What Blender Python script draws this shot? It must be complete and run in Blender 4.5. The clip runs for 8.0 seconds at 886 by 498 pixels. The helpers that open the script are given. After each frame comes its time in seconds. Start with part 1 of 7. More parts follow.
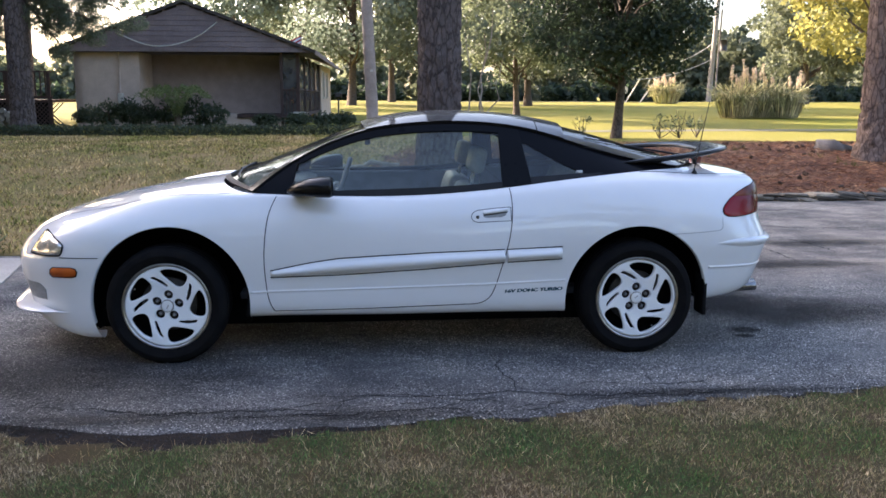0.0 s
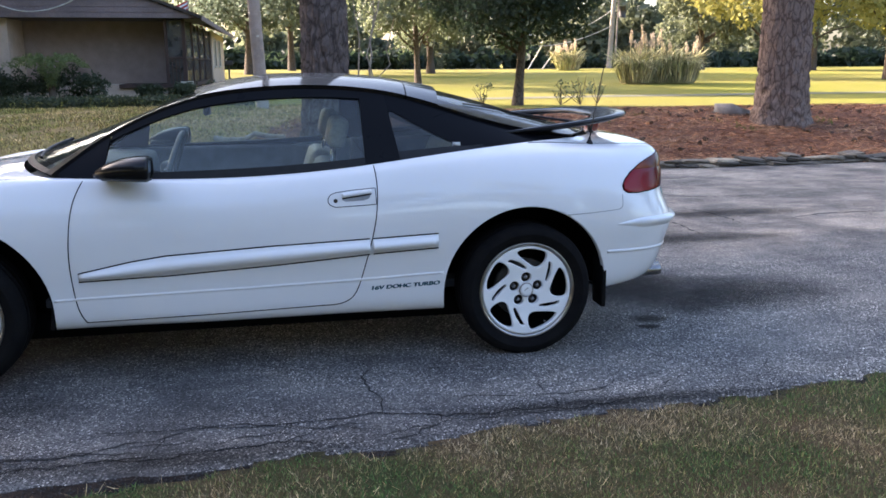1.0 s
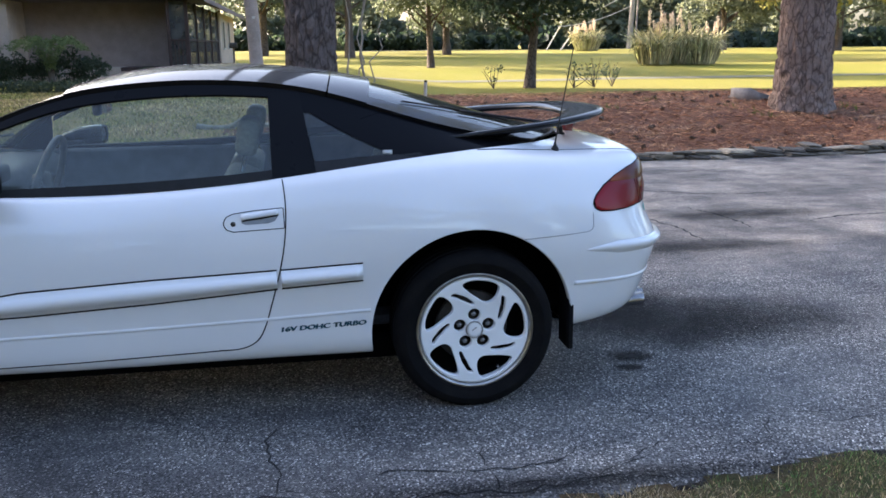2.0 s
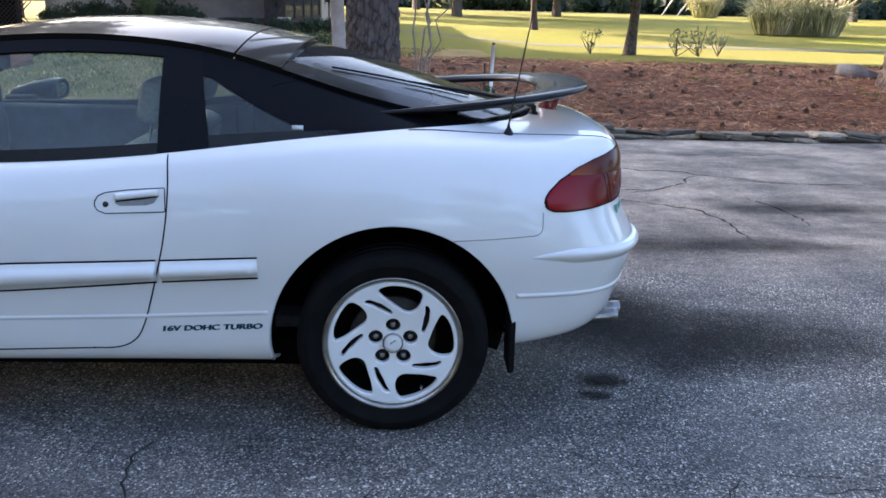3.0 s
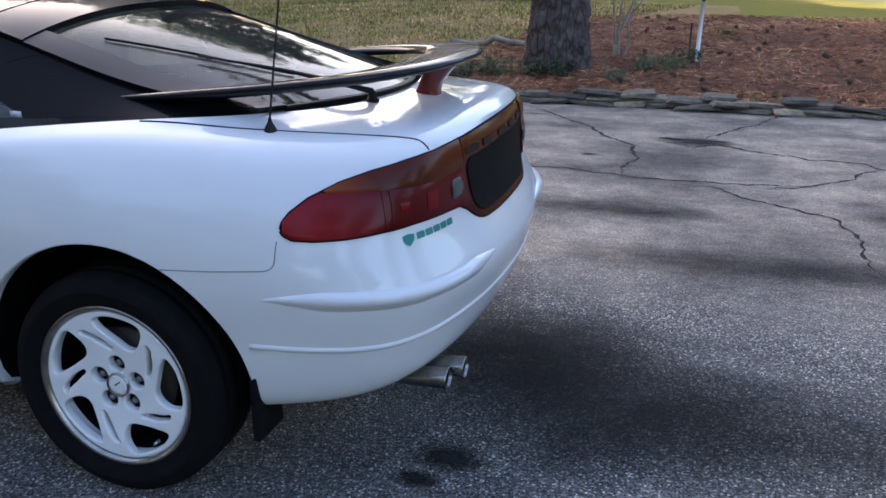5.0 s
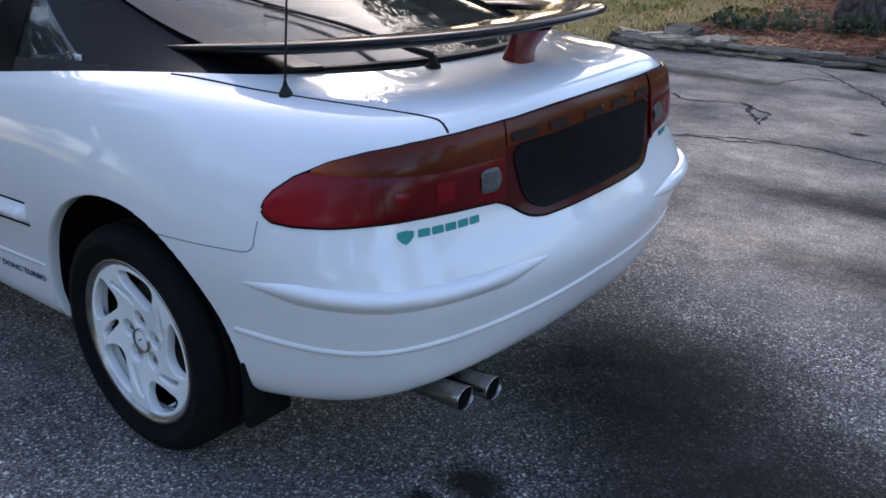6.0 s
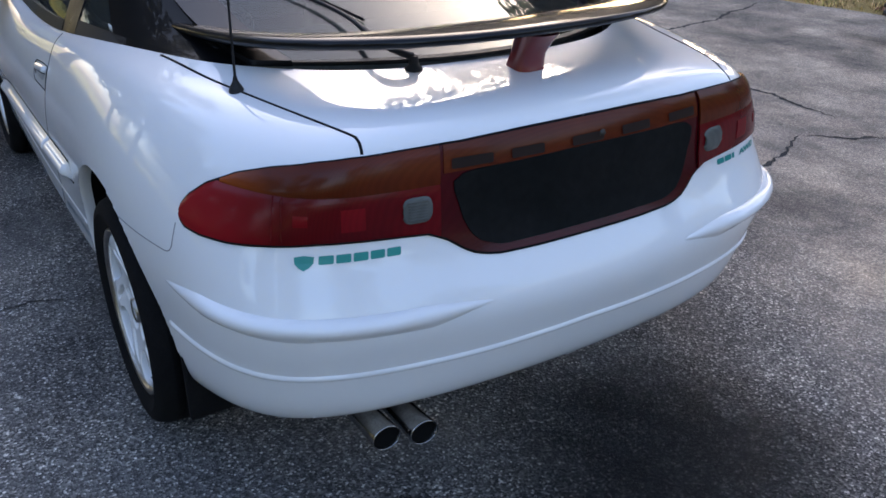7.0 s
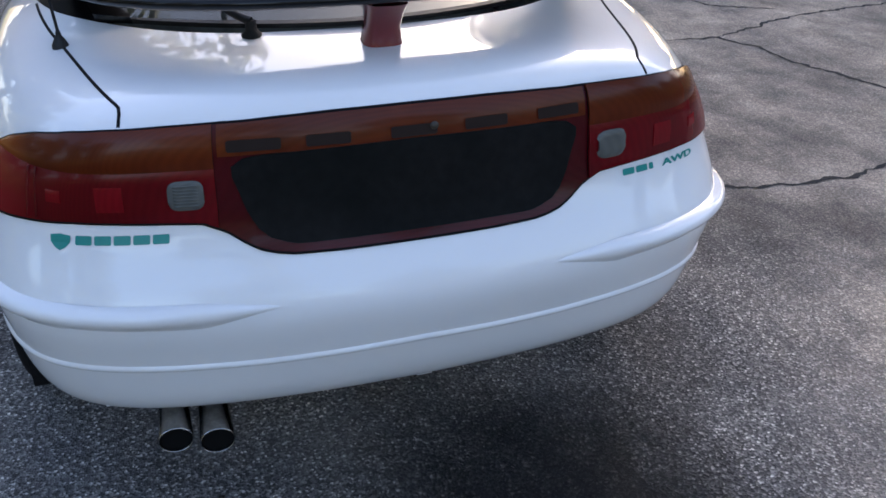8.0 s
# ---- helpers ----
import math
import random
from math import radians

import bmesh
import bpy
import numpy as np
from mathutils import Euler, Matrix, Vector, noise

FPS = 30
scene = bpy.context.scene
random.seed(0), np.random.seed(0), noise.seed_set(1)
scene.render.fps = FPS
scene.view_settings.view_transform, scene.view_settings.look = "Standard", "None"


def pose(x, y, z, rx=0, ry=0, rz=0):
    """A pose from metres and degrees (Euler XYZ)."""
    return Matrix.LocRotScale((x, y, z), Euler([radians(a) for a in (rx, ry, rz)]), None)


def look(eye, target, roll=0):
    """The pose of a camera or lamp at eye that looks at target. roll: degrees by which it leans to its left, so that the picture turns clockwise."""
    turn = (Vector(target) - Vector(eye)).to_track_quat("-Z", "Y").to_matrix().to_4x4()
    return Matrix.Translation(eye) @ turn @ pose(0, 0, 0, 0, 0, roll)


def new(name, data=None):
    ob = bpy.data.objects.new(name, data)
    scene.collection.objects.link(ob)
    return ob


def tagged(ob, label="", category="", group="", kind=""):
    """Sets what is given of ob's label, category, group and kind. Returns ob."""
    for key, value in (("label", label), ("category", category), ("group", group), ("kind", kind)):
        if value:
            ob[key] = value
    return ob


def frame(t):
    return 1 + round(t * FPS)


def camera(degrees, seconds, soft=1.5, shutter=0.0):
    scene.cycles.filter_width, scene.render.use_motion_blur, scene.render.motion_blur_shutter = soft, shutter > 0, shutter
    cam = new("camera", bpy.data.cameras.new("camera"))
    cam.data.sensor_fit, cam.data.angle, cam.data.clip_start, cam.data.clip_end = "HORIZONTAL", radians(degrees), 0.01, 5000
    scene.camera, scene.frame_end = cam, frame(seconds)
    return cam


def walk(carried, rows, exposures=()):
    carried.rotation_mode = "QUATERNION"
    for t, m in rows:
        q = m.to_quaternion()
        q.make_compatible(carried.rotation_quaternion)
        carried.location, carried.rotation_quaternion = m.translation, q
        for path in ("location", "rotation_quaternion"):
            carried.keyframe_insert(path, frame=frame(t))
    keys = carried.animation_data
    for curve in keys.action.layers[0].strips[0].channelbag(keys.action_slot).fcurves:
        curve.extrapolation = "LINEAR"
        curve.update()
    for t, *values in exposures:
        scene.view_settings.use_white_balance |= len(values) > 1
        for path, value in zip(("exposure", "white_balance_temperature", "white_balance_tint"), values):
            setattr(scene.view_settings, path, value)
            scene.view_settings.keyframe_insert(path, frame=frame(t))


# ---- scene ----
# The car's axis lies along x (nose at -x), the ground under its wheels is z = 0, its middle between the axles is the origin.
cam = camera(53.7, 8.0, soft=1.6)
ROWS = [
    (0.0, -0.197, -5.390, 1.395, -4.86, -9.95, -0.12),
    (0.5, -0.066, -5.065, 1.363, -6.30, -11.39, 0.36),
    (1.0, 0.117, -4.663, 1.350, -10.99, -11.96, 0.32),
    (1.2, 0.220, -4.522, 1.355, -12.10, -12.22, -0.09),
    (2.3, 0.781, -3.805, 1.383, -7.98, -13.81, 0.49),
    (2.5, 0.924, -3.712, 1.372, -6.65, -14.42, 0.24),
    (3.0, 1.283, -3.492, 1.379, -2.40, -15.69, -1.38),
    (3.5, 1.627, -3.208, 1.366, 1.32, -16.88, -1.03),
    (4.0, 2.026, -3.021, 1.364, 6.33, -17.78, -0.44),
    (4.2, 2.188, -2.960, 1.382, 8.61, -17.77, -0.55),
    (5.3, 2.860, -2.353, 1.395, 22.46, -19.69, 0.10),
    (5.5, 2.978, -2.222, 1.403, 27.19, -20.51, 0.17),
    (6.0, 3.127, -1.900, 1.399, 38.68, -22.49, -0.07),
    (6.5, 3.236, -1.528, 1.463, 47.80, -24.18, 0.35),
    (7.0, 3.418, -1.177, 1.489, 58.39, -26.28, 0.13),
    (7.5, 3.432, -0.802, 1.450, 65.10, -27.18, -0.02),
    (8.0, 3.496, -0.399, 1.437, 72.24, -28.42, 0.04),
]
walk(cam, [(t, pose(x, y, z, 90 + pitch, roll, yaw)) for t, x, y, z, yaw, pitch, roll in ROWS],
     exposures=[(0.0, 2.35, 6280, 20), (1.0, 2.45, 6230, 19), (2.5, 2.39, 6080, 17), (3.0, 2.44, 6080, 17), (3.5, 2.55, 6080, 17), (4.0, 2.39, 6080, 17), (5.5, 2.07, 6040, 18), (6.5, 2.07, 6130, 18), (8.0, 2.09, 6330, 18)])

# ---- light: a low sun ahead and to the left, behind the trees, and the sky ----
SUN_AZ = math.atan2(0.62, -0.78)      # the way towards the sun, in the plan
SUN_EL = radians(21)
world = bpy.data.worlds.new("world")
scene.world = world
world.use_nodes = True
wn = world.node_tree
wn.nodes.clear()
sky = wn.nodes.new("ShaderNodeTexSky")
sky.sky_type = "NISHITA"
sky.sun_disc = False
sky.sun_elevation = SUN_EL
sky.sun_rotation = math.pi / 2 - SUN_AZ
sky.air_density, sky.dust_density, sky.ozone_density = 1.0, 3.5, 1.0
bg = wn.nodes.new("ShaderNodeBackground")
bg.inputs["Strength"].default_value = 0.15
out = wn.nodes.new("ShaderNodeOutputWorld")
wn.links.new(sky.outputs[0], bg.inputs[0])
wn.links.new(bg.outputs[0], out.inputs[0])
sun_data = bpy.data.lights.new("sun", "SUN")
sun_data.energy, sun_data.angle, sun_data.color = 5.0, radians(0.6), (1.0, 0.87, 0.68)
sun = new("sun", sun_data)
sun.matrix_world = look((0, 0, 30), Vector((0, 0, 30)) - Vector((math.cos(SUN_AZ) * math.cos(SUN_EL), math.sin(SUN_AZ) * math.cos(SUN_EL), math.sin(SUN_EL))))

# ---- materials ----
def material(name, base, rough=0.6, metal=0.0, coat=0.0, spec=0.5):
    m = bpy.data.materials.new(name)
    m.use_nodes = True
    b = m.node_tree.nodes["Principled BSDF"]
    b.inputs["Base Color"].default_value = (*base, 1)
    b.inputs["Roughness"].default_value = rough
    b.inputs["Metallic"].default_value = metal
    b.inputs["Coat Weight"].default_value = coat
    b.inputs["Coat Roughness"].default_value = 0.03
    b.inputs["Specular IOR Level"].default_value = spec
    return m


def node(m, kind, **inputs):
    n = m.node_tree.nodes.new(kind)
    for k, v in inputs.items():
        n.inputs[k.replace("_", " ")].default_value = v
    return n


def coords(m, scale=(1, 1, 1), space="Object"):
    tc = m.node_tree.nodes.new("ShaderNodeTexCoord")
    mp = node(m, "ShaderNodeMapping", Scale=scale)
    m.node_tree.links.new(tc.outputs[space], mp.inputs[0])
    return mp.outputs[0]


def noise_out(m, at, scale, detail=4.0, rough=0.55):
    n = node(m, "ShaderNodeTexNoise", Scale=scale, Detail=detail, Roughness=rough)
    m.node_tree.links.new(at, n.inputs["Vector"])
    return n.outputs[0]


def ramp(m, fac, *stops):
    r = m.node_tree.nodes.new("ShaderNodeValToRGB")
    el = r.color_ramp.elements
    while len(el) < len(stops):
        el.new(0.5)
    for e, (p, c) in zip(el, stops):
        e.position, e.color = p, (*c, 1) if len(c) == 3 else c
    m.node_tree.links.new(fac, r.inputs[0])
    return r.outputs[0]


def mix(m, fac, a, b, how="MIX"):
    n = m.node_tree.nodes.new("ShaderNodeMix")
    n.data_type, n.blend_type = "RGBA", how
    for sock, v in ((n.inputs[0], fac), (n.inputs[6], a), (n.inputs[7], b)):
        if isinstance(v, (int, float)):
            sock.default_value = v
        elif isinstance(v, tuple):
            sock.default_value = (*v, 1)
        else:
            m.node_tree.links.new(v, sock)
    return n.outputs[2]


def bump(m, height, strength, distance, normal=None):
    n = node(m, "ShaderNodeBump", Strength=strength, Distance=distance)
    m.node_tree.links.new(height, n.inputs["Height"])
    if normal is not None:
        m.node_tree.links.new(normal, n.inputs["Normal"])
    return n.outputs[0]


def put(m, what, value):
    m.node_tree.links.new(value, m.node_tree.nodes["Principled BSDF"].inputs[what])


def mottled(name, a, b, scale, rough=0.6, fine=None, bumps=(0.0, 0.0), **kw):
    """Two base colours in cloudy patches, a finer grain over them, and relief."""
    m = material(name, a, rough, **kw)
    at = coords(m)
    f = noise_out(m, at, scale, 5)
    c = mix(m, ramp(m, f, (0.35, (0, 0, 0)), (0.65, (1, 1, 1))), a, b)
    g = noise_out(m, at, fine or scale * 9, 3)
    c = mix(m, 0.55, c, ramp(m, g, (0.3, (0.45, 0.45, 0.45)), (0.7, (1, 1, 1))), "MULTIPLY")
    put(m, "Base Color", c)
    if bumps[0]:
        put(m, "Normal", bump(m, g, bumps[0], bumps[1]))
    return m


def foliage_mat(name, dark, light, through_col, rough=0.55):
    """Leaves: each one of its own shade, letting part of the light through."""
    m = material(name, dark, rough, spec=0.3)
    nt = m.node_tree
    b = nt.nodes["Principled BSDF"]
    geo = nt.nodes.new("ShaderNodeNewGeometry")
    c = ramp(m, geo.outputs["Random Per Island"], (0.0, dark), (1.0, light))
    big = noise_out(m, coords(m), 0.7, 2)
    c = mix(m, 0.5, c, ramp(m, big, (0.3, (0.55, 0.6, 0.5)), (0.7, (1, 1, 1))), "MULTIPLY")
    nt.links.new(c, b.inputs["Base Color"])
    tr = nt.nodes.new("ShaderNodeBsdfTranslucent")
    nt.links.new(mix(m, 0.6, c, through_col), tr.inputs[0])
    ms = nt.nodes.new("ShaderNodeMixShader")
    ms.inputs[0].default_value = 0.46
    nt.links.new(b.outputs[0], ms.inputs[1])
    nt.links.new(tr.outputs[0], ms.inputs[2])
    nt.links.new(ms.outputs[0], nt.nodes["Material Output"].inputs[0])
    return m


def glass_mat(name, tint, dust=0.03, mirror=0.035):
    """A thin pane: mostly clear with a tint, with the mirror of its surface over it."""
    m = bpy.data.materials.new(name)
    m.use_nodes = True
    nt = m.node_tree
    nt.nodes.clear()
    o = nt.nodes.new("ShaderNodeOutputMaterial")
    t = nt.nodes.new("ShaderNodeBsdfTransparent")
    t.inputs[0].default_value = (*tint, 1)
    g = nt.nodes.new("ShaderNodeBsdfGlossy")
    g.inputs["Roughness"].default_value = 0.01
    face = nt.nodes.new("ShaderNodeLayerWeight")
    face.inputs[0].default_value = 0.5
    steep = nt.nodes.new("ShaderNodeMath")
    steep.operation = "POWER"
    steep.inputs[1].default_value = 4.6
    nt.links.new(face.outputs["Facing"], steep.inputs[0])
    fr = nt.nodes.new("ShaderNodeMath")
    fr.operation = "MULTIPLY_ADD"
    fr.inputs[1].default_value, fr.inputs[2].default_value = 0.5, mirror
    nt.links.new(steep.outputs[0], fr.inputs[0])
    ms = nt.nodes.new("ShaderNodeMixShader")
    nt.links.new(fr.outputs[0], ms.inputs[0])
    nt.links.new(t.outputs[0], ms.inputs[1])
    nt.links.new(g.outputs[0], ms.inputs[2])
    film = nt.nodes.new("ShaderNodeBsdfDiffuse")
    film.inputs[0].default_value = (0.62, 0.62, 0.60, 1)
    over = nt.nodes.new("ShaderNodeMixShader")
    patchy = noise_out(m, coords(m), 3.0, 5, 0.6)
    nt.links.new(ramp(m, patchy, (0.3, (dust * 0.5,) * 3), (0.7, (dust * 1.5,) * 3)), over.inputs[0])
    nt.links.new(ms.outputs[0], over.inputs[1])
    nt.links.new(film.outputs[0], over.inputs[2])
    nt.links.new(over.outputs[0], o.inputs[0])
    return m


def paint_mat(name, base, flake=0.0):
    m = material(name, base, 0.45, coat=1.0, spec=0.12)
    at = coords(m)
    c = mix(m, ramp(m, noise_out(m, at, 2.2, 4), (0.4, (0, 0, 0)), (0.75, (0.25, 0.25, 0.25))), base, tuple(v * 0.86 for v in base))
    put(m, "Base Color", c)
    put(m, "Roughness", ramp(m, noise_out(m, at, 30, 3), (0.3, (0.28, 0.28, 0.28)), (0.7, (0.42, 0.42, 0.42))))
    return m


white_paint = paint_mat("white_paint", (0.75, 0.75, 0.75))
black_paint = material("black_paint", (0.005, 0.005, 0.006), 0.5, coat=0.45, spec=0.05)
put(black_paint, "Coat Roughness", ramp(black_paint, noise_out(black_paint, coords(black_paint), 5, 4), (0.3, (0.02, 0.02, 0.02)), (0.75, (0.10, 0.10, 0.10))))
black_panel = material("black_panel", (0.003, 0.003, 0.004), 0.5, coat=0.16, spec=0.03)
put(black_panel, "Coat Roughness", ramp(black_panel, noise_out(black_panel, coords(black_panel), 5, 4), (0.3, (0.02, 0.02, 0.02)), (0.75, (0.07, 0.07, 0.07))))
black_gloss = material("black_gloss", (0.004, 0.004, 0.005), 0.3, spec=0.10)
put(black_gloss, "Roughness", ramp(black_gloss, noise_out(black_gloss, coords(black_gloss), 9, 4), (0.3, (0.25, 0.25, 0.25)), (0.75, (0.45, 0.45, 0.45))))
well_black = material("well_black", (0.004, 0.004, 0.004), 0.95, spec=0.05)
maroon_paint = paint_mat("maroon_paint", (0.16, 0.018, 0.02))
black_trim = mottled("black_trim", (0.012, 0.012, 0.013), (0.018, 0.018, 0.02), 20, 0.55, bumps=(0.2, 0.001), spec=0.25)
gap_black = material("gap_black", (0.006, 0.006, 0.007), 0.8, spec=0.12)
rubber = mottled("rubber", (0.006, 0.006, 0.007), (0.010, 0.0095, 0.0095), 14, 0.85, bumps=(0.3, 0.001), spec=0.1)
side_glass = glass_mat("side_glass", (0.86, 0.92, 0.91), 0.012)
quarter_glass = glass_mat("quarter_glass", (0.66, 0.72, 0.73), 0.014)
rear_glass = glass_mat("rear_glass", (0.46, 0.50, 0.50), 0.018)
wheel_white = paint_mat("wheel_white", (0.84, 0.84, 0.83))
rim_metal = mottled("rim_metal", (0.50, 0.48, 0.45), (0.36, 0.34, 0.31), 25, 0.3, metal=1.0)
chrome = mottled("chrome", (0.42, 0.41, 0.40), (0.26, 0.25, 0.24), 30, 0.2, metal=1.0)
nut_metal = mottled("nut_metal", (0.34, 0.34, 0.35), (0.24, 0.24, 0.25), 30, 0.4, metal=0.8)
dark_metal = mottled("dark_metal", (0.05, 0.048, 0.045), (0.09, 0.075, 0.06), 18, 0.6, metal=0.6)
# black of exhaust soot, also painted shade inside the rims and under the deck
soot_and_shade = material("soot_and_shade", (0.006, 0.006, 0.006), 0.95, spec=0.04)
beige_leather = mottled("beige_leather", (0.36, 0.33, 0.27), (0.28, 0.255, 0.205), 8, 0.5, bumps=(0.2, 0.002))
grey_plastic = mottled("grey_plastic", (0.10, 0.10, 0.105), (0.07, 0.07, 0.075), 15, 0.6, bumps=(0.2, 0.001))
dash_plastic = mottled("dash_plastic", (0.045, 0.045, 0.05), (0.032, 0.032, 0.036), 15, 0.65, bumps=(0.2, 0.001))
dark_cloth = mottled("dark_cloth", (0.03, 0.03, 0.032), (0.045, 0.045, 0.05), 20, 0.9)
mirror_glass = material("mirror_glass", (0.8, 0.82, 0.84), 0.02, metal=1.0)
teal = material("teal", (0.0, 0.22, 0.20), 0.35)
navy = material("navy", (0.0, 0.048, 0.070), 0.35)
letter_brown = material("letter_brown", (0.012, 0.005, 0.004), 0.5, spec=0.2)
faint_line = material("faint_line", (0.22, 0.22, 0.23), 0.7)
trim_white = material("sticker_white", (0.55, 0.57, 0.58), 0.5)
# grey that paints the shade of recesses onto the white body
recess_shade = mottled("recess_shade", (0.30, 0.31, 0.33), (0.24, 0.25, 0.26), 6, 0.5)


def lens_mat(name, base, deep, outer=None):
    """A ribbed lens over a reflector; outer: a brighter colour round the corner of the car, painting the light it
    catches.
    """
    m = material(name, base, 0.24, coat=0.10, spec=0.16)
    at = coords(m)
    w = node(m, "ShaderNodeTexWave", Scale=90.0, Distortion=0.4, Detail=1.0)
    m.node_tree.links.new(at, w.inputs[0])
    cells = noise_out(m, at, 7.0, 2)
    c = mix(m, ramp(m, cells, (0.25, (0, 0, 0)), (0.75, (1, 1, 1))), deep, base)
    if outer:
        sep = m.node_tree.nodes.new("ShaderNodeSeparateXYZ")
        m.node_tree.links.new(at, sep.inputs[0])
        side_ = m.node_tree.nodes.new("ShaderNodeMath")
        side_.operation = "ABSOLUTE"
        m.node_tree.links.new(sep.outputs[1], side_.inputs[0])
        c = mix(m, ramp(m, side_.outputs[0], (0.65, (0, 0, 0)), (0.76, (1, 1, 1))), c, outer)
    c = mix(m, 0.12, c, w.outputs[0], "MULTIPLY")
    put(m, "Base Color", c)
    b = m.node_tree.nodes["Principled BSDF"]
    b.inputs["Subsurface Weight"].default_value = 0.0
    return m


lens_red = lens_mat("lens_red", (0.125, 0.003, 0.006), (0.07, 0.002, 0.004), (0.25, 0.006, 0.012))
lens_bright = lens_mat("lens_bright", (0.20, 0.004, 0.009), (0.13, 0.003, 0.006))
lens_amber = lens_mat("lens_amber", (0.105, 0.017, 0.004), (0.06, 0.009, 0.003), (0.38, 0.076, 0.012))
lens_maroon = lens_mat("lens_maroon", (0.06, 0.0025, 0.005), (0.035, 0.002, 0.004))
lens_clear = lens_mat("lens_clear", (0.50, 0.48, 0.44), (0.30, 0.29, 0.27))
lens_reverse = lens_mat("lens_reverse", (0.12, 0.125, 0.115), (0.035, 0.035, 0.035))
lens_orange = lens_mat("lens_orange", (0.55, 0.12, 0.02), (0.42, 0.08, 0.015))
headlamp_lens = material("headlamp_lens", (0.70, 0.63, 0.55), 0.18, metal=0.75, coat=1.0)
hw = node(headlamp_lens, "ShaderNodeTexVoronoi", Scale=14.0)
headlamp_lens.node_tree.links.new(coords(headlamp_lens, (1, 1, 0.4)), hw.inputs["Vector"])
put(headlamp_lens, "Normal", bump(headlamp_lens, hw.outputs["Distance"], 0.5, 0.02))
plate_black = mottled("plate_black", (0.007, 0.008, 0.008), (0.012, 0.012, 0.012), 6, 0.6, spec=0.05)


# ---- mesh helpers ----
def mesh_from(name, verts, faces, mat, smooth=True):
    me = bpy.data.meshes.new(name)
    me.from_pydata([tuple(v) for v in verts], [], [tuple(f) for f in faces])
    me.validate()
    me.update()
    if smooth:
        me.polygons.foreach_set("use_smooth", [True] * len(me.polygons))
    me.materials.append(mat)
    return me


def part(name, bm, mat, parent=None, label="", smooth=True):
    """Links a bmesh (or a ready mesh) as one object under its thing."""
    if isinstance(bm, bpy.types.Mesh):
        me = bm
    else:
        me = bpy.data.meshes.new(name)
        bm.normal_update()
        bm.to_mesh(me)
        bm.free()
        if smooth:
            me.polygons.foreach_set("use_smooth", [True] * len(me.polygons))
    if not me.materials:
        me.materials.append(mat)
    ob = new(name, me)
    ob.parent = parent
    if label:
        ob["label"] = label
    return ob


def thing(name, at, label, category, group="", kind=""):
    e = new(name)
    e.empty_display_size = 0.2
    e.matrix_world = at if isinstance(at, Matrix) else Matrix.Translation(at)
    return tagged(e, label, category, group, kind)


def box_bm(sx, sy, sz, at=(0, 0, 0), bevel=0.0, turn=None, bm=None, segments=2):
    """A block with rounded edges."""
    b = bmesh.new()
    bmesh.ops.create_cube(b, size=1, matrix=Matrix.Diagonal((sx, sy, sz, 1)))
    if bevel:
        bmesh.ops.bevel(b, geom=b.edges[:], offset=bevel, segments=segments, affect="EDGES", profile=0.6)
    bmesh.ops.transform(b, matrix=Matrix.Translation(at) @ (turn or Matrix()), verts=b.verts[:])
    return join_bm(bm, b)


def join_bm(into, b):
    if into is None:
        return b
    me = bpy.data.meshes.new("tmp")
    b.to_mesh(me)
    b.free()
    into.from_mesh(me)
    bpy.data.meshes.remove(me)
    return into


def tube_bm(points, radius, sides=8, bm=None, radii=None, closed_ends=True):
    """A round bar along points."""
    bm = bm or bmesh.new()
    pts = [Vector(p) for p in points]
    rings = []
    up = Vector((0, 0, 1))
    for i, p in enumerate(pts):
        d = (pts[min(i + 1, len(pts) - 1)] - pts[max(i - 1, 0)]).normalized()
        a = d.cross(up if abs(d.z) < 0.95 else Vector((1, 0, 0))).normalized()
        b = a.cross(d).normalized()
        r = radii[i] if radii else radius
        rings.append([bm.verts.new(p + (a * math.cos(2 * math.pi * k / sides) + b * math.sin(2 * math.pi * k / sides)) * r) for k in range(sides)])
    for r0, r1 in zip(rings, rings[1:]):
        for k in range(sides):
            bm.faces.new((r0[k], r0[(k + 1) % sides], r1[(k + 1) % sides], r1[k]))
    if closed_ends:
        bm.faces.new(rings[0])
        bm.faces.new(rings[-1][::-1])
    return bm


def lathe_bm(profile, sides=48, bm=None):
    """A turned shape about the y axis; profile: pairs of (radius, y)."""
    bm = bm or bmesh.new()
    rings = []
    for r, y in profile:
        rings.append([bm.verts.new((r * math.cos(2 * math.pi * k / sides), y, r * math.sin(2 * math.pi * k / sides))) for k in range(sides)])
    for r0, r1 in zip(rings, rings[1:]):
        for k in range(sides):
            bm.faces.new((r0[k], r1[k], r1[(k + 1) % sides], r0[(k + 1) % sides]))
    return bm


def spline(keys, n):
    """n points of a smooth curve through the rows of keys."""
    k = np.array(keys, float)
    t = np.concatenate([[0], np.cumsum(np.maximum(np.linalg.norm(np.diff(k, axis=0), axis=1), 1e-6) ** 0.75)])
    return cubic(t, k, np.linspace(0, t[-1], n))


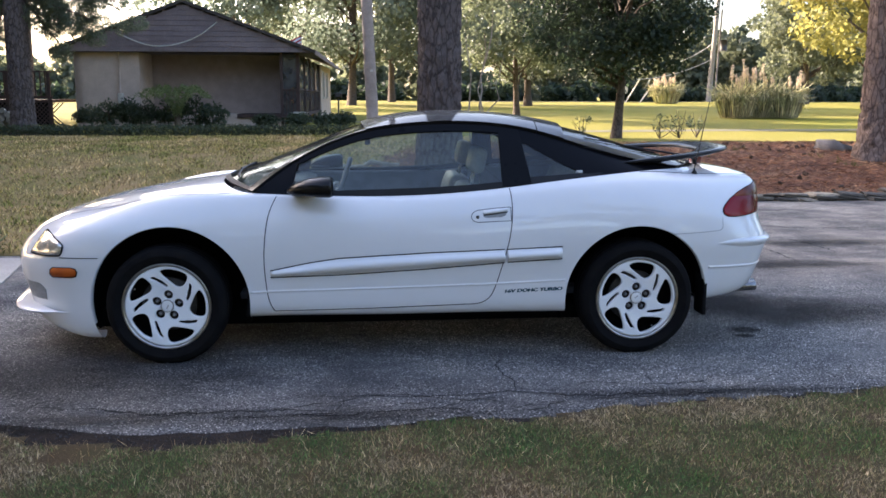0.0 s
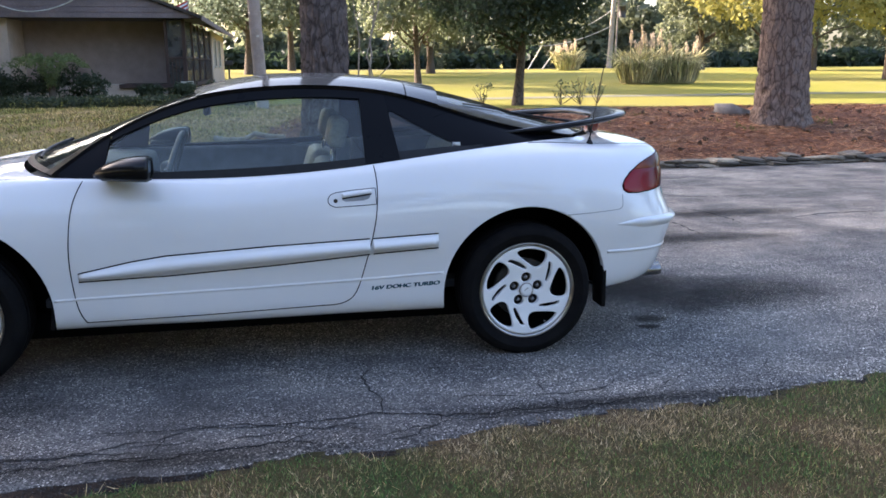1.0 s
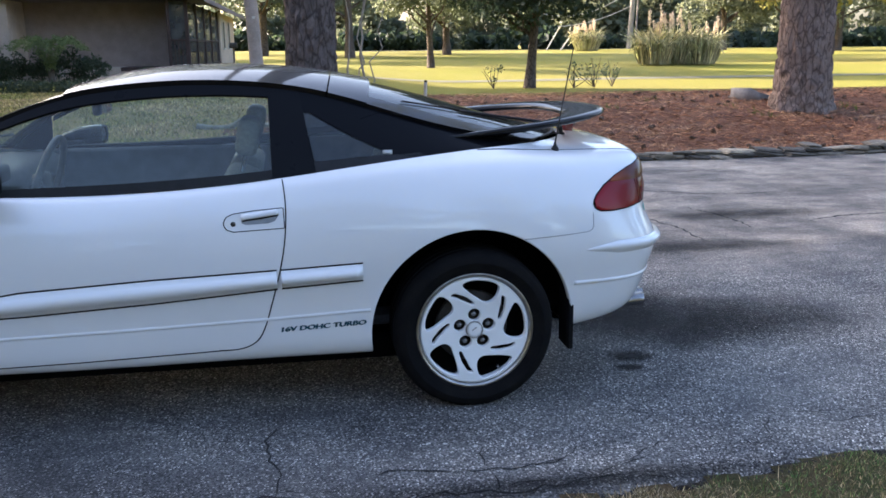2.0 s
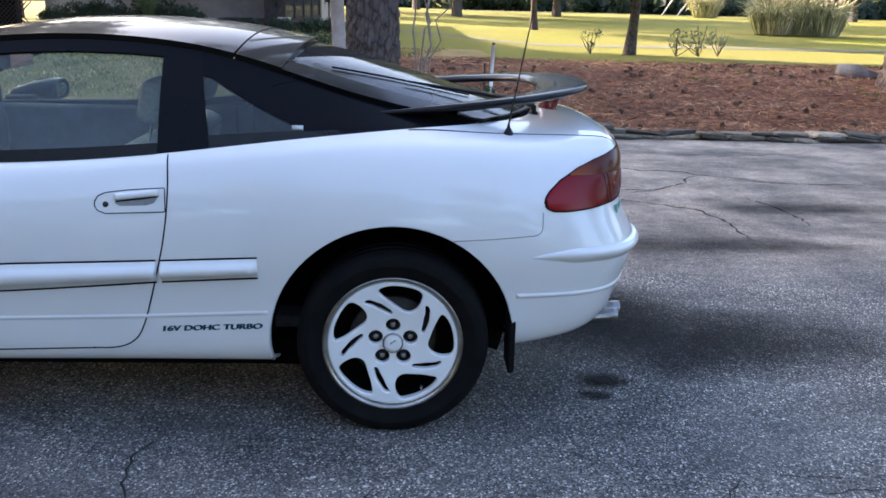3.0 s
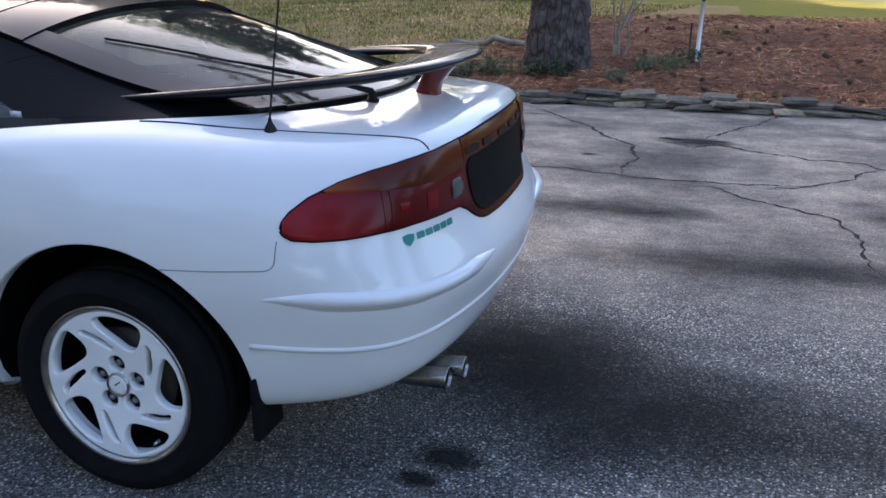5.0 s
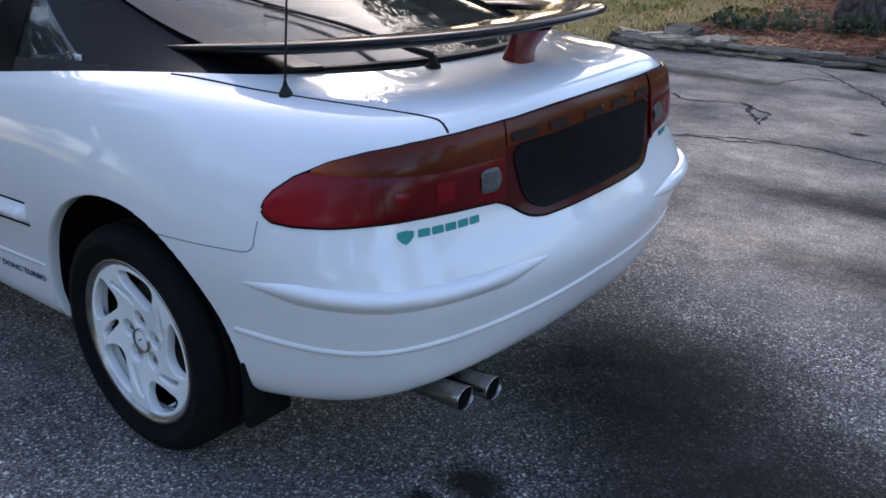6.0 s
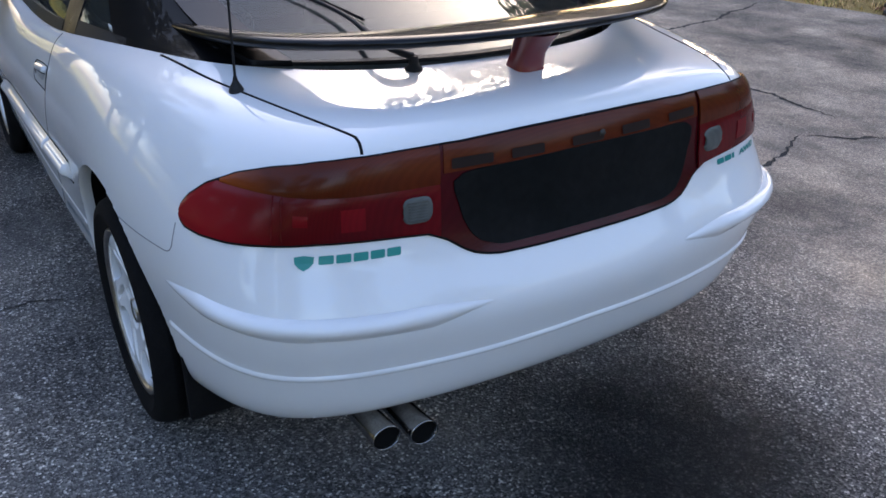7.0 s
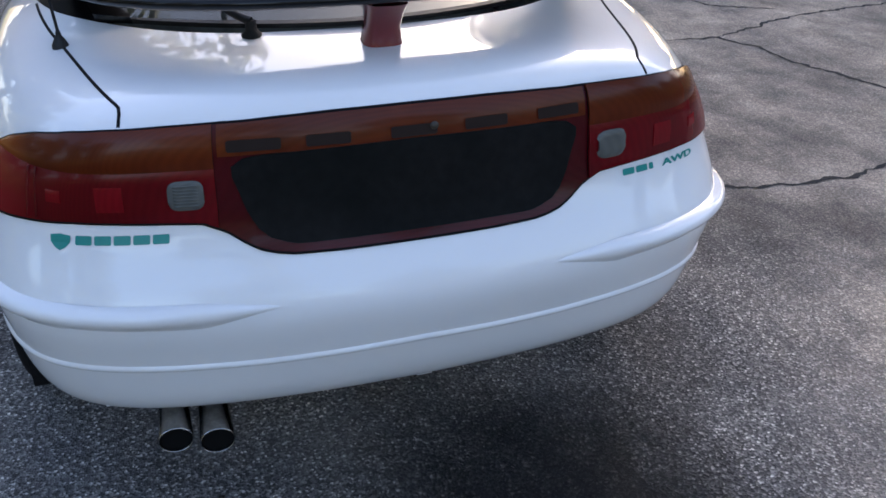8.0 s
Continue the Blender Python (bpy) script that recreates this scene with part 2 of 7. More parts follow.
def cubic(t, k, s):
    """The natural cubic spline through k at t, at s."""
    n = len(t)
    h = np.diff(t)
    a = np.zeros((n, n))
    r = np.zeros_like(k, dtype=float)
    a[0, 0] = a[-1, -1] = 1
    for i in range(1, n - 1):
        a[i, i - 1], a[i, i], a[i, i + 1] = h[i - 1], 2 * (h[i - 1] + h[i]), h[i]
        r[i] = 6 * ((k[i + 1] - k[i]) / h[i] - (k[i] - k[i - 1]) / h[i - 1])
    m = np.linalg.solve(a, r)
    i = np.clip(np.searchsorted(t, s, side="right") - 1, 0, n - 2)
    d0, d1, hh = (s - t[i])[:, None], (t[i + 1] - s)[:, None], h[i][:, None]
    return (m[i] * d1 ** 3 + m[i + 1] * d0 ** 3) / (6 * hh) + (k[i] / hh - m[i] * hh / 6) * d1 + (k[i + 1] / hh - m[i + 1] * hh / 6) * d0


def grid_faces(nu, nv, offset=0, flip=False):
    f = []
    for i in range(nu - 1):
        for j in range(nv - 1):
            q = (i * nv + j, (i + 1) * nv + j, (i + 1) * nv + j + 1, i * nv + j + 1)
            f.append(tuple(offset + a for a in (q[::-1] if flip else q)))
    return f

# ---- the car ----
from mathutils.bvhtree import BVHTree

# The lower body is a smooth skin through eight loops that run from the middle of the nose (first key) round the flank
# to the middle of the tail (last key): from the tucked-in bottom edge up to the foot of the windows.
LOOPS = []


def loop(xs, ys, zs):
    LOOPS.append(np.array([xs, ys, zs], float).T)


loop((-1.98, -1.96, -1.87, -1.70, -1.255, -0.80, -0.20, 0.50, 0.95, 1.30, 1.64, 1.80, 1.93, 1.97),      # tucked under
     (0.00, 0.33, 0.54, 0.66, 0.70, 0.74, 0.75, 0.75, 0.73, 0.70, 0.68, 0.56, 0.32, 0.00),
     (0.21, 0.21, 0.20, 0.15, 0.20, 0.225, 0.225, 0.23, 0.225, 0.24, 0.285, 0.31, 0.33, 0.335))
loop((-2.08, -2.06, -1.95, -1.72, -1.255, -0.80, -0.20, 0.50, 0.95, 1.30, 1.665, 1.91, 2.035, 2.065),   # bottom edge
     (0.00, 0.35, 0.60, 0.745, 0.80, 0.825, 0.835, 0.835, 0.825, 0.81, 0.765, 0.66, 0.38, 0.00),
     (0.20, 0.20, 0.19, 0.135, 0.20, 0.25, 0.25, 0.25, 0.245, 0.25, 0.287, 0.31, 0.33, 0.335))
loop((-2.14, -2.11, -1.99, -1.75, -1.255, -0.80, -0.20, 0.50, 0.95, 1.30, 1.69, 1.965, 2.10, 2.138),    # low crease
     (0.00, 0.35, 0.615, 0.775, 0.845, 0.855, 0.862, 0.865, 0.86, 0.855, 0.808, 0.708, 0.40, 0.00),
     (0.33, 0.33, 0.33, 0.35, 0.37, 0.375, 0.385, 0.40, 0.415, 0.44, 0.47, 0.475, 0.48, 0.488))
loop((-2.19, -2.15, -2.02, -1.78, -1.255, -0.80, -0.20, 0.50, 0.95, 1.30, 1.71, 1.993, 2.123, 2.155),   # widest
     (0.00, 0.36, 0.625, 0.785, 0.862, 0.870, 0.876, 0.878, 0.875, 0.872, 0.818, 0.715, 0.405, 0.00),
     (0.52, 0.52, 0.53, 0.55, 0.56, 0.56, 0.56, 0.565, 0.58, 0.59, 0.60, 0.60, 0.60, 0.60))
loop((-2.12, -2.08, -1.945, -1.745, -1.255, -0.80, -0.20, 0.50, 0.95, 1.30, 1.70, 1.955, 2.065, 2.095),  # under the lamps
     (0.00, 0.36, 0.615, 0.765, 0.835, 0.852, 0.862, 0.865, 0.862, 0.850, 0.79, 0.685, 0.41, 0.00),
     (0.63, 0.635, 0.65, 0.68, 0.755, 0.74, 0.735, 0.74, 0.765, 0.78, 0.76, 0.735, 0.73, 0.73))
loop((-1.99, -1.96, -1.85, -1.68, -1.255, -0.82, -0.20, 0.50, 0.95, 1.30, 1.67, 1.94, 2.035, 2.065),    # shoulder
     (0.00, 0.36, 0.58, 0.69, 0.755, 0.795, 0.812, 0.815, 0.800, 0.765, 0.69, 0.595, 0.41, 0.00),
     (0.72, 0.722, 0.735, 0.765, 0.862, 0.865, 0.845, 0.872, 0.912, 0.935, 0.930, 0.918, 0.922, 0.925))
loop((-1.55, -1.53, -1.42, -1.28, -1.06, -0.80, -0.20, 0.50, 0.95, 1.30, 1.60, 1.80, 1.91, 1.94),       # bonnet and deck
     (0.00, 0.33, 0.50, 0.61, 0.69, 0.772, 0.792, 0.795, 0.770, 0.715, 0.60, 0.47, 0.30, 0.00),
     (0.835, 0.835, 0.845, 0.860, 0.885, 0.884, 0.862, 0.893, 0.938, 0.966, 0.968, 0.968, 0.972, 0.976))
loop((-1.04, -1.02, -0.97, -0.91, -0.86, -0.78, -0.20, 0.50, 0.95, 1.30, 1.52, 1.66, 1.745, 1.775),     # foot of the windows
     (0.00, 0.30, 0.50, 0.64, 0.715, 0.755, 0.776, 0.778, 0.742, 0.672, 0.56, 0.42, 0.25, 0.00),
     (0.915, 0.912, 0.905, 0.896, 0.890, 0.886, 0.869, 0.905, 0.955, 0.985, 0.992, 0.992, 0.993, 0.995))


NARROW = np.array((0, 0, 0, 0, 0.008, 0.014, 0.018, 0.020, 0.020, 0.014, 0, 0, 0, 0))
for k in LOOPS:
    k[:, 1] -= NARROW


def mirrored(k):
    m = k * np.array([1, -1, 1])
    return np.concatenate([m[3:0:-1], k, m[-2:-5:-1]])


NU, PER = 430, 10
base = mirrored(LOOPS[3])
t_u = np.concatenate([[0], np.cumsum(np.linalg.norm(np.diff(base, axis=0), axis=1))])
s_u = np.linspace(t_u[3], t_u[-4], NU)
rings = np.array([cubic(t_u, mirrored(k), s_u) for k in LOOPS])       # loop, along, xyz
cols = []
for i in range(NU):
    k = rings[:, i]
    t = np.concatenate([[0], np.cumsum(np.maximum(np.linalg.norm(np.diff(k, axis=0), axis=1), 0.004) ** 0.6)])
    s = np.concatenate([np.linspace(t[j], t[j + 1], PER, endpoint=False) for j in range(len(t) - 1)] + [[t[-1]]])
    cols.append(cubic(t, k, s))
skin = np.array(cols)                                               # along, up, xyz on the +y side
NV = skin.shape[1]
skin[0, :, 1] = skin[-1, :, 1] = 0


def normals_of(p):
    du = np.gradient(p, axis=0)
    dv = np.gradient(p, axis=1)
    n = np.cross(dv, du)
    return n / np.maximum(np.linalg.norm(n, axis=2, keepdims=True), 1e-9)


skin_n = normals_of(skin)
if skin_n[NU // 2, NV // 2, 1] < 0:
    skin_n = -skin_n
skin_n[0, :, 1] = skin_n[-1, :, 1] = 0

ARCHES = ((-1.235, 0.315, 0.412), (1.255, 0.31, 0.398))


def panel_of(x, y, z):
    """Which panel of the body a place belongs to."""
    ay = abs(y)
    if x < -0.98 - 0.5 * max(0, ay - 0.6) and z > 0.66 and ay < 0.55 + 0.20 * min(1, max(0, (x + 1.95) / 0.95)) ** 0.8:
        return "bonnet"
    if x < -1.60 and z < 0.562:
        return "front_bumper"
    front = np.interp(z, (0.27, 0.31, 0.55, 0.73, 0.89), (-0.70, -0.72, -0.744, -0.73, -0.676))
    rear = np.interp(z, (0.285, 0.30, 0.33, 0.36, 0.58, 0.77, 0.95), (0.36, 0.415, 0.445, 0.462, 0.528, 0.558, 0.55))
    if z < 0.268 + 0.03 * (x > -0.7) * min(1, (x + 0.7) / 1.1) and -0.85 < x < 0.9:
        return "sill"
    if x < front:
        return "front_wing"
    if x < rear:
        return "door_skin"
    if x > 1.2 and ay < np.interp(x, (1.25, 1.62, 1.9, 2.02, 2.1), (0.66, 0.578, 0.525, 0.497, 0.49)) and z > 0.90:
        return "tailgate_lid"
    if x > 1.45 and (z < 0.672 or (z < 0.742 and x > 1.726)) or (x > 1.93 and z < 0.80):
        return "rear_bumper"
    if x > 1.72 and z < 0.915 and x > 1.74 + 0.55 * max(0, z - 0.75):
        return "lamp_panel"
    return "quarter_panel"


def snap_arch(p):
    """Moves places just inside a wheel arch out onto its edge."""
    q = p.copy()
    for ax, az, r in ARCHES:
        d = np.hypot(p[..., 0] - ax, p[..., 2] - az)
        near = (np.abs(d - r) < 0.0125) & (p[..., 2] < 0.8) & (np.abs(p[..., 1]) > 0.5)
        k = np.where(near, r / np.maximum(d, 1e-6), 1)
        q[..., 0] = np.where(near, ax + (p[..., 0] - ax) * k, q[..., 0])
        q[..., 2] = np.where(near, az + (p[..., 2] - az) * k, q[..., 2])
    return q


car = thing("sports_coupe", (0, 0, 0), "white two-door sports coupe with black roof, parked on asphalt driveway", "car")

snapped = snap_arch(skin)
panels = {}
for side in (-1, 1):
    mir = np.array([1, side, 1])
    for i in range(NU - 1):
        for j in range(NV - 1):
            idx = ((i, j), (i + 1, j), (i + 1, j + 1), (i, j + 1))
            c = sum(snapped[a] for a in idx) / 4
            if abs(c[1]) > 0.5 and any(math.hypot(c[0] - ax, c[2] - az) < r - 0.002 for ax, az, r in ARCHES):
                continue
            name = panel_of(*c)
            key = (name, 0 if name in ("bonnet", "front_bumper", "rear_bumper", "tailgate_lid", "lamp_panel") else side)
            verts, nors, faces, seen = panels.setdefault(key, ([], [], [], {}))
            f = []
            for a in idx:
                k = (a, 0 if a[0] in (0, NU - 1) else side)
                if k not in seen:
                    seen[k] = len(verts)
                    verts.append(snapped[a] * mir)
                    nors.append(skin_n[a] * mir)
                f.append(seen[k])
            faces.append(f[::-1] if side == 1 else f)
PANEL_LABEL = {"lamp_panel": "white panel behind the lamps"}
body_verts, body_faces = [], []
for (name, side), (verts, nors, faces, seen) in panels.items():
    me = mesh_from(name, verts, faces, white_paint)
    me.normals_split_custom_set_from_vertices([tuple(n) for n in nors])
    part(name, me, white_paint, car, PANEL_LABEL.get(name, ""))
    body_faces += [[a + len(body_verts) for a in f] for f in faces]
    body_verts += [tuple(v) for v in verts]
full = []
for side in (-1, 1):
    full += [tuple(p) for p in (skin * np.array([1, side, 1])).reshape(-1, 3)]
hull = BVHTree.FromPolygons(full, grid_faces(NU, NV) + grid_faces(NU, NV, NU * NV, True))


def on_body(origin, way, out=0.0):
    """The place where a line meets the body's skin, out metres outside it, and the skin's normal there."""
    o, w = Vector(origin), Vector(way).normalized()
    p, n, _, _ = hull.ray_cast(o, w)
    if p is None:
        p, n, _, _ = hull.find_nearest(o + w * 3)
    if n.dot(w) > 0:
        n = -n
    return p + n * out, n


def on_side(x, z, out=0.0, side=-1):
    return on_body((x, side * 3, z), (0, -side, 0), out)


def on_tail(angle, z, out=0.0):
    """On the tail, at an angle about an upright axis inside the car: 0 is straight back, positive towards -y."""
    a = radians(angle)
    d = Vector((math.cos(a), -math.sin(a), 0))
    return on_body(Vector((1.3, 0, z)) + d * 2.5, -d, out)


def on_top(x, y, out=0.0):
    return on_body((x, y, 3), (0, 0, -1), out)


def dense(points, step=0.012):
    p = np.array(points, float)
    d = np.concatenate([[0], np.cumsum(np.linalg.norm(np.diff(p, axis=0), axis=1))])
    s = np.linspace(0, d[-1], max(3, int(d[-1] / step)))
    return np.stack([np.interp(s, d, p[:, i]) for i in range(p.shape[1])], 1)


def curve(points, n=60):
    """A smooth line through points."""
    return spline(points, n)


def strip_bm(placed, width, height, bm=None, taper=False, profile=((-0.5, 0), (-0.5, 1), (0.5, 1), (0.5, 0))):
    """A moulding laid along placed points (place, normal), of that width and height."""
    bm = bm or bmesh.new()
    pts = [p for p, _ in placed]
    rows = []
    for i, (p, n) in enumerate(placed):
        d = (pts[min(i + 1, len(pts) - 1)] - pts[max(i - 1, 0)]).normalized()
        a = n.cross(d).normalized()
        w = width(i / (len(pts) - 1)) if callable(width) else width
        h = height(i / (len(pts) - 1)) if callable(height) else height
        rows.append([bm.verts.new(p + a * (w * u) + n * (h * v)) for u, v in profile])
    for r0, r1 in zip(rows, rows[1:]):
        for k in range(len(profile) - 1):
            bm.faces.new((r0[k], r0[k + 1], r1[k + 1], r1[k]))
    bm.faces.new(rows[0][::-1])
    bm.faces.new(rows[-1])
    bmesh.ops.recalc_face_normals(bm, faces=bm.faces[:])
    return bm


# the greenhouse: a middle line and a roof rail on each side, key by key from the foot of the windscreen to the tailgate
MID = cubic(np.arange(11.0), np.array([(-1.04, 0.915), (-0.77, 1.02), (-0.50, 1.122), (-0.27, 1.210), (-0.02, 1.268), (0.28, 1.287),
                                       (0.62, 1.270), (0.92, 1.222), (1.18, 1.157), (1.45, 1.078), (1.775, 0.997)]), np.linspace(0, 10, 201))
RAIL = cubic(np.arange(11.0), np.array([(-0.80, 0.748, 0.888), (-0.655, 0.675, 0.995), (-0.475, 0.635, 1.098), (-0.24, 0.600, 1.188), (0.0, 0.582, 1.228),
                                        (0.28, 0.572, 1.240), (0.60, 0.565, 1.215), (0.87, 0.565, 1.150), (1.12, 0.570, 1.075), (1.36, 0.560, 1.020), (1.55, 0.530, 0.992)]), np.linspace(0, 10, 201))
foot_x, foot_y, foot_z = (rings[-1][:, k] for k in range(3))


def at_key(table, s):
    f = np.clip(s, 0, 10) * 20
    i = min(int(f), 199)
    return table[i] * (1 - (f - i)) + table[i + 1] * (f - i)


def roof(s, f, out=0.0):
    """The top of the greenhouse: s the key along it, f from -1 to 1 across."""
    def raw(s, f):
        m, r = at_key(MID, s), at_key(RAIL, s)
        a = abs(f)
        return Vector((m[0] + (r[0] - m[0]) * a ** 2.0, f * r[1], m[1] + (r[2] - m[1]) * a ** 2.6))
    p = raw(s, f)
    if out:
        n = (raw(min(s + 0.02, 10), f) - raw(max(s - 0.02, 0), f)).cross(raw(s, min(f + 0.01, 1)) - raw(s, max(f - 0.01, -1))).normalized()
        p = p + n * out * (1 if n.z > 0 else -1)
    return p


def flank(s, w, side=-1, out=0.0):
    """The side of the greenhouse: s the key along it, w from the foot (0) to the rail (1)."""
    r = at_key(RAIL, s)
    b = np.array((r[0], np.interp(r[0], foot_x, foot_y), np.interp(r[0], foot_x, foot_z)))
    p = b + (r - b) * w
    tall = max(0.0, r[2] - b[2])
    p[1] += 0.10 * tall * 4 * w * (1 - w) * 0.5 + out
    p[2] += out * 0.3
    return Vector((p[0], p[1] * (-side) * -1, p[2])) if side > 0 else Vector((p[0], -p[1], p[2]))


def patch_mesh(name, fn, nu, nv, mat, thick=0.0, flip=False):
    """A sheet fn(i, j), i and j from 0 to 1, given a thickness inwards along its normals."""
    p = np.array([[tuple(fn(i / (nu - 1), j / (nv - 1))) for j in range(nv)] for i in range(nu)])
    n = normals_of(p) * (-1 if flip else 1)
    verts, faces = list(p.reshape(-1, 3)), grid_faces(nu, nv, 0, not flip)
    if thick:
        q = p - n * thick
        o = len(verts)
        verts += list(q.reshape(-1, 3))
        faces += grid_faces(nu, nv, o, flip)
        edge = [(i, 0) for i in range(nu)] + [(nu - 1, j) for j in range(1, nv)] + [(i, nv - 1) for i in range(nu - 2, -1, -1)] + [(0, j) for j in range(nv - 2, 0, -1)]
        for a, b in zip(edge, edge[1:] + edge[:1]):
            ia, ib = a[0] * nv + a[1], b[0] * nv + b[1]
            faces.append((ia, ib, ib + o, ia + o) if not flip else (ib, ia, ia + o, ib + o))
    me = mesh_from(name, verts, faces, mat)
    if thick:
        me.set_sharp_from_angle(angle=radians(40))
    return me


def lerp(a, b, t):
    return a + (b - a) * t


def pane(ob):
    ob.visible_shadow = False
    return ob


# windscreen, roof skin, rear window
W0, W1, R1, H0, H1 = 0.12, 3.15, 6.45, 6.62, 9.955
pane(part("windscreen", patch_mesh("windscreen", lambda i, j: roof(lerp(W0, W1, i), lerp(-0.93, 0.93, j), -0.004), 40, 30, side_glass, 0.004), side_glass, car, "slightly green windscreen glass"))
part("roof_skin", patch_mesh("roof_skin", lambda i, j: roof(lerp(W1, R1, i), lerp(-1, 1, j)), 50, 40, black_paint, 0.02), black_paint, car, "glossy black painted roof")
part("roof_rear_edge", patch_mesh("roof_rear_edge", lambda i, j: roof(lerp(R1 + 0.02, H0 + 0.42, i), lerp(-1, 1, j), -0.001), 12, 40, black_paint, 0.02), black_paint, car, "glossy black tailgate head")
pane(part("rear_window", patch_mesh("rear_window", lambda i, j: roof(lerp(H0 + 0.42, H1, i), lerp(-0.86, 0.86, j), -0.002), 50, 40, rear_glass, 0.004), rear_glass, car, "large sloping dark rear window"))
for side in (-1, 1):
    part("windscreen_pillar", patch_mesh("windscreen_pillar", lambda i, j: roof(lerp(0.0, W1, i), side * lerp(0.93, 1.0, j)), 40, 5, black_paint, 0.015, flip=side < 0), black_paint, car, "glossy black pillar")
    part("tailgate_rail", patch_mesh("tailgate_rail", lambda i, j: roof(lerp(H0 + 0.42, 10, i), side * lerp(0.86, 1.0, j)), 40, 6, black_paint, 0.015, flip=side < 0), black_paint, car, "glossy black tailgate rail")
part("window_foot_trim", patch_mesh("window_foot_trim", lambda i, j: roof(lerp(H1, 10, i), lerp(-0.86, 0.86, j), 0.001), 5, 30, black_trim, 0.01), black_trim, car)
part("scuttle", patch_mesh("scuttle", lambda i, j: roof(lerp(-0.0, W0, i), lerp(-0.93, 0.93, j), 0.001), 5, 30, black_trim, 0.01), black_trim, car)

# side windows and their frames, in keys along and fractions up
for side in (-1, 1):
    fl = side > 0
    kw = dict(flip=not fl)

    def sheet(name, a0, a1, b0, b1, w0, w1, mat, out=0.0, nu=30, nv=12, thick=0.012, label=""):
        """a0, a1: front and rear key at the foot, b0, b1 at the head."""
        me = patch_mesh(name, lambda i, j: flank(lerp(lerp(a0, b0, j), lerp(a1, b1, j), i), lerp(w0, w1, j), side, out), nu, nv, mat, thick, **kw)
        return part(name, me, mat, car, label)

    sheet("pillar_foot", 0.0, 1.30, 0.0, 1.50, 0.0, 1.0, black_gloss, 0.0, label="black corner piece behind the mirror")
    sheet("window_ledge", 1.30, 5.74, 1.30, 5.74, 0.0, 0.10, black_trim, 0.003, label="black rubber window seal")
    sheet("window_head", 1.50, 5.74, 1.55, 5.74, 0.90, 1.0, black_gloss, 0.002, label="black window frame")
    pane(sheet("door_window", 1.30, 5.74, 1.55, 5.72, 0.09, 0.91, side_glass, -0.006, thick=0.004, label="clear door glass"))
    sheet("door_pillar", 5.74, 6.27, 5.72, 6.10, 0.0, 1.0, black_gloss, 0.001, label="black door pillar")
    sheet("quarter_frame_foot", 6.18, 7.9, 6.16, 7.8, 0.0, 0.14, black_trim, 0.0)
    sheet("quarter_frame_head", 6.03, 6.92, 6.02, 7.3, 0.755, 1.0, black_panel, 0.0)
    slope = lambda j: lerp(7.44, 6.20, j ** 1.1)
    qw = patch_mesh("quarter_window", lambda i, j: flank(lerp(lerp(6.26, 6.14, j), slope(j), i), lerp(0.13, 0.765, j), side, -0.002), 30, 14, quarter_glass, 0.004, **kw)
    pane(part("quarter_window", qw, quarter_glass, car, "lightly tinted quarter window"))
    qp = patch_mesh("quarter_pillar", lambda i, j: flank(lerp(slope(j), 10.0, i), lerp(0.13, 0.765, j), side, 0.0005), 30, 14, black_panel, 0.012, **kw)
    part("quarter_pillar", qp, black_panel, car, "glossy black rear pillar")
    sheet("quarter_pillar_foot", 7.8, 10.0, 7.35, 10.0, 0.0, 0.14, black_panel, 0.0)
    sheet("quarter_pillar_head", 6.93, 10.0, 7.31, 10.0, 0.755, 1.0, black_panel, 0.0)


# ---- wheels ----
def filled(name, splines, depth, bevel, mat, resolution=3):
    """A flat plate with openings, from closed outlines, with rounded edges. It lies in x and z, its face towards -y."""
    cu = bpy.data.curves.new(name, "CURVE")
    cu.dimensions, cu.fill_mode, cu.extrude, cu.bevel_depth, cu.bevel_resolution = "2D", "BOTH", depth, bevel, resolution
    cu.offset = -bevel
    for pts in splines:
        sp = cu.splines.new("POLY")
        sp.points.add(len(pts) - 1)
        for p, (x, y) in zip(sp.points, pts):
            p.co = (x, y, 0, 1)
        sp.use_cyclic_u = True
    ob = bpy.data.objects.new(name, cu)
    scene.collection.objects.link(ob)
    dg = bpy.context.evaluated_depsgraph_get()
    me = bpy.data.meshes.new_from_object(ob.evaluated_get(dg))
    bpy.data.objects.remove(ob)
    bpy.data.curves.remove(cu)
    me.transform(Matrix.Rotation(radians(90), 4, "X"))
    me.materials.clear()
    me.materials.append(mat)
    return me


def polar_loop(keys, turn, n=40):
    """A closed smooth outline through (degrees, radius) keys."""
    k = [(r * math.cos(radians(a + turn)), r * math.sin(radians(a + turn))) for a, r in keys]
    k = k[-3:] + k + k[:4]
    p = spline(k, n * 3)
    # the closed middle part
    d = np.linalg.norm(p - np.array(k[3]), axis=1)
    i0 = int(np.argmin(d[:len(d) // 2]))
    i1 = len(d) // 2 + int(np.argmin(d[len(d) // 2:]))
    return [tuple(q) for q in p[i0:i1]]


def circle(x, y, r, n=40):
    return [(x + r * math.cos(2 * math.pi * k / n), y + r * math.sin(2 * math.pi * k / n)) for k in range(n)]


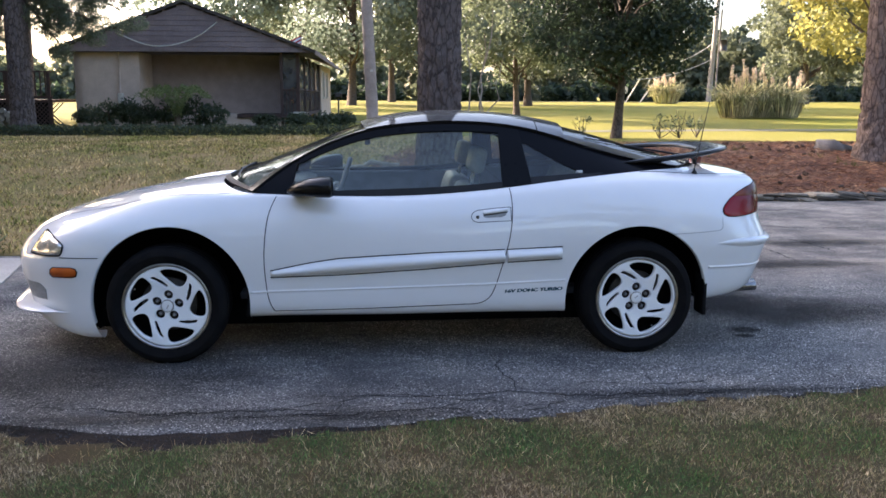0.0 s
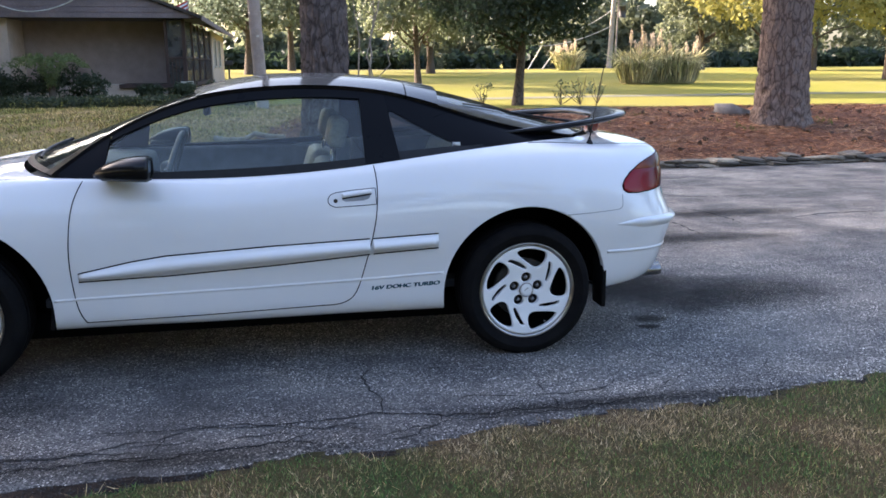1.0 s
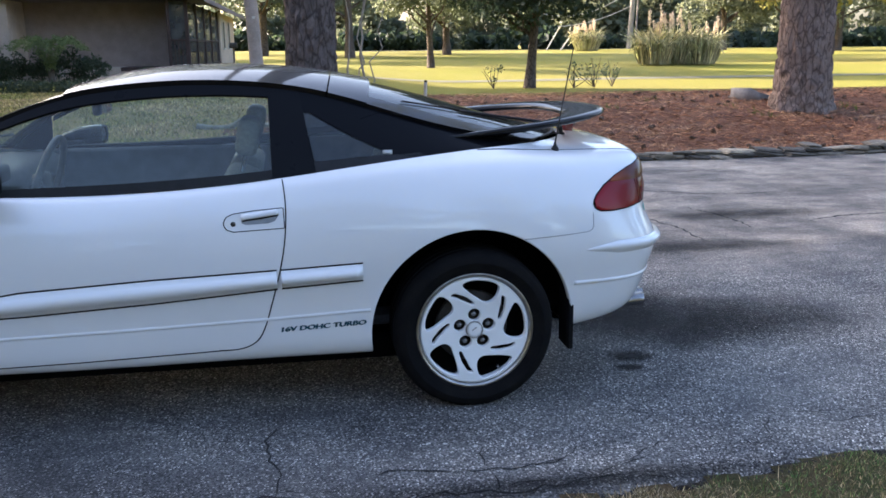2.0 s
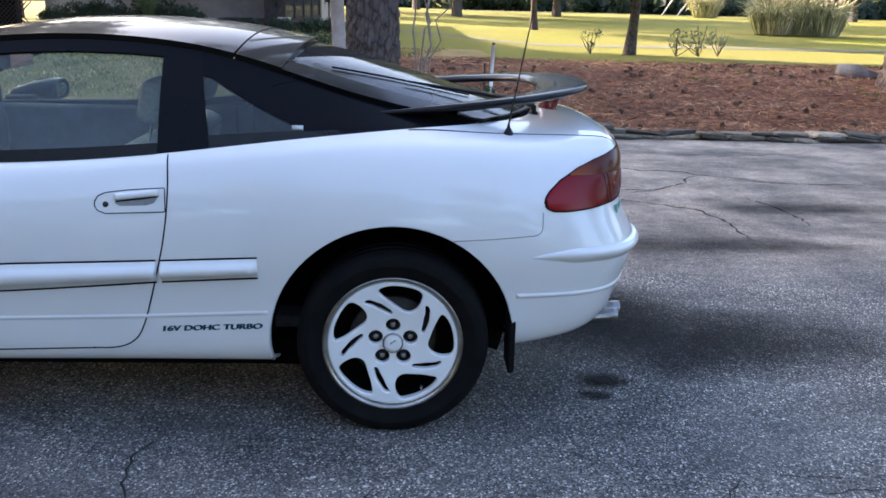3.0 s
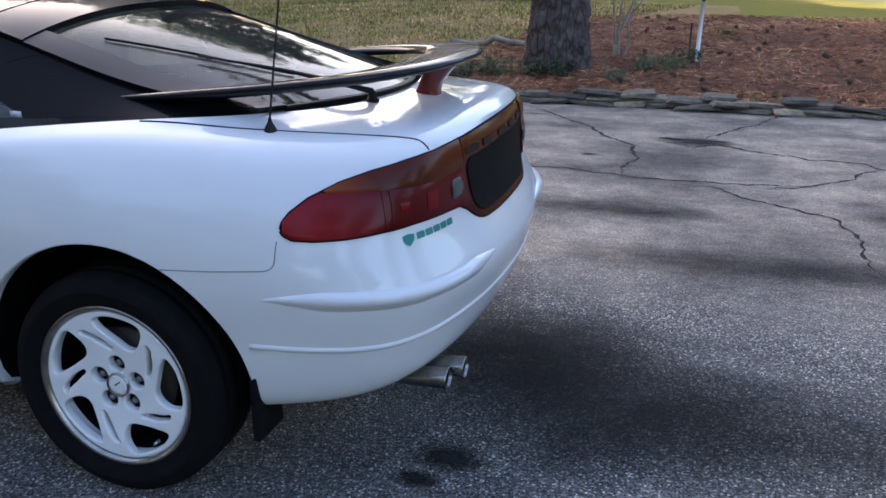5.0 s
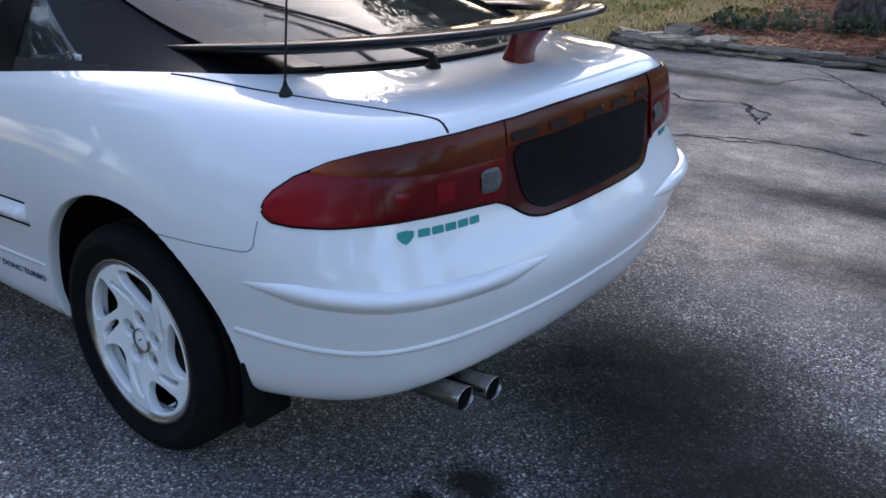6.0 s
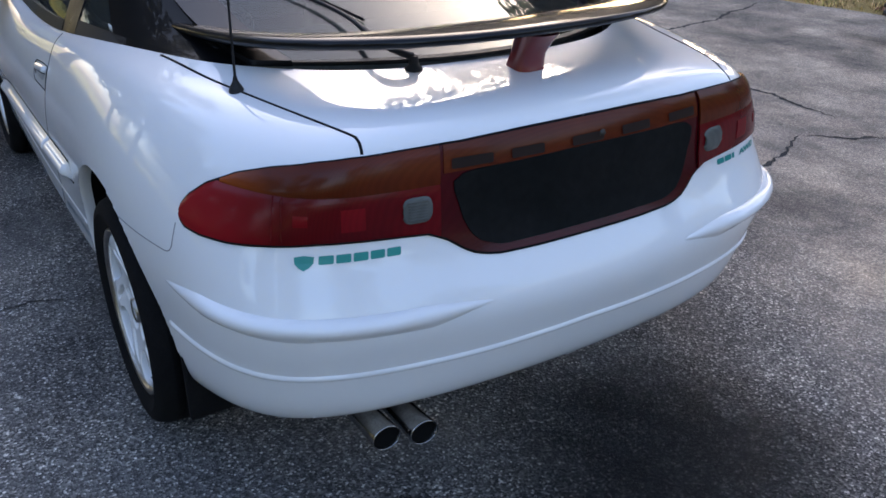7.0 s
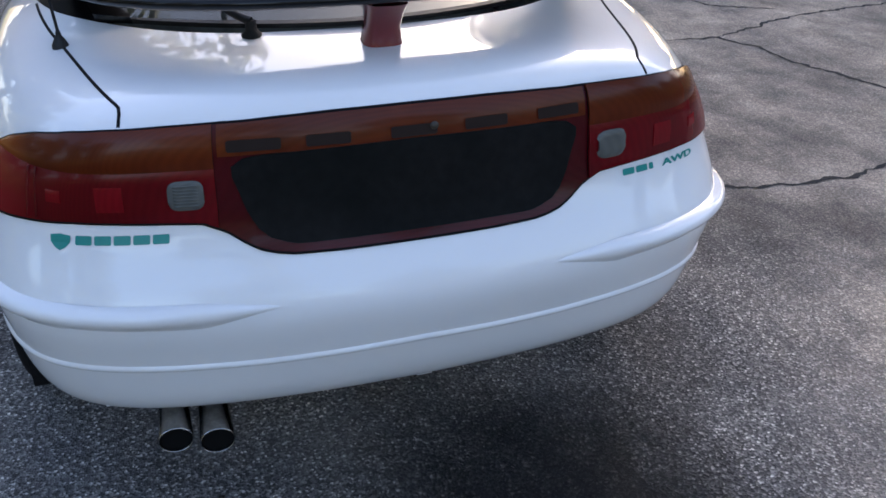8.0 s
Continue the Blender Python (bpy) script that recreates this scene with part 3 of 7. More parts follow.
RIM = 0.229
HOLE = [(104.5, 0.82), (98, 0.855), (90, 0.865), (75.7, 0.868), (62, 0.85), (58.4, 0.755), (57.5, 0.64), (61.5, 0.54), (71, 0.505), (80, 0.53), (88, 0.575), (97, 0.655), (102, 0.73)]
SLIT = [(51, 0.74), (46.5, 0.66), (41, 0.575), (33, 0.50), (22, 0.445), (20, 0.46), (26, 0.53), (33, 0.605), (40.5, 0.68), (47, 0.745)]
face_outline = [circle(0, 0, RIM * 0.925, 90)]
for k in range(5):
    face_outline.append(polar_loop([(a, r * RIM) for a, r in HOLE], 72 * k))
    face_outline.append(polar_loop([(a, r * RIM) for a, r in SLIT], 72 * k, 24))
    face_outline.append(circle(0.0595 * math.cos(radians(90 + 72 * k)), 0.0595 * math.sin(radians(90 + 72 * k)), 0.0235, 24))
wheel_face = filled("wheel_face", face_outline, 0.008, 0.0055, wheel_white)
bm = bmesh.new()
bm.from_mesh(wheel_face)
bmesh.ops.triangulate(bm, faces=bm.faces[:])
for cut in (0.06, 0.03, 0.018, 0.012):
    bmesh.ops.subdivide_edges(bm, edges=[e for e in bm.edges if e.calc_length() > cut], cuts=1)
    bmesh.ops.triangulate(bm, faces=[f for f in bm.faces if len(f.verts) > 3])
bmesh.ops.beautify_fill(bm, faces=[f for f in bm.faces if abs(f.normal.y) > 0.99], edges=[e for e in bm.edges if all(abs(f.normal.y) > 0.99 for f in e.link_faces)])
bm.to_mesh(wheel_face)
bm.free()
for v in wheel_face.vertices:
    r = math.hypot(v.co.x, v.co.z)
    v.co.y += 0.016 - 0.016 * min(1, r / 0.16) ** 2 
wheel_face.polygons.foreach_set("use_smooth", [True] * len(wheel_face.polygons))
wheel_face.set_sharp_from_angle(angle=radians(14))


HUB_Z = 0.306


def make_wheel(turn):
    w = new("wheel")
    w.parent = car
    w["label"] = "white five-spoke swirl alloy wheel"
    bm = lathe_bm([(0.222, -0.005), (0.229, -0.004), (0.233, -0.009), (0.236, -0.009), (0.245, -0.014), (0.268, -0.022), (0.271, -0.0235), (0.274, -0.022), (0.290, -0.019), (0.303, -0.008), (0.3105, 0.010), (0.314, 0.022)], 72)
    grooves = [(0.314, 0.040), (0.307, 0.042), (0.307, 0.048), (0.315, 0.050), (0.3155, 0.085), (0.307, 0.088), (0.307, 0.096), (0.3155, 0.098),
               (0.3155, 0.13), (0.307, 0.132), (0.307, 0.14), (0.315, 0.142), (0.314, 0.165), (0.308, 0.18), (0.285, 0.2), (0.25, 0.205), (0.222, 0.195)]
    lathe_bm([(0.314, 0.022)] + grooves, 72, bm=bm)
    # the tread stands flat on the ground, and its shoulders are cut by slanting notches
    down = Matrix.Rotation(radians(turn), 3, "Y")
    for v in bm.verts:
        q = down @ v.co
        if q.z < -HUB_Z + 0.001:
            q.y += (q.y - 0.09) * 0.12 * (1 if q.y < 0.05 else 0)
            q.z = -HUB_Z + 0.001
            v.co = down.transposed() @ q
    t = part("tyre", bm, rubber, w, "black tyre")
    bm = lathe_bm([(0.2265, -0.006), (0.2300, -0.004), (0.2290, -0.008), (0.2255, -0.0095), (0.2185, -0.006), (0.2145, 0.004)], 64)
    part("rim_lip", bm, rim_metal, w, "bare machined rim lip")
    bm = lathe_bm([(0.2147, 0.004), (0.2125, 0.010), (0.2090, 0.030), (0.2075, 0.045)], 64)
    part("barrel", bm, wheel_white, w)
    # inner half of the barrel is black, as the shade behind the spokes
    bm = lathe_bm([(0.2075, 0.045), (0.2040, 0.07), (0.2020, 0.19)], 64)
    part("inner_barrel", bm, soot_and_shade, w, "inside of the rim, painted black as shade")
    f = part("spokes", wheel_face, wheel_white, w)
    f.location = (0, 0.012, 0)
    bm = lathe_bm([(0.0, 0.007), (0.018, 0.0072), (0.0285, 0.008), (0.0305, 0.011), (0.0305, 0.03)], 32)
    cap = part("centre_cap", bm, wheel_white, w)
    bm = lathe_bm([(0.0300, 0.0065), (0.0312, 0.0055), (0.0335, 0.0058), (0.0345, 0.020)], 32)
    part("cap_ring", bm, rim_metal, cap)
    bm = box_bm(0.022, 0.002, 0.005, (0, 0.0078, 0.004), 0.0008, Matrix.Rotation(radians(-35), 4, "Y"))
    part("cap_emblem", bm, rim_metal, cap)
    for k in range(5):
        a = radians(90 + 72 * k)
        bm = lathe_bm([(0.0, 0.020), (0.0075, 0.020), (0.0095, 0.024), (0.0105, 0.045)], 6)
        nut = part("lug_nut", bm, nut_metal, w)
        nut.location = (0.0595 * math.cos(a), 0, 0.0595 * math.sin(a))
    bm = lathe_bm([(0.0, -0.006), (0.004, -0.006), (0.0045, 0.012), (0.006, 0.014)], 10)
    v = part("valve", bm, chrome, w)
    v.location = (0.0955, 0.010, -0.160)
    bm = lathe_bm([(0.02, 0.06), (0.14, 0.062), (0.145, 0.075), (0.02, 0.08)], 40)
    part("brake_disc", bm, dark_metal, w)
    # black disc that closes the wheel with painted shade
    bm = lathe_bm([(0.0, 0.12), (0.205, 0.12)], 24)
    part("back_plate", bm, soot_and_shade, w)
    return w


for wx, wy, turn in ((-1.255, -0.832, 150), (1.257, -0.828, 0), (-1.255, 0.832, 40), (1.257, 0.828, 100)):
    w = make_wheel(turn)
    w.matrix_world = Matrix.Translation((wx, wy, HUB_Z)) @ (Matrix.Rotation(math.pi, 4, "Z") if wy > 0 else Matrix()) @ Matrix.Rotation(radians(turn), 4, "Y")
    # the well behind it
    bm = bmesh.new()
    ax, az, r = ARCHES[0] if wx < 0 else ARCHES[1]
    sgn = 1 if wy > 0 else -1
    n = 40
    rows, lip_rows = [], []
    for k in range(n + 1):
        a = radians(-20 + 220 * k / n)
        c, s = ax + (r + 0.002) * math.cos(a), az + (r + 0.002) * math.sin(a)
        skin_y = abs(on_side(c, max(s, 0.16), 0, sgn)[0].y)
        lip_rows.append((c, s, skin_y))
        rows.append([bm.verts.new((c, sgn * y, s)) for y in (skin_y - 0.030, skin_y - 0.032, 0.55)] +
                    [bm.verts.new((ax, sgn * 0.55, az))])
    for r0, r1 in zip(rows, rows[1:]):
        for k in range(3):
            bm.faces.new((r0[k], r0[k + 1], r1[k + 1], r1[k]))
    bmesh.ops.recalc_face_normals(bm, faces=bm.faces[:])
    part("wheel_well", bm, well_black, car, "black wheel arch liner")
    # the painted edge turned in round the arch
    bm = bmesh.new()
    rows = [[bm.verts.new((c + (ax - c) * q, sgn * (y - d), s + (az - s) * q)) for q, d in ((0.0, 0.0005), (0.010, 0.002), (0.014, 0.012), (0.014, 0.031))] for c, s, y in lip_rows if s > 0.2]
    for r0, r1 in zip(rows, rows[1:]):
        for k in range(3):
            bm.faces.new((r0[k], r0[k + 1], r1[k + 1], r1[k]))
    bmesh.ops.recalc_face_normals(bm, faces=bm.faces[:])
    part("arch_lip", bm, white_paint, car, "painted wheel arch lip")

# floor pan, so that no light passes through
part("floor_pan", box_bm(3.0, 1.30, 0.10, (-0.25, 0, 0.20), 0.03), well_black, car)
for sy in (-1, 1):
    part("sill_pan", box_bm(1.55, 0.22, 0.06, (0.0, sy * 0.66, 0.245), 0.02), well_black, car)

# unseen underbody blocks, added low to keep light off the ground
part("rear_floor_pan", box_bm(0.72, 1.24, 0.07, (1.56, 0, 0.335), 0.03), well_black, car)
part("fuel_tank", box_bm(0.46, 0.80, 0.14, (0.80, 0.12, 0.24), 0.05), well_black, car)

# ---- seams, mouldings and fittings of the car ----
def seam(points, place, width=0.0045, name="panel_gap", closed=False, height=0.0012, mat=gap_black):
    pl = [place(*q) for q in dense(points, 0.012)]
    return part(name, strip_bm([(p - n * 0.0004, n) for p, n in pl], width, height), mat, car)


def on_near(x, y, z, out=0.0):
    p, n, _, _ = hull.find_nearest(Vector((x, y, z)))
    if n.dot(p - Vector((p.x * 0.6, 0, 0.6))) < 0:
        n = -n
    return p + n * out, n


for side in (-1, 1):
    flank_at = lambda x, z: on_side(x, z, 0.0, side)
    seam(curve([(-0.672, 0.885), (-0.712, 0.80), (-0.735, 0.68), (-0.744, 0.552), (-0.738, 0.42), (-0.720, 0.315), (-0.700, 0.272)]), flank_at)
    seam(curve([(0.552, 0.918), (0.560, 0.86), (0.561, 0.77), (0.548, 0.66), (0.526, 0.565), (0.492, 0.445), (0.466, 0.368), (0.440, 0.325), (0.390, 0.297), (0.30, 0.292)]), flank_at)
    seam([(-0.700, 0.270), (-0.2, 0.277), (0.31, 0.291)], flank_at)
    seam([(1.446, 0.661), (1.575, 0.665), (1.705, 0.672), (1.722, 0.676), (1.731, 0.69), (1.733, 0.742)], flank_at, 0.0025, mat=faint_line)
    seam([(-1.800, 0.562), (-1.59, 0.566)], flank_at, 0.004)
    seam(curve([(-0.86, side * 0.728), (-1.0, side * 0.742), (-1.2, side * 0.728), (-1.4, side * 0.69), (-1.6, side * 0.63), (-1.8, side * 0.545)]), lambda x, y: on_top(x, y), 0.0045)
    seam(curve([(1.30, side * 0.664), (1.42, side * 0.646), (1.53, side * 0.622), (1.64, side * 0.592), (1.834, side * 0.541), (1.95, side * 0.505), (1.985, side * 0.49)]), lambda x, y: on_top(x, y), 0.006)
    seam([(1.983, side * 0.4905, 0.945), (2.003, side * 0.4905, 0.937), (2.016, side * 0.4945, 0.925), (2.021, side * 0.496, 0.914)], on_near, 0.006)
    # the crease along the sill and round the rear bumper
    prof = ((-0.5, 0), (-0.28, 0.8), (0.0, 1), (0.28, 0.75), (0.5, 0))
    part("sill_crease", strip_bm([on_side(x, z, -0.001, side) for x, z in dense([(-0.822, 0.374), (-0.715, 0.379), (-0.06, 0.390), (0.5, 0.404), (0.858, 0.416)], 0.02)], 0.016, 0.004, profile=prof), white_paint, car)
    # door moulding: a wedge that thickens to the rear, a dark line along each edge
    def mould(name, top, low, x0, x1, ends, h=0.030):
        xs_ = np.linspace(x0, x1, 60)
        zt, zl = np.interp(xs_, *zip(*top)), np.interp(xs_, *zip(*low))
        mid = [on_side(x, (a + b) / 2, -0.001, side) for x, a, b in zip(xs_, zt, zl)]
        wid = lambda t: float(np.interp(t, np.linspace(0, 1, 60), zt - zl))
        m = part(name, strip_bm(mid, lambda t: wid(t) * 0.94, lambda t: h * min(1, 0.25 + 7 * ends(t)),
                                profile=((-0.5, 0.0), (-0.46, 0.14), (-0.38, 0.18), (-0.30, 0.55), (-0.16, 0.88), (0.0, 1.0), (0.16, 0.88), (0.30, 0.55), (0.38, 0.18), (0.46, 0.14), (0.5, 0.0))), white_paint, car)
        for zz, sgn in ((zt, 1), (zl, -1)):
            part("moulding_line", strip_bm([on_side(x, z + sgn * 0.001, 0.0, side) for x, z in zip(xs_, zz)], 0.0052, 0.0018), gap_black, m, "dark pinstripe")
        return m
    mould("door_moulding", [(-0.716, 0.490), (-0.50, 0.533), (-0.356, 0.553), (0.087, 0.576), (0.52, 0.590)], [(-0.716, 0.456), (-0.357, 0.465), (0.087, 0.489), (0.52, 0.520)], -0.714, 0.520, lambda t: t)
    mould("quarter_moulding", [(0.536, 0.590), (0.838, 0.601)], [(0.536, 0.521), (0.838, 0.536)], 0.536, 0.832, lambda t: 1.02 - t)
    # pull handle in its shell
    shell = [(0.343, 0.770), (0.352, 0.787), (0.375, 0.797), (0.45, 0.806), (0.553, 0.813), (0.556, 0.742), (0.45, 0.738), (0.375, 0.735), (0.352, 0.744), (0.343, 0.757), (0.343, 0.770)]
    part("handle_outline", strip_bm([on_side(x, z, 0.0, side) for x, z in dense(shell, 0.006)], 0.003, 0.0012), gap_black, car)
    slot = [(0.405, 0.775), (0.42, 0.783), (0.53, 0.795), (0.538, 0.79), (0.522, 0.768), (0.50, 0.761), (0.42, 0.758), (0.405, 0.765)]
    bm = bmesh.new()
    ring_o = [bm.verts.new(on_side(x, z, 0.0012, side)[0]) for x, z in slot]
    bm.faces.new(ring_o if side < 0 else ring_o[::-1])
    # flat grey patch: the recess's shade is in its colour
    h = part("handle_recess", bm, recess_shade, car, "grey patch painted as the handle recess's shade")
    part("pull_handle", strip_bm([on_side(x, z, 0.001, side) for x, z in dense([(0.405, 0.783), (0.47, 0.791), (0.535, 0.799)], 0.01)], 0.020, 0.012, profile=((-0.5, 0), (-0.5, 0.7), (-0.3, 1), (0.3, 1), (0.5, 0.7), (0.5, 0))), white_paint, car)
    part("handle_gap", strip_bm([on_side(x, z, 0.0012, side) for x, z in dense([(0.408, 0.772), (0.47, 0.779), (0.533, 0.788)], 0.01)], 0.006, 0.0012), gap_black, car)
    p, n = on_side(0.376, 0.762, 0.0, side)
    lk = part("door_lock", lathe_bm([(0.0, -0.003), (0.004, -0.003), (0.0045, -0.002), (0.0085, -0.0025), (0.0095, 0.001)], 20), dark_metal, car)
    lk.matrix_world = Matrix.Translation(p) @ (Matrix.Rotation(math.pi, 4, "Z") if side > 0 else Matrix())
    # bumper rub bulge
    part("bumper_rub", strip_bm([on_tail(-side * a, z, -0.002) for a, z in dense([(64.5, 0.600), (58, 0.604), (50, 0.604), (44, 0.601), (35, 0.598), (26, 0.597), (20, 0.599), (17.4, 0.601)], 0.6)],
                                lambda t: 0.044 * min(1, 0.15 + 4.5 * min(t, 1 - t)), lambda t: 0.026 * min(1, 0.05 + 3.2 * min(t, 1 - t)),
                                profile=((-0.62, 0.0), (-0.44, 0.30), (-0.25, 0.75), (0.0, 1.0), (0.22, 0.92), (0.42, 0.55), (0.5, 0.0)) if side < 0 else ((-0.5, 0.0), (-0.42, 0.55), (-0.22, 0.92), (0.0, 1.0), (0.25, 0.75), (0.44, 0.30), (0.62, 0.0))), white_paint, car)
    # mud flaps
    bm = box_bm(0.022, 0.13, 0.26, (1.650, side * 0.738, 0.325), 0.006)
    part("mud_flap", bm, rubber, car, "black rubber mud flap")
    bm = box_bm(0.018, 0.13, 0.14, (-0.835, side * 0.755, 0.31), 0.006, Matrix.Rotation(radians(6), 4, "Y"))
    part("mud_flap", bm, rubber, car, "black rubber mud flap")
    # door mirror: a rounded shell, blunt at its rear, pointed at its front
    bm = bmesh.new()
    rings_ = []
    for t_, ry_, rz_, dz_ in ((0.0, 0.008, 0.006, -0.022), (0.08, 0.040, 0.018, -0.016), (0.25, 0.066, 0.030, -0.008), (0.5, 0.084, 0.040, 0.0), (0.75, 0.092, 0.045, 0.003), (0.93, 0.092, 0.045, 0.003), (1.0, 0.084, 0.039, 0.003), (0.985, 0.074, 0.033, 0.003)):
        rings_.append([bm.verts.new((-0.615 + 0.235 * t_, side * (0.865 + ry_ * math.copysign(abs(math.cos(a)) ** 0.75, math.cos(a)) + 0.045 * t_), 0.930 + dz_ + 1.16 * rz_ * math.copysign(abs(math.sin(a)) ** 0.75, math.sin(a)))) for a in np.linspace(0, 2 * math.pi, 32, endpoint=False)])
    for r0, r1 in zip(rings_, rings_[1:]):
        for k in range(32):
            bm.faces.new((r0[k], r0[(k + 1) % 32], r1[(k + 1) % 32], r1[k]))
    bm.faces.new(rings_[0])
    bmesh.ops.recalc_face_normals(bm, faces=bm.faces[:])
    mr = part("door_mirror", bm, black_paint, car, "glossy black door mirror")
    part("mirror_foot", box_bm(0.13, 0.10, 0.035, (-0.53, side * 0.80, 0.897), 0.012), black_paint, mr)
    bm = bmesh.new()
    bm.faces.new([bm.verts.new((-0.386, side * (0.908 + 0.075 * math.copysign(abs(math.cos(a)) ** 0.75, math.cos(a))), 0.933 + 0.034 * math.copysign(abs(math.sin(a)) ** 0.75, math.sin(a)))) for a in np.linspace(0, 2 * math.pi, 32, endpoint=False)])
    part("mirror_glass", bm, mirror_glass, mr)
    # head lamp, side marker, grey patch for the shade of the fog lamp recess
    hl = [(-1.985, 0.572), (-1.965, 0.60), (-1.935, 0.655), (-1.905, 0.688), (-1.86, 0.672), (-1.80, 0.640), (-1.778, 0.625), (-1.785, 0.595), (-1.797, 0.573), (-1.88, 0.567)]
    hl = hl + hl[:1]
    cx, cz = -1.875, 0.62
    bm = bmesh.new()
    rings_ = []
    outline = dense(hl, 0.012)
    for f, o in ((1.0, 0.001), (0.93, 0.006), (0.7, 0.009), (0.4, 0.010), (0.1, 0.010)):
        rings_.append([bm.verts.new(on_side(cx + (x - cx) * f, cz + (z - cz) * f, o, side)[0]) for x, z in outline[:-1]])
    for r0, r1 in zip(rings_, rings_[1:]):
        for k in range(len(r0)):
            bm.faces.new((r0[k], r0[(k + 1) % len(r0)], r1[(k + 1) % len(r0)], r1[k]))
    bm.faces.new(rings_[-1])
    bmesh.ops.recalc_face_normals(bm, faces=bm.faces[:])
    lamp_ = part("headlamp", bm, headlamp_lens, car, "clear faceted headlamp")
    part("headlamp_seal", strip_bm([on_side(x, z, 0.0, side) for x, z in outline], 0.010, 0.004), gap_black, lamp_)
    mk = [(-1.865, 0.470), (-1.86, 0.495), (-1.845, 0.507), (-1.74, 0.511), (-1.715, 0.505), (-1.708, 0.488), (-1.716, 0.466), (-1.74, 0.460), (-1.85, 0.456)]
    bm = bmesh.new()
    r0 = [bm.verts.new(on_side(x, z, 0.0, side)[0]) for x, z in mk]
    r1 = [bm.verts.new(on_side(-1.79 + (x + 1.79) * 0.9, 0.484 + (z - 0.484) * 0.85, 0.007, side)[0]) for x, z in mk]
    for k in range(len(mk)):
        bm.faces.new((r0[k], r0[(k + 1) % len(mk)], r1[(k + 1) % len(mk)], r1[k]))
    bm.faces.new(r1)
    bmesh.ops.recalc_face_normals(bm, faces=bm.faces[:])
    mkr = part("side_marker", bm, lens_orange, car, "orange side marker lamp")
    part("marker_seal", strip_bm([on_side(x, z, 0.0, side) for x, z in mk + mk[:1]], 0.006, 0.003), gap_black, mkr)
    def fog_fn(i, j):
        x = lerp(-2.04, -1.905, i)
        top_ = 0.412 - 0.035 * max(0.0, (i - 0.6) / 0.4) ** 2
        return on_side(x, lerp(0.322, top_, j), 0.002, side)[0]
    part("fog_recess", patch_mesh("fog_recess", fog_fn, 14, 10, recess_shade, 0.002, flip=side < 0), recess_shade, car, "grey patch painted as the fog lamp recess's shade")

# front lip under the bumper
lip = curve([(-1.74, -0.785), (-1.90, -0.745), (-2.04, -0.62), (-2.13, -0.38), (-2.165, 0.0), (-2.13, 0.38), (-2.04, 0.62), (-1.90, 0.745), (-1.74, 0.785)], 80)
bm = bmesh.new()
rows = []
for k, (x, y) in enumerate(lip):
    f = min(1, 5 * min(k, 79 - k) / 79)
    f = f * f * (3 - 2 * f)
    d = Vector((x + 1.4, y, 0)).normalized()
    c = Vector((x, y, 0.272))
    rows.append([bm.verts.new(c + d * a * f + Vector((0, 0, b))) for a, b in ((-0.07, 0.014 * f), (0.0, 0.012 * f), (0.036, 0.006 * f), (0.044, -0.002 * f), (0.030, -0.012 * f), (-0.07, -0.020 * f))])
for r0, r1 in zip(rows, rows[1:]):
    for k in range(5):
        bm.faces.new((r0[k], r1[k], r1[k + 1], r0[k + 1]))
bmesh.ops.recalc_face_normals(bm, faces=bm.faces[:])
part("front_lip", bm, white_paint, car)
part("grille_opening", strip_bm([on_body((-4, y, 0.40), (1, 0, 0), 0.0) for y in np.linspace(-0.42, 0.42, 40)], 0.10, 0.002), gap_black, car, "dark nose opening")

# low crease round the rear bumper
part("bumper_crease", strip_bm([on_tail(a, np.interp(abs(a), (0, 20, 45, 56, 66.5), (0.476, 0.468, 0.465, 0.468, 0.470)), -0.001) for a in np.linspace(-66.4, 66.4, 160)], 0.018, 0.0065, profile=((-0.5, 0), (-0.28, 0.8), (0.0, 1), (0.28, 0.75), (0.5, 0))), white_paint, car)

# ---- tail lamps: one band across the tail ----
LAMP_A = (0, 10, 16, 18.3, 20, 21.5, 24, 26.5, 30, 36, 40, 46, 51, 56, 59, 60.2, 60.6)
LAMP_LOW = (0.683, 0.683, 0.685, 0.690, 0.697, 0.708, 0.733, 0.749, 0.753, 0.757, 0.758, 0.753, 0.746, 0.743, 0.746, 0.756, 0.766)
LAMP_TOP = (0.926, 0.925, 0.923, 0.922, 0.921, 0.920, 0.920, 0.919, 0.918, 0.914, 0.907, 0.890, 0.869, 0.836, 0.805, 0.785, 0.768)


def lamp_low(a):
    return float(np.interp(abs(a), LAMP_A, LAMP_LOW))


def lamp_top(a):
    return float(np.interp(abs(a), LAMP_A, LAMP_TOP))


def tail_patch(name, a0, a1, low, top, out, mat, parent, label="", na=60, nz=14, inset=0.0, puff=0.0):
    """A lens on the tail between two angles and two heights, slightly domed."""
    def fn(i, j):
        a = lerp(a0, a1, i)
        z0, z1 = low(a) + inset, top(a) - inset
        z1 = max(z1, z0 + 0.001)
        dome = puff * (1 - (2 * j - 1) ** 4)
        return on_tail(a, lerp(z0, z1, j), out + dome)[0]
    me = patch_mesh(name, fn, na, nz, mat, 0.004, flip=True)
    return part(name, me, mat, parent, label)


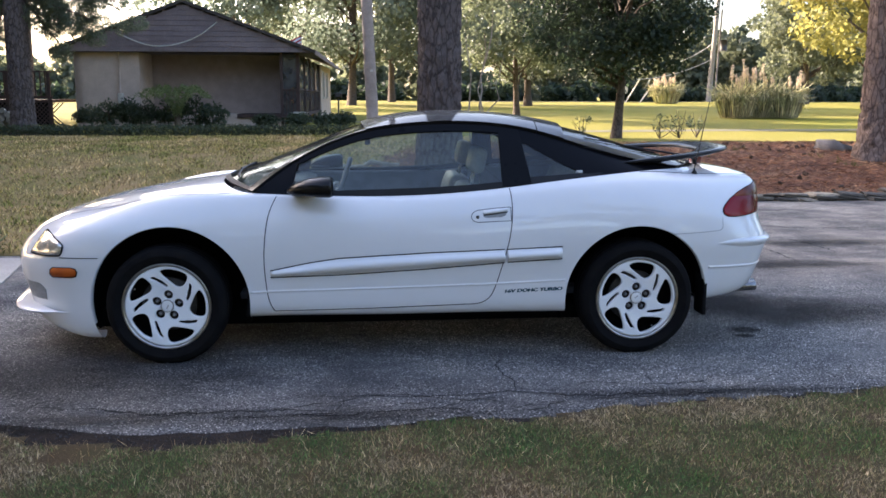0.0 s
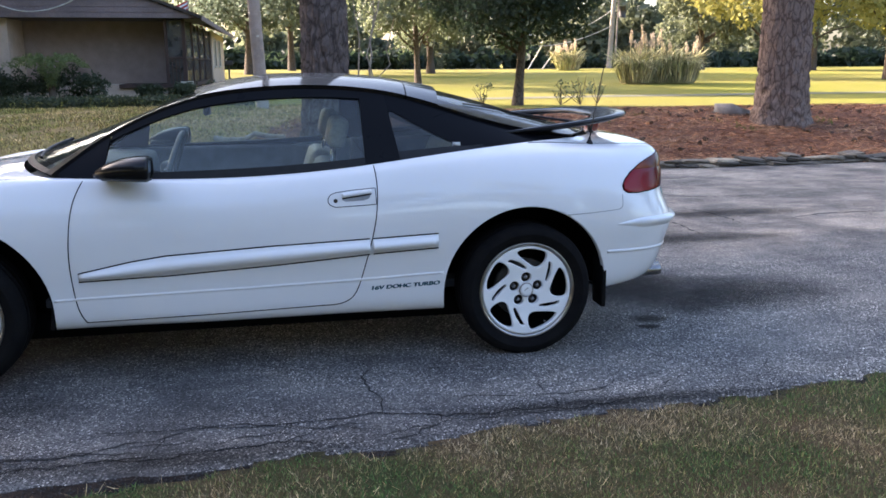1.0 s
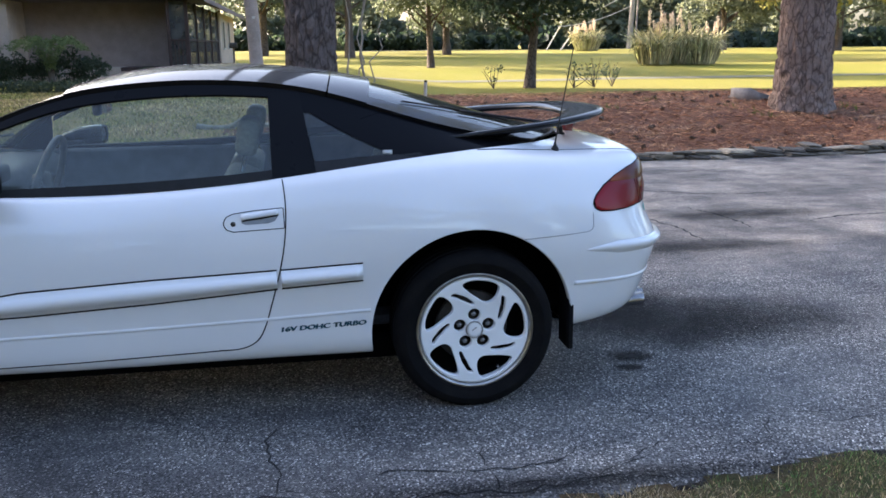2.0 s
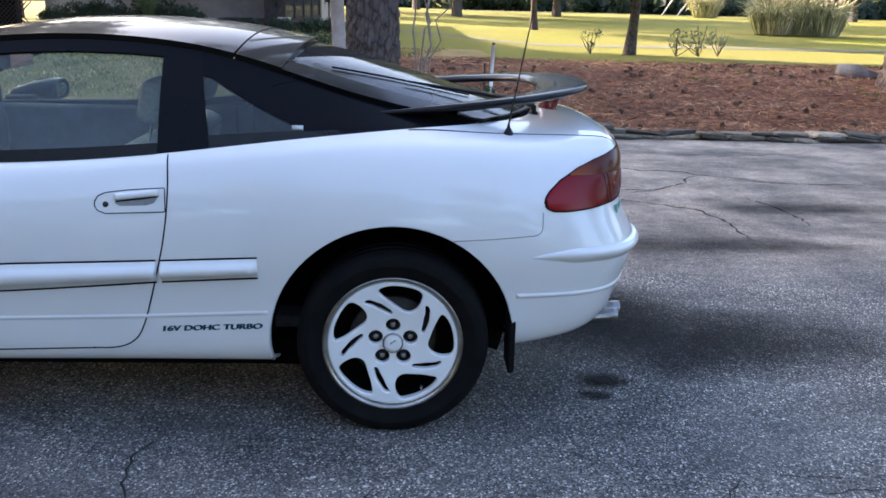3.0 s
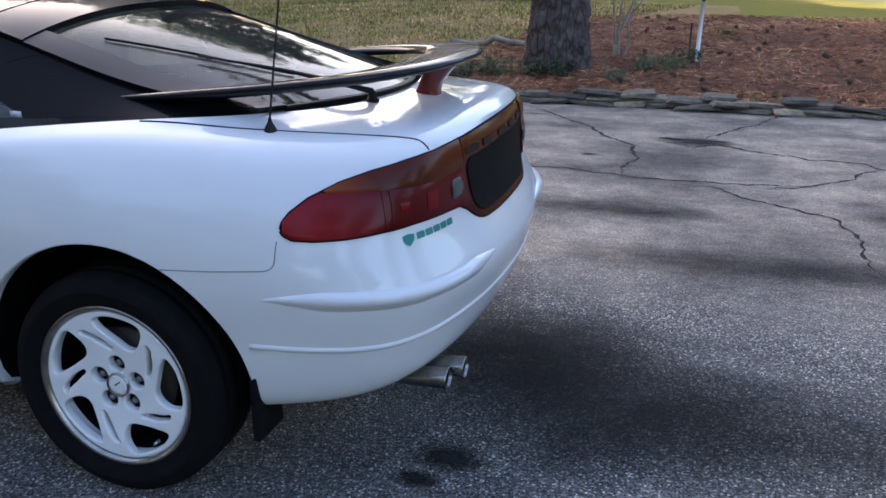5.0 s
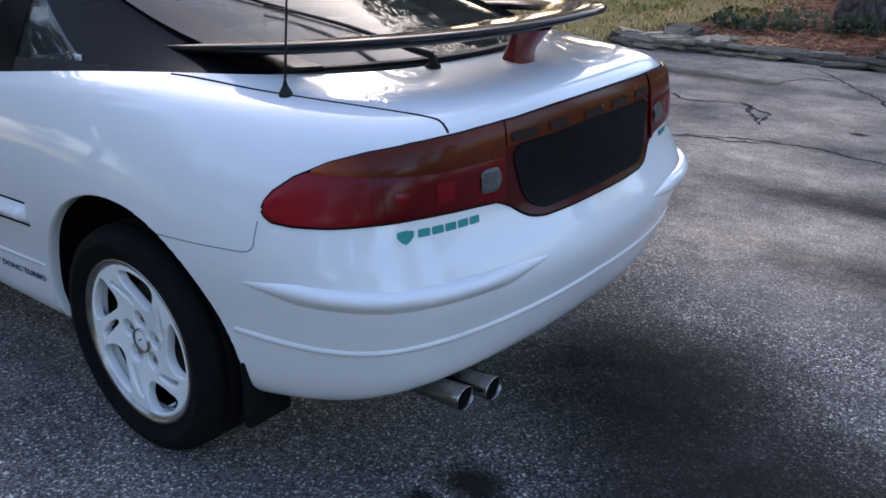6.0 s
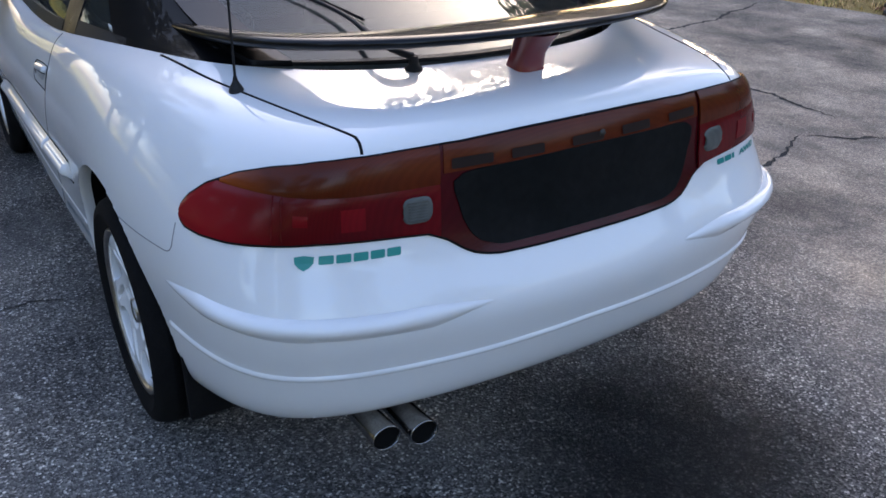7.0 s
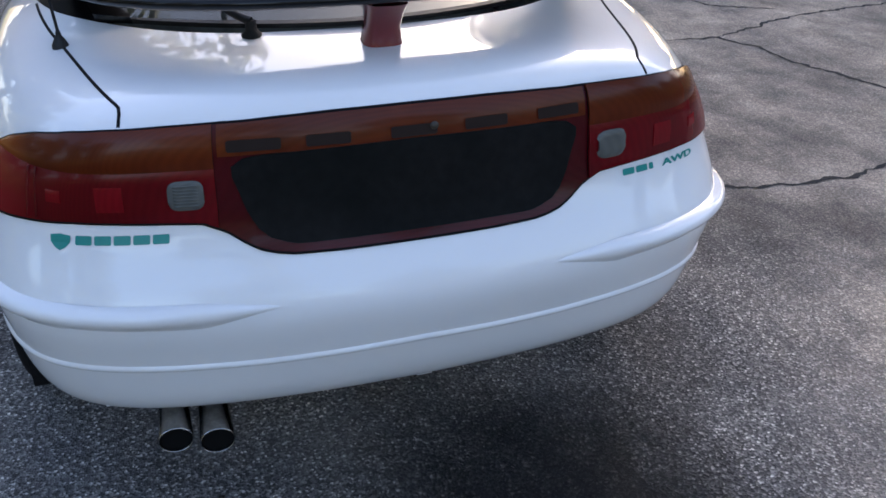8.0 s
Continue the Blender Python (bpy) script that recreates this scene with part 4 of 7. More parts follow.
band = tail_patch("lamp_band", 60.6, -60.6, lamp_low, lamp_top, 0.0012, gap_black, car, "black seal round the lamp band", 160, 10)
edge_a = np.concatenate([np.linspace(0, 56, 60), np.linspace(56.3, 60.6, 14)])
for sg in (1, -1):
    for zf, dz in ((lamp_top, 0.001), (lamp_low, -0.001)):
        part("lamp_seal", strip_bm([on_tail(sg * a, zf(a) + dz, 0.0) for a in edge_a], 0.0055, 0.0028), gap_black, band)
for sg in (1, -1):
    red = tail_patch("tail_lens", sg * 60.2, sg * 24.8, lamp_low, lambda a: min(lamp_top(a), 0.8485), 0.004, lens_red, car, "deep red tail lamp lens", 70, 14, 0.001, 0.003)
    tail_patch("indicator_lens", sg * 53.5, sg * 24.8, lambda a: 0.8465, lamp_top, 0.0046, lens_amber, red, "dark amber indicator lens", 50, 8, 0.0, 0.002)
    rv = lambda a: 0.027 * max(0.05, 1 - abs((abs(a) - 28.0) / 1.95) ** 4.0) ** 0.30
    rev = tail_patch("reversing_lens", sg * 29.9, sg * 26.1, lambda a: 0.803 - rv(a), lambda a: 0.803 + rv(a), 0.0085, lens_reverse, red, "greyish clear ribbed reversing lamp", 26, 14, 0.0, 0.004)
    for k in range(7):
        zz = 0.785 + 0.006 * k
        part("lens_rib", strip_bm([on_tail(sg * a, zz, 0.0115) for a in np.linspace(29.3, 26.7, 8)], 0.0026, 0.0016), lens_reverse, rev)
    # the bulb chambers that show through the lens, and the double rib at its corner
    for a0, a1, z0, z1 in ((37.2, 34.4, 0.778, 0.824), (42.6, 40.9, 0.792, 0.814)):
        tail_patch("bulb_chamber", sg * a0, sg * a1, lambda a: z0, lambda a: z1, 0.0078, lens_bright, red, "brighter red bulb chamber", 12, 6, 0.0, 0.001)
    for a0 in (45.2, 44.0):
        part("lens_rib", strip_bm([on_tail(sg * a0, z, 0.0068) for z in np.linspace(lamp_low(a0) + 0.006, 0.846, 18)], 0.003, 0.0016), lens_red, red)
centre = tail_patch("centre_panel", 24.75, -24.75, lamp_low, lamp_top, 0.004, lens_maroon, car, "dark maroon plate surround", 80, 16, 0.001)
tail_patch("centre_strip", 24.3, -24.3, lambda a: 0.866, lamp_top, 0.0065, lens_amber, centre, "dark amber lettered strip", 60, 8, 0.001)
PL_A = (0, 15, 16.5, 18.9, 20.5, 21.6, 22.6, 23.0)
plate = tail_patch("plate_recess", 22.9, -22.9, lambda a: float(np.interp(abs(a), PL_A, (0.699, 0.699, 0.702, 0.714, 0.735, 0.768, 0.82, 0.835))),
                   lambda a: float(np.interp(abs(a), (0, 19, 21.5, 22.9), (0.871, 0.866, 0.862, 0.848))), 0.0078, plate_black, centre, "black plate with nothing on it", 70, 14)


# ---- lettering and emblems ----
def lettering(text, height, wide=1.0, bold=0.0):
    """Flat letters as a bmesh in x and y, starting at 0."""
    cu = bpy.data.curves.new("letters", "FONT")
    cu.body, cu.size, cu.fill_mode, cu.offset = text, height * 1.42, "FRONT", height * 0.02
    ob = bpy.data.objects.new("letters", cu)
    scene.collection.objects.link(ob)
    me = bpy.data.meshes.new_from_object(ob.evaluated_get(bpy.context.evaluated_depsgraph_get()))
    bpy.data.objects.remove(ob)
    bm = bmesh.new()
    bm.from_mesh(me)
    bpy.data.meshes.remove(me)
    bmesh.ops.triangulate(bm, faces=bm.faces[:])
    bmesh.ops.subdivide_edges(bm, edges=[e for e in bm.edges if e.calc_length() > 0.02], cuts=1)
    w = max(v.co.x for v in bm.verts)
    for v in bm.verts:
        v.co.x = v.co.x / w * wide
    if bold:
        copy = bm.copy()
        for v in copy.verts:
            v.co += Vector((bold, bold * 0.35, 0.0002))
        join_bm(bm, copy)
    return bm


def bars(widths, gaps, height):
    """Plain bars in place of a brand's letters."""
    bm = bmesh.new()
    x = 0
    for w, g in zip(widths, gaps):
        cs = height * 0.12
        q = [(x + cs, 0), (x + w - cs, 0), (x + w, cs), (x + w, height - cs), (x + w - cs, height), (x + cs, height), (x, height - cs), (x, cs)]
        bm.faces.new([bm.verts.new((a, b, 0)) for a, b in q])
        x += w + g
    return bm


bm = lettering("16V DOHC TURBO", 0.018, 0.318, 0.0034)
for v in bm.verts:
    v.co = on_side(0.518 + v.co.x + 0.15 * v.co.y, 0.351 + v.co.y + 0.03 * v.co.x, 0.0012 + v.co.z)[0]
part("side_lettering", bm, navy, car, "dark teal block lettering", smooth=False)
bm = lettering("16V DOHC TURBO", 0.019, 0.285, 0.0022)
for v in bm.verts:
    v.co = on_side(0.830 - v.co.x, 0.360 + v.co.y - 0.03 * v.co.x, 0.0012 + v.co.z, 1)[0]
part("side_lettering", bm, navy, car, "dark teal block lettering", smooth=False)


def to_tail(bm, a_left, a_right, z, out=0.0015):
    """Wraps a flat pattern round the tail; its x runs from a_left to a_right."""
    w = max(v.co.x for v in bm.verts)
    for v in bm.verts:
        v.co = on_tail(lerp(a_left, a_right, v.co.x / w), z + v.co.y, out + v.co.z)[0]
    return bm


part("maker_badge", to_tail(bars([0.030] * 5, [0.0045] * 5, 0.0165), 39.8, 30.1, 0.7175), teal, car, "plain teal bars", smooth=False)
bm = bmesh.new()
bm.faces.new([bm.verts.new((x, y, 0)) for x, y in ((0, 0.026), (0.016, 0.029), (0.032, 0.026), (0.031, 0.014), (0.024, 0.005), (0.016, 0.0), (0.008, 0.005), (0.001, 0.014))])
part("shield_emblem", to_tail(bm, 42.6, 40.3, 0.707), teal, car, "plain teal shield", smooth=False)
part("trim_badge", to_tail(bars([0.026, 0.026, 0.010], [0.004] * 3, 0.0135), -30.1, -34.9, 0.7265), teal, car, "plain teal bars", smooth=False)
part("drive_badge", to_tail(lettering("AWD", 0.0135, 0.1, 0.0022), -36.4, -42.4, 0.7255), teal, car, "teal lettering", smooth=False)
for a0, a1 in ((23.3, 17.0), (14.0, 8.4), (3.2, -3.0), (-6.9, -12.9), (-17.3, -23.2)):
    bm = bars([0.07], [0.0], 0.019)
    fr = to_tail(bm, a0, a1, 0.874, 0.0095)
    part("strip_letter_bar", fr, letter_brown, centre, smooth=False)
bm = lathe_bm([(0.0, -0.004), (0.006, -0.004), (0.008, 0.0)], 16)
p, n = on_tail(-2.6, 0.888, 0.010)
tl = part("tailgate_lock", bm, dark_metal, centre)
tl.matrix_world = Matrix.Translation(p) @ Matrix.Rotation(radians(90), 4, "Z")

# ---- wing ----
bm = bmesh.new()
rows = []
NW = 90
for k in range(NW + 1):
    f = radians(-90 + 180 * k / NW)
    c, s = max(0.0, math.cos(f)), math.sin(f)
    n = 2 / 2.7
    mid = Vector((1.135 + 0.755 * c ** n, -0.572 * math.copysign(abs(s) ** n, s), 1.014 + 0.070 * c ** 0.8))
    rows.append((mid, 0.070 + 0.130 * c ** 1.6))
ring_rows = []
for k, (m, ch) in enumerate(rows):
    d = (rows[min(k + 1, NW)][0] - rows[max(k - 1, 0)][0])
    d.z = 0
    d.normalize()
    outw = Vector((d.y, -d.x, 0))
    if outw.dot(m - Vector((1.2, 0, m.z))) < 0:
        outw = -outw
    th = 0.032 * min(1, 0.75 + 3 * min(k, NW - k) / NW)
    sec = ((-0.5, 0.05), (-0.42, 0.42), (-0.15, 0.55), (0.2, 0.52), (0.44, 0.42), (0.5, 0.2), (0.48, -0.1), (0.3, -0.38), (-0.1, -0.45), (-0.42, -0.25))
    ring_rows.append([bm.verts.new(m + outw * (ch * u) + Vector((0, 0, th * v + 0.09 * u * ch))) for u, v in sec])
for r0, r1 in zip(ring_rows, ring_rows[1:]):
    for k in range(10):
        bm.faces.new((r0[k], r0[(k + 1) % 10], r1[(k + 1) % 10], r1[k]))
bm.faces.new(ring_rows[0])
bm.faces.new(ring_rows[-1][::-1])
bmesh.ops.recalc_face_normals(bm, faces=bm.faces[:])
wing = part("rear_wing", bm, black_paint, car, "glossy black hoop wing")
for side in (-1, 1):
    bm = box_bm(0.28, 0.070, 0.080, (1.278, side * 0.553, 0.985), 0.016, Matrix.Rotation(radians(4), 4, "Y") @ Matrix.Rotation(side * radians(-9), 4, "Z"))
    part("wing_foot", bm, black_paint, wing)
bm = bmesh.new()
rings_ = []
for z, cx, hx, hy in ((0.975, 1.853, 0.040, 0.042), (0.99, 1.855, 0.036, 0.038), (1.02, 1.865, 0.034, 0.034), (1.05, 1.882, 0.040, 0.036), (1.07, 1.895, 0.048, 0.040)):
    rings_.append([bm.verts.new((cx + hx * math.copysign(abs(math.cos(a)) ** 0.6, math.cos(a)), hy * math.copysign(abs(math.sin(a)) ** 0.6, math.sin(a)), z)) for a in np.linspace(0, 2 * math.pi, 24, endpoint=False)])
for r0, r1 in zip(rings_, rings_[1:]):
    for k in range(24):
        bm.faces.new((r0[k], r0[(k + 1) % 24], r1[(k + 1) % 24], r1[k]))
part("wing_post", bm, maroon_paint, wing, "maroon brake lamp post")

# ---- antenna ----
base_p, _ = on_top(1.632, -0.597, 0.0)
bm = bmesh.new()
tube_bm([base_p + Vector((0, 0, z)) for z in (-0.004, 0.004, 0.012, 0.022, 0.032)], 0.01, 16, bm, radii=[0.0165, 0.016, 0.012, 0.006, 0.004])
ant = part("antenna_base", bm, black_trim, car, "black rubber aerial base")
bm = tube_bm([base_p + Vector((0.062 * t, -0.014 * t, 0.03 + 0.37 * t)) for t in np.linspace(0, 1, 24)], 0.0024, 8, radii=list(np.linspace(0.0032, 0.0020, 24)))
part("antenna_mast", bm, black_trim, ant, "thin black spiral aerial")

# ---- rear wiper ----
wp, _ = on_top(1.764, -0.236, 0.0)
bm = tube_bm([wp + Vector((0, 0, z)) for z in (-0.004, 0.004, 0.010, 0.030)], 0.01, 16, None, radii=[0.020, 0.020, 0.012, 0.010])
wiper = part("rear_wiper", bm, black_trim, car, "black rear wiper")
arm = [wp + Vector((0, 0, 0.028)), wp + Vector((-0.03, -0.035, 0.042)), Vector(roof(9.35, -0.5, 0.028)), Vector(roof(8.5, -0.62, 0.016))]
part("wiper_arm", tube_bm([Vector(q) for q in spline([tuple(a) for a in arm], 14)], 0.007, 8, None, radii=list(np.linspace(0.009, 0.003, 14))), black_trim, wiper)
bl = [Vector(roof(s_, f_, 0.008)) for s_, f_ in zip(np.linspace(9.3, 7.55, 16), np.linspace(-0.42, -0.74, 16))]
part("wiper_blade", tube_bm(bl, 0.0038, 6), rubber, wiper)

# front wipers
for y0 in (-0.42, 0.12):
    bl = [Vector(roof(0.22 + 0.35 * t, (y0 + 0.55 * t) / 0.74, 0.012)) for t in np.linspace(0, 1, 12)]
    fw = part("front_wiper", tube_bm(bl, 0.007, 6), black_trim, car, "black front wiper")

# ---- exhaust ----
for x1, y1 in ((2.072, -0.492), (2.098, -0.414)):
    d = Vector((1, 0.0, 0.06)).normalized()
    tip = Vector((x1, y1, 0.292))
    bm = bmesh.new()
    prof = [(-0.34, 0.026), (-0.20, 0.029), (-0.05, 0.033), (-0.004, 0.0345), (0.0, 0.0335), (-0.002, 0.0315), (-0.06, 0.030), (-0.18, 0.028)]
    rings_ = []
    for s_, r in prof:
        rings_.append([bm.verts.new(tip + d * (s_ + 0.0) + Vector((0, math.cos(a), math.sin(a) * 0.86)) * r) for a in np.linspace(0, 2 * math.pi, 28, endpoint=False)])
    for r0, r1 in zip(rings_, rings_[1:]):
        for k in range(28):
            bm.faces.new((r0[k], r0[(k + 1) % 28], r1[(k + 1) % 28], r1[k]))
    bmesh.ops.recalc_face_normals(bm, faces=bm.faces[:])
    ex = part("exhaust_tip", bm, chrome, car, "polished slash-cut exhaust tip")
    bm = bmesh.new()
    bm.faces.new([bm.verts.new(tip + d * -0.010 + Vector((0, math.cos(a), math.sin(a) * 0.86)) * 0.0312) for a in np.linspace(0, 2 * math.pi, 20, endpoint=False)])
    part("exhaust_bore", bm, soot_and_shade, ex)
part("silencer", box_bm(0.30, 0.34, 0.11, (1.74, -0.36, 0.37), 0.045), soot_and_shade, car, "dull metal silencer")
part("rear_valance", box_bm(0.20, 1.10, 0.10, (1.88, 0, 0.36), 0.03), black_trim, car)
for x, y in ((2.035, 0.02), (1.945, -0.60)):
    part("bumper_tab", box_bm(0.05, 0.035, 0.012, (x, y, 0.333), 0.004), white_paint, car)

# roof aerial dot and the sunroof
part("roof_button", lathe_bm([(0.0, 0.0), (0.008, 0.0), (0.012, 0.012), (0.014, 0.02)], 14), black_trim, car).matrix_world = Matrix.Translation(roof(6.75, 0.0, 0.012)) @ Matrix.Rotation(radians(-90), 4, "X")
part("windscreen_seal", strip_bm([(Vector(roof(W1, f, 0.0)), Vector((0, 0, 1))) for f in np.linspace(-1, 1, 40)], 0.008, 0.002), gap_black, car)
sun_roof = [(3.75, -0.62), (3.75, 0.62), (5.2, 0.62), (5.2, -0.62), (3.75, -0.62)]
part("sunroof_gap", strip_bm([(Vector(roof(s_, f_, 0.0)), Vector((0, 0, 1))) for s_, f_ in dense(sun_roof, 0.06)], 0.006, 0.0015), gap_black, car)

# ---- inside the car ----
def seat(x, y, back_tilt=18):
    st = new("front_seat")
    st.parent = car
    st["label"] = "beige leather bucket seat"
    part("seat_cushion", box_bm(0.50, 0.50, 0.17, (x - 0.15, y, 0.44), 0.06), beige_leather, st)
    part("seat_back", box_bm(0.15, 0.48, 0.46, (x + 0.16, y, 0.67), 0.06, Matrix.Rotation(radians(back_tilt), 4, "Y"), segments=3), beige_leather, st)
    part("headrest", box_bm(0.09, 0.25, 0.15, (x + 0.255, y, 1.03), 0.04, Matrix.Rotation(radians(back_tilt - 6), 4, "Y"), segments=3), beige_leather, st)
    for dy in (-0.05, 0.05):
        part("headrest_post", tube_bm([(x + 0.215, y + dy, 0.86), (x + 0.25, y + dy, 1.0)], 0.006, 8), chrome, st)


seat(0.17, -0.35)
seat(0.17, 0.35)
part("rear_bench", box_bm(0.45, 1.05, 0.18, (0.78, 0, 0.52), 0.07), beige_leather, car, "beige rear bench")
part("rear_backrest", box_bm(0.12, 1.05, 0.42, (1.02, 0, 0.75), 0.05, Matrix.Rotation(radians(24), 4, "Y")), beige_leather, car)
part("luggage_floor", box_bm(0.85, 1.0, 0.03, (1.40, 0, 0.70), 0.01), dark_cloth, car)
part("cabin_floor", box_bm(2.0, 1.34, 0.04, (0.1, 0, 0.32), 0.01), dark_cloth, car)
part("dashboard", box_bm(0.46, 1.34, 0.24, (-0.76, 0, 0.765), 0.07), dash_plastic, car, "grey moulded dashboard")
part("instrument_hood", box_bm(0.22, 0.38, 0.09, (-0.65, -0.35, 0.882), 0.03), dash_plastic, car)
part("centre_console", box_bm(0.9, 0.22, 0.28, (-0.2, 0, 0.48), 0.04), grey_plastic, car)
for side in (-1, 1):
    part("door_card", box_bm(1.15, 0.05, 0.50, (-0.08, side * 0.735, 0.63), 0.02), grey_plastic, car, "grey door lining")
    part("rear_side_trim", box_bm(0.75, 0.05, 0.17, (0.95, side * 0.68, 0.835), 0.02), grey_plastic, car)
ring_pts = [(-0.36 + 0.06 * math.sin(a), -0.35 + 0.18 * math.cos(a), 0.86 + 0.175 * math.sin(a)) for a in np.linspace(0, 2 * math.pi, 33)]
sw = part("steering_wheel", tube_bm(ring_pts, 0.014, 10, closed_ends=False), grey_plastic, car, "grey steering wheel")
part("steering_hub", box_bm(0.05, 0.13, 0.11, (-0.38, -0.35, 0.85), 0.02), grey_plastic, sw)
part("spoke_bar", tube_bm([(-0.37, -0.52, 0.87), (-0.38, -0.18, 0.87)], 0.014, 8), grey_plastic, sw)
mir = part("rear_view_mirror", box_bm(0.035, 0.24, 0.075, (-0.20, 0.0, 1.14), 0.015), grey_plastic, car, "inside mirror")
bm = bmesh.new()
bm.faces.new([bm.verts.new((-0.180, y, z)) for y, z in ((-0.105, 1.108), (0.105, 1.108), (0.105, 1.170), (-0.105, 1.170))])
part("mirror_face", bm, mirror_glass, mir)
part("window_sticker", box_bm(0.036, 0.001, 0.017, tuple(flank(7.31, 0.185, -1, 0.001)), 0.0), trim_white, car, "small pale grey window sticker")

# ---- land ----
def smoothstep(a, b, v):
    t = min(1, max(0, (v - a) / (b - a)))
    return t * t * (3 - 2 * t)


def terrain(x, y):
    """Height of the land: a bank behind the driveway, a hollow lawn on one side, a slow rise to the woods."""
    bank = 0.42 * smoothstep(5.7, 11.5, y)
    hollow = smoothstep(0.5, 7, x) * smoothstep(13.0, 24, y) * 0.42
    rise = 0.30 * smoothstep(26, 44, y) * smoothstep(0.5, 7, x) + 0.45 * smoothstep(44, 115, y)
    return -0.02 + bank - hollow + rise


def grass_mat(name, green, straw, patch, mixed=0.5, blade=45):
    """Turf: green and straw in patches, with fine blades of light and dark."""
    m = material(name, green, 0.95, spec=0.15)
    at = coords(m)
    f = noise_out(m, at, patch, 6, 0.65)
    c = mix(m, ramp(m, f, (mixed - 0.14, (0, 0, 0)), (mixed + 0.14, (1, 1, 1))), green, straw)
    g = noise_out(m, at, blade, 4, 0.7)
    c = mix(m, 0.7, c, ramp(m, g, (0.3, (0.3, 0.3, 0.3)), (0.72, (1.25, 1.25, 1.2))), "MULTIPLY")
    put(m, "Base Color", c)
    put(m, "Normal", bump(m, g, 0.8, 0.03))
    return m


field_mat = grass_mat("field_grass", (0.235, 0.222, 0.03), (0.28, 0.235, 0.055), 0.10, 0.52)
yard_mat = grass_mat("yard_grass", (0.25, 0.215, 0.065), (0.46, 0.295, 0.13), 1.1, 0.46)
# near turf lies beneath the blades, darkened in colour for the shade between them
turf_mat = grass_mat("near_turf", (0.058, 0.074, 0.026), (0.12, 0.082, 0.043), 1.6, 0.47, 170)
soil_mat = mottled("edge_soil", (0.046, 0.034, 0.027), (0.022, 0.018, 0.016), 9, 1.0, fine=70, bumps=(1.0, 0.02), spec=0.1)


def blade_mat(name, stops, patch=0.8, tones=(0.22, 0.9, 2.1)):
    """Single blades: each of its own colour, greener or drier from patch to patch."""
    m = material(name, stops[0], 0.7, spec=0.2)
    nt = m.node_tree
    geo = nt.nodes.new("ShaderNodeNewGeometry")
    f = noise_out(m, coords(m), patch, 3)
    add = nt.nodes.new("ShaderNodeMath")
    add.operation = "MULTIPLY_ADD"
    nt.links.new(f, add.inputs[0])
    add.inputs[1].default_value = 3.0
    sub = nt.nodes.new("ShaderNodeMath")
    sub.operation = "MULTIPLY_ADD"
    nt.links.new(geo.outputs["Random Per Island"], sub.inputs[0])
    sub.inputs[1].default_value, sub.inputs[2].default_value = 0.75, -1.37
    nt.links.new(sub.outputs[0], add.inputs[2])
    n = len(stops)
    tone = nt.nodes.new("ShaderNodeMath")
    tone.operation = "MULTIPLY"
    nt.links.new(geo.outputs["Random Per Island"], tone.inputs[0])
    tone.inputs[1].default_value = 37.0
    part_ = nt.nodes.new("ShaderNodeMath")
    part_.operation = "FRACT"
    nt.links.new(tone.outputs[0], part_.inputs[0])
    c = ramp(m, add.outputs[0], *[(k / (n - 1), c) for k, c in enumerate(stops)])
    put(m, "Base Color", mix(m, 1.0, c, ramp(m, part_.outputs[0], (0.0, (tones[0],) * 3), (0.55, (tones[1],) * 3), (1.0, (tones[2], tones[2], tones[2] * 0.94))), "MULTIPLY"))
    return m


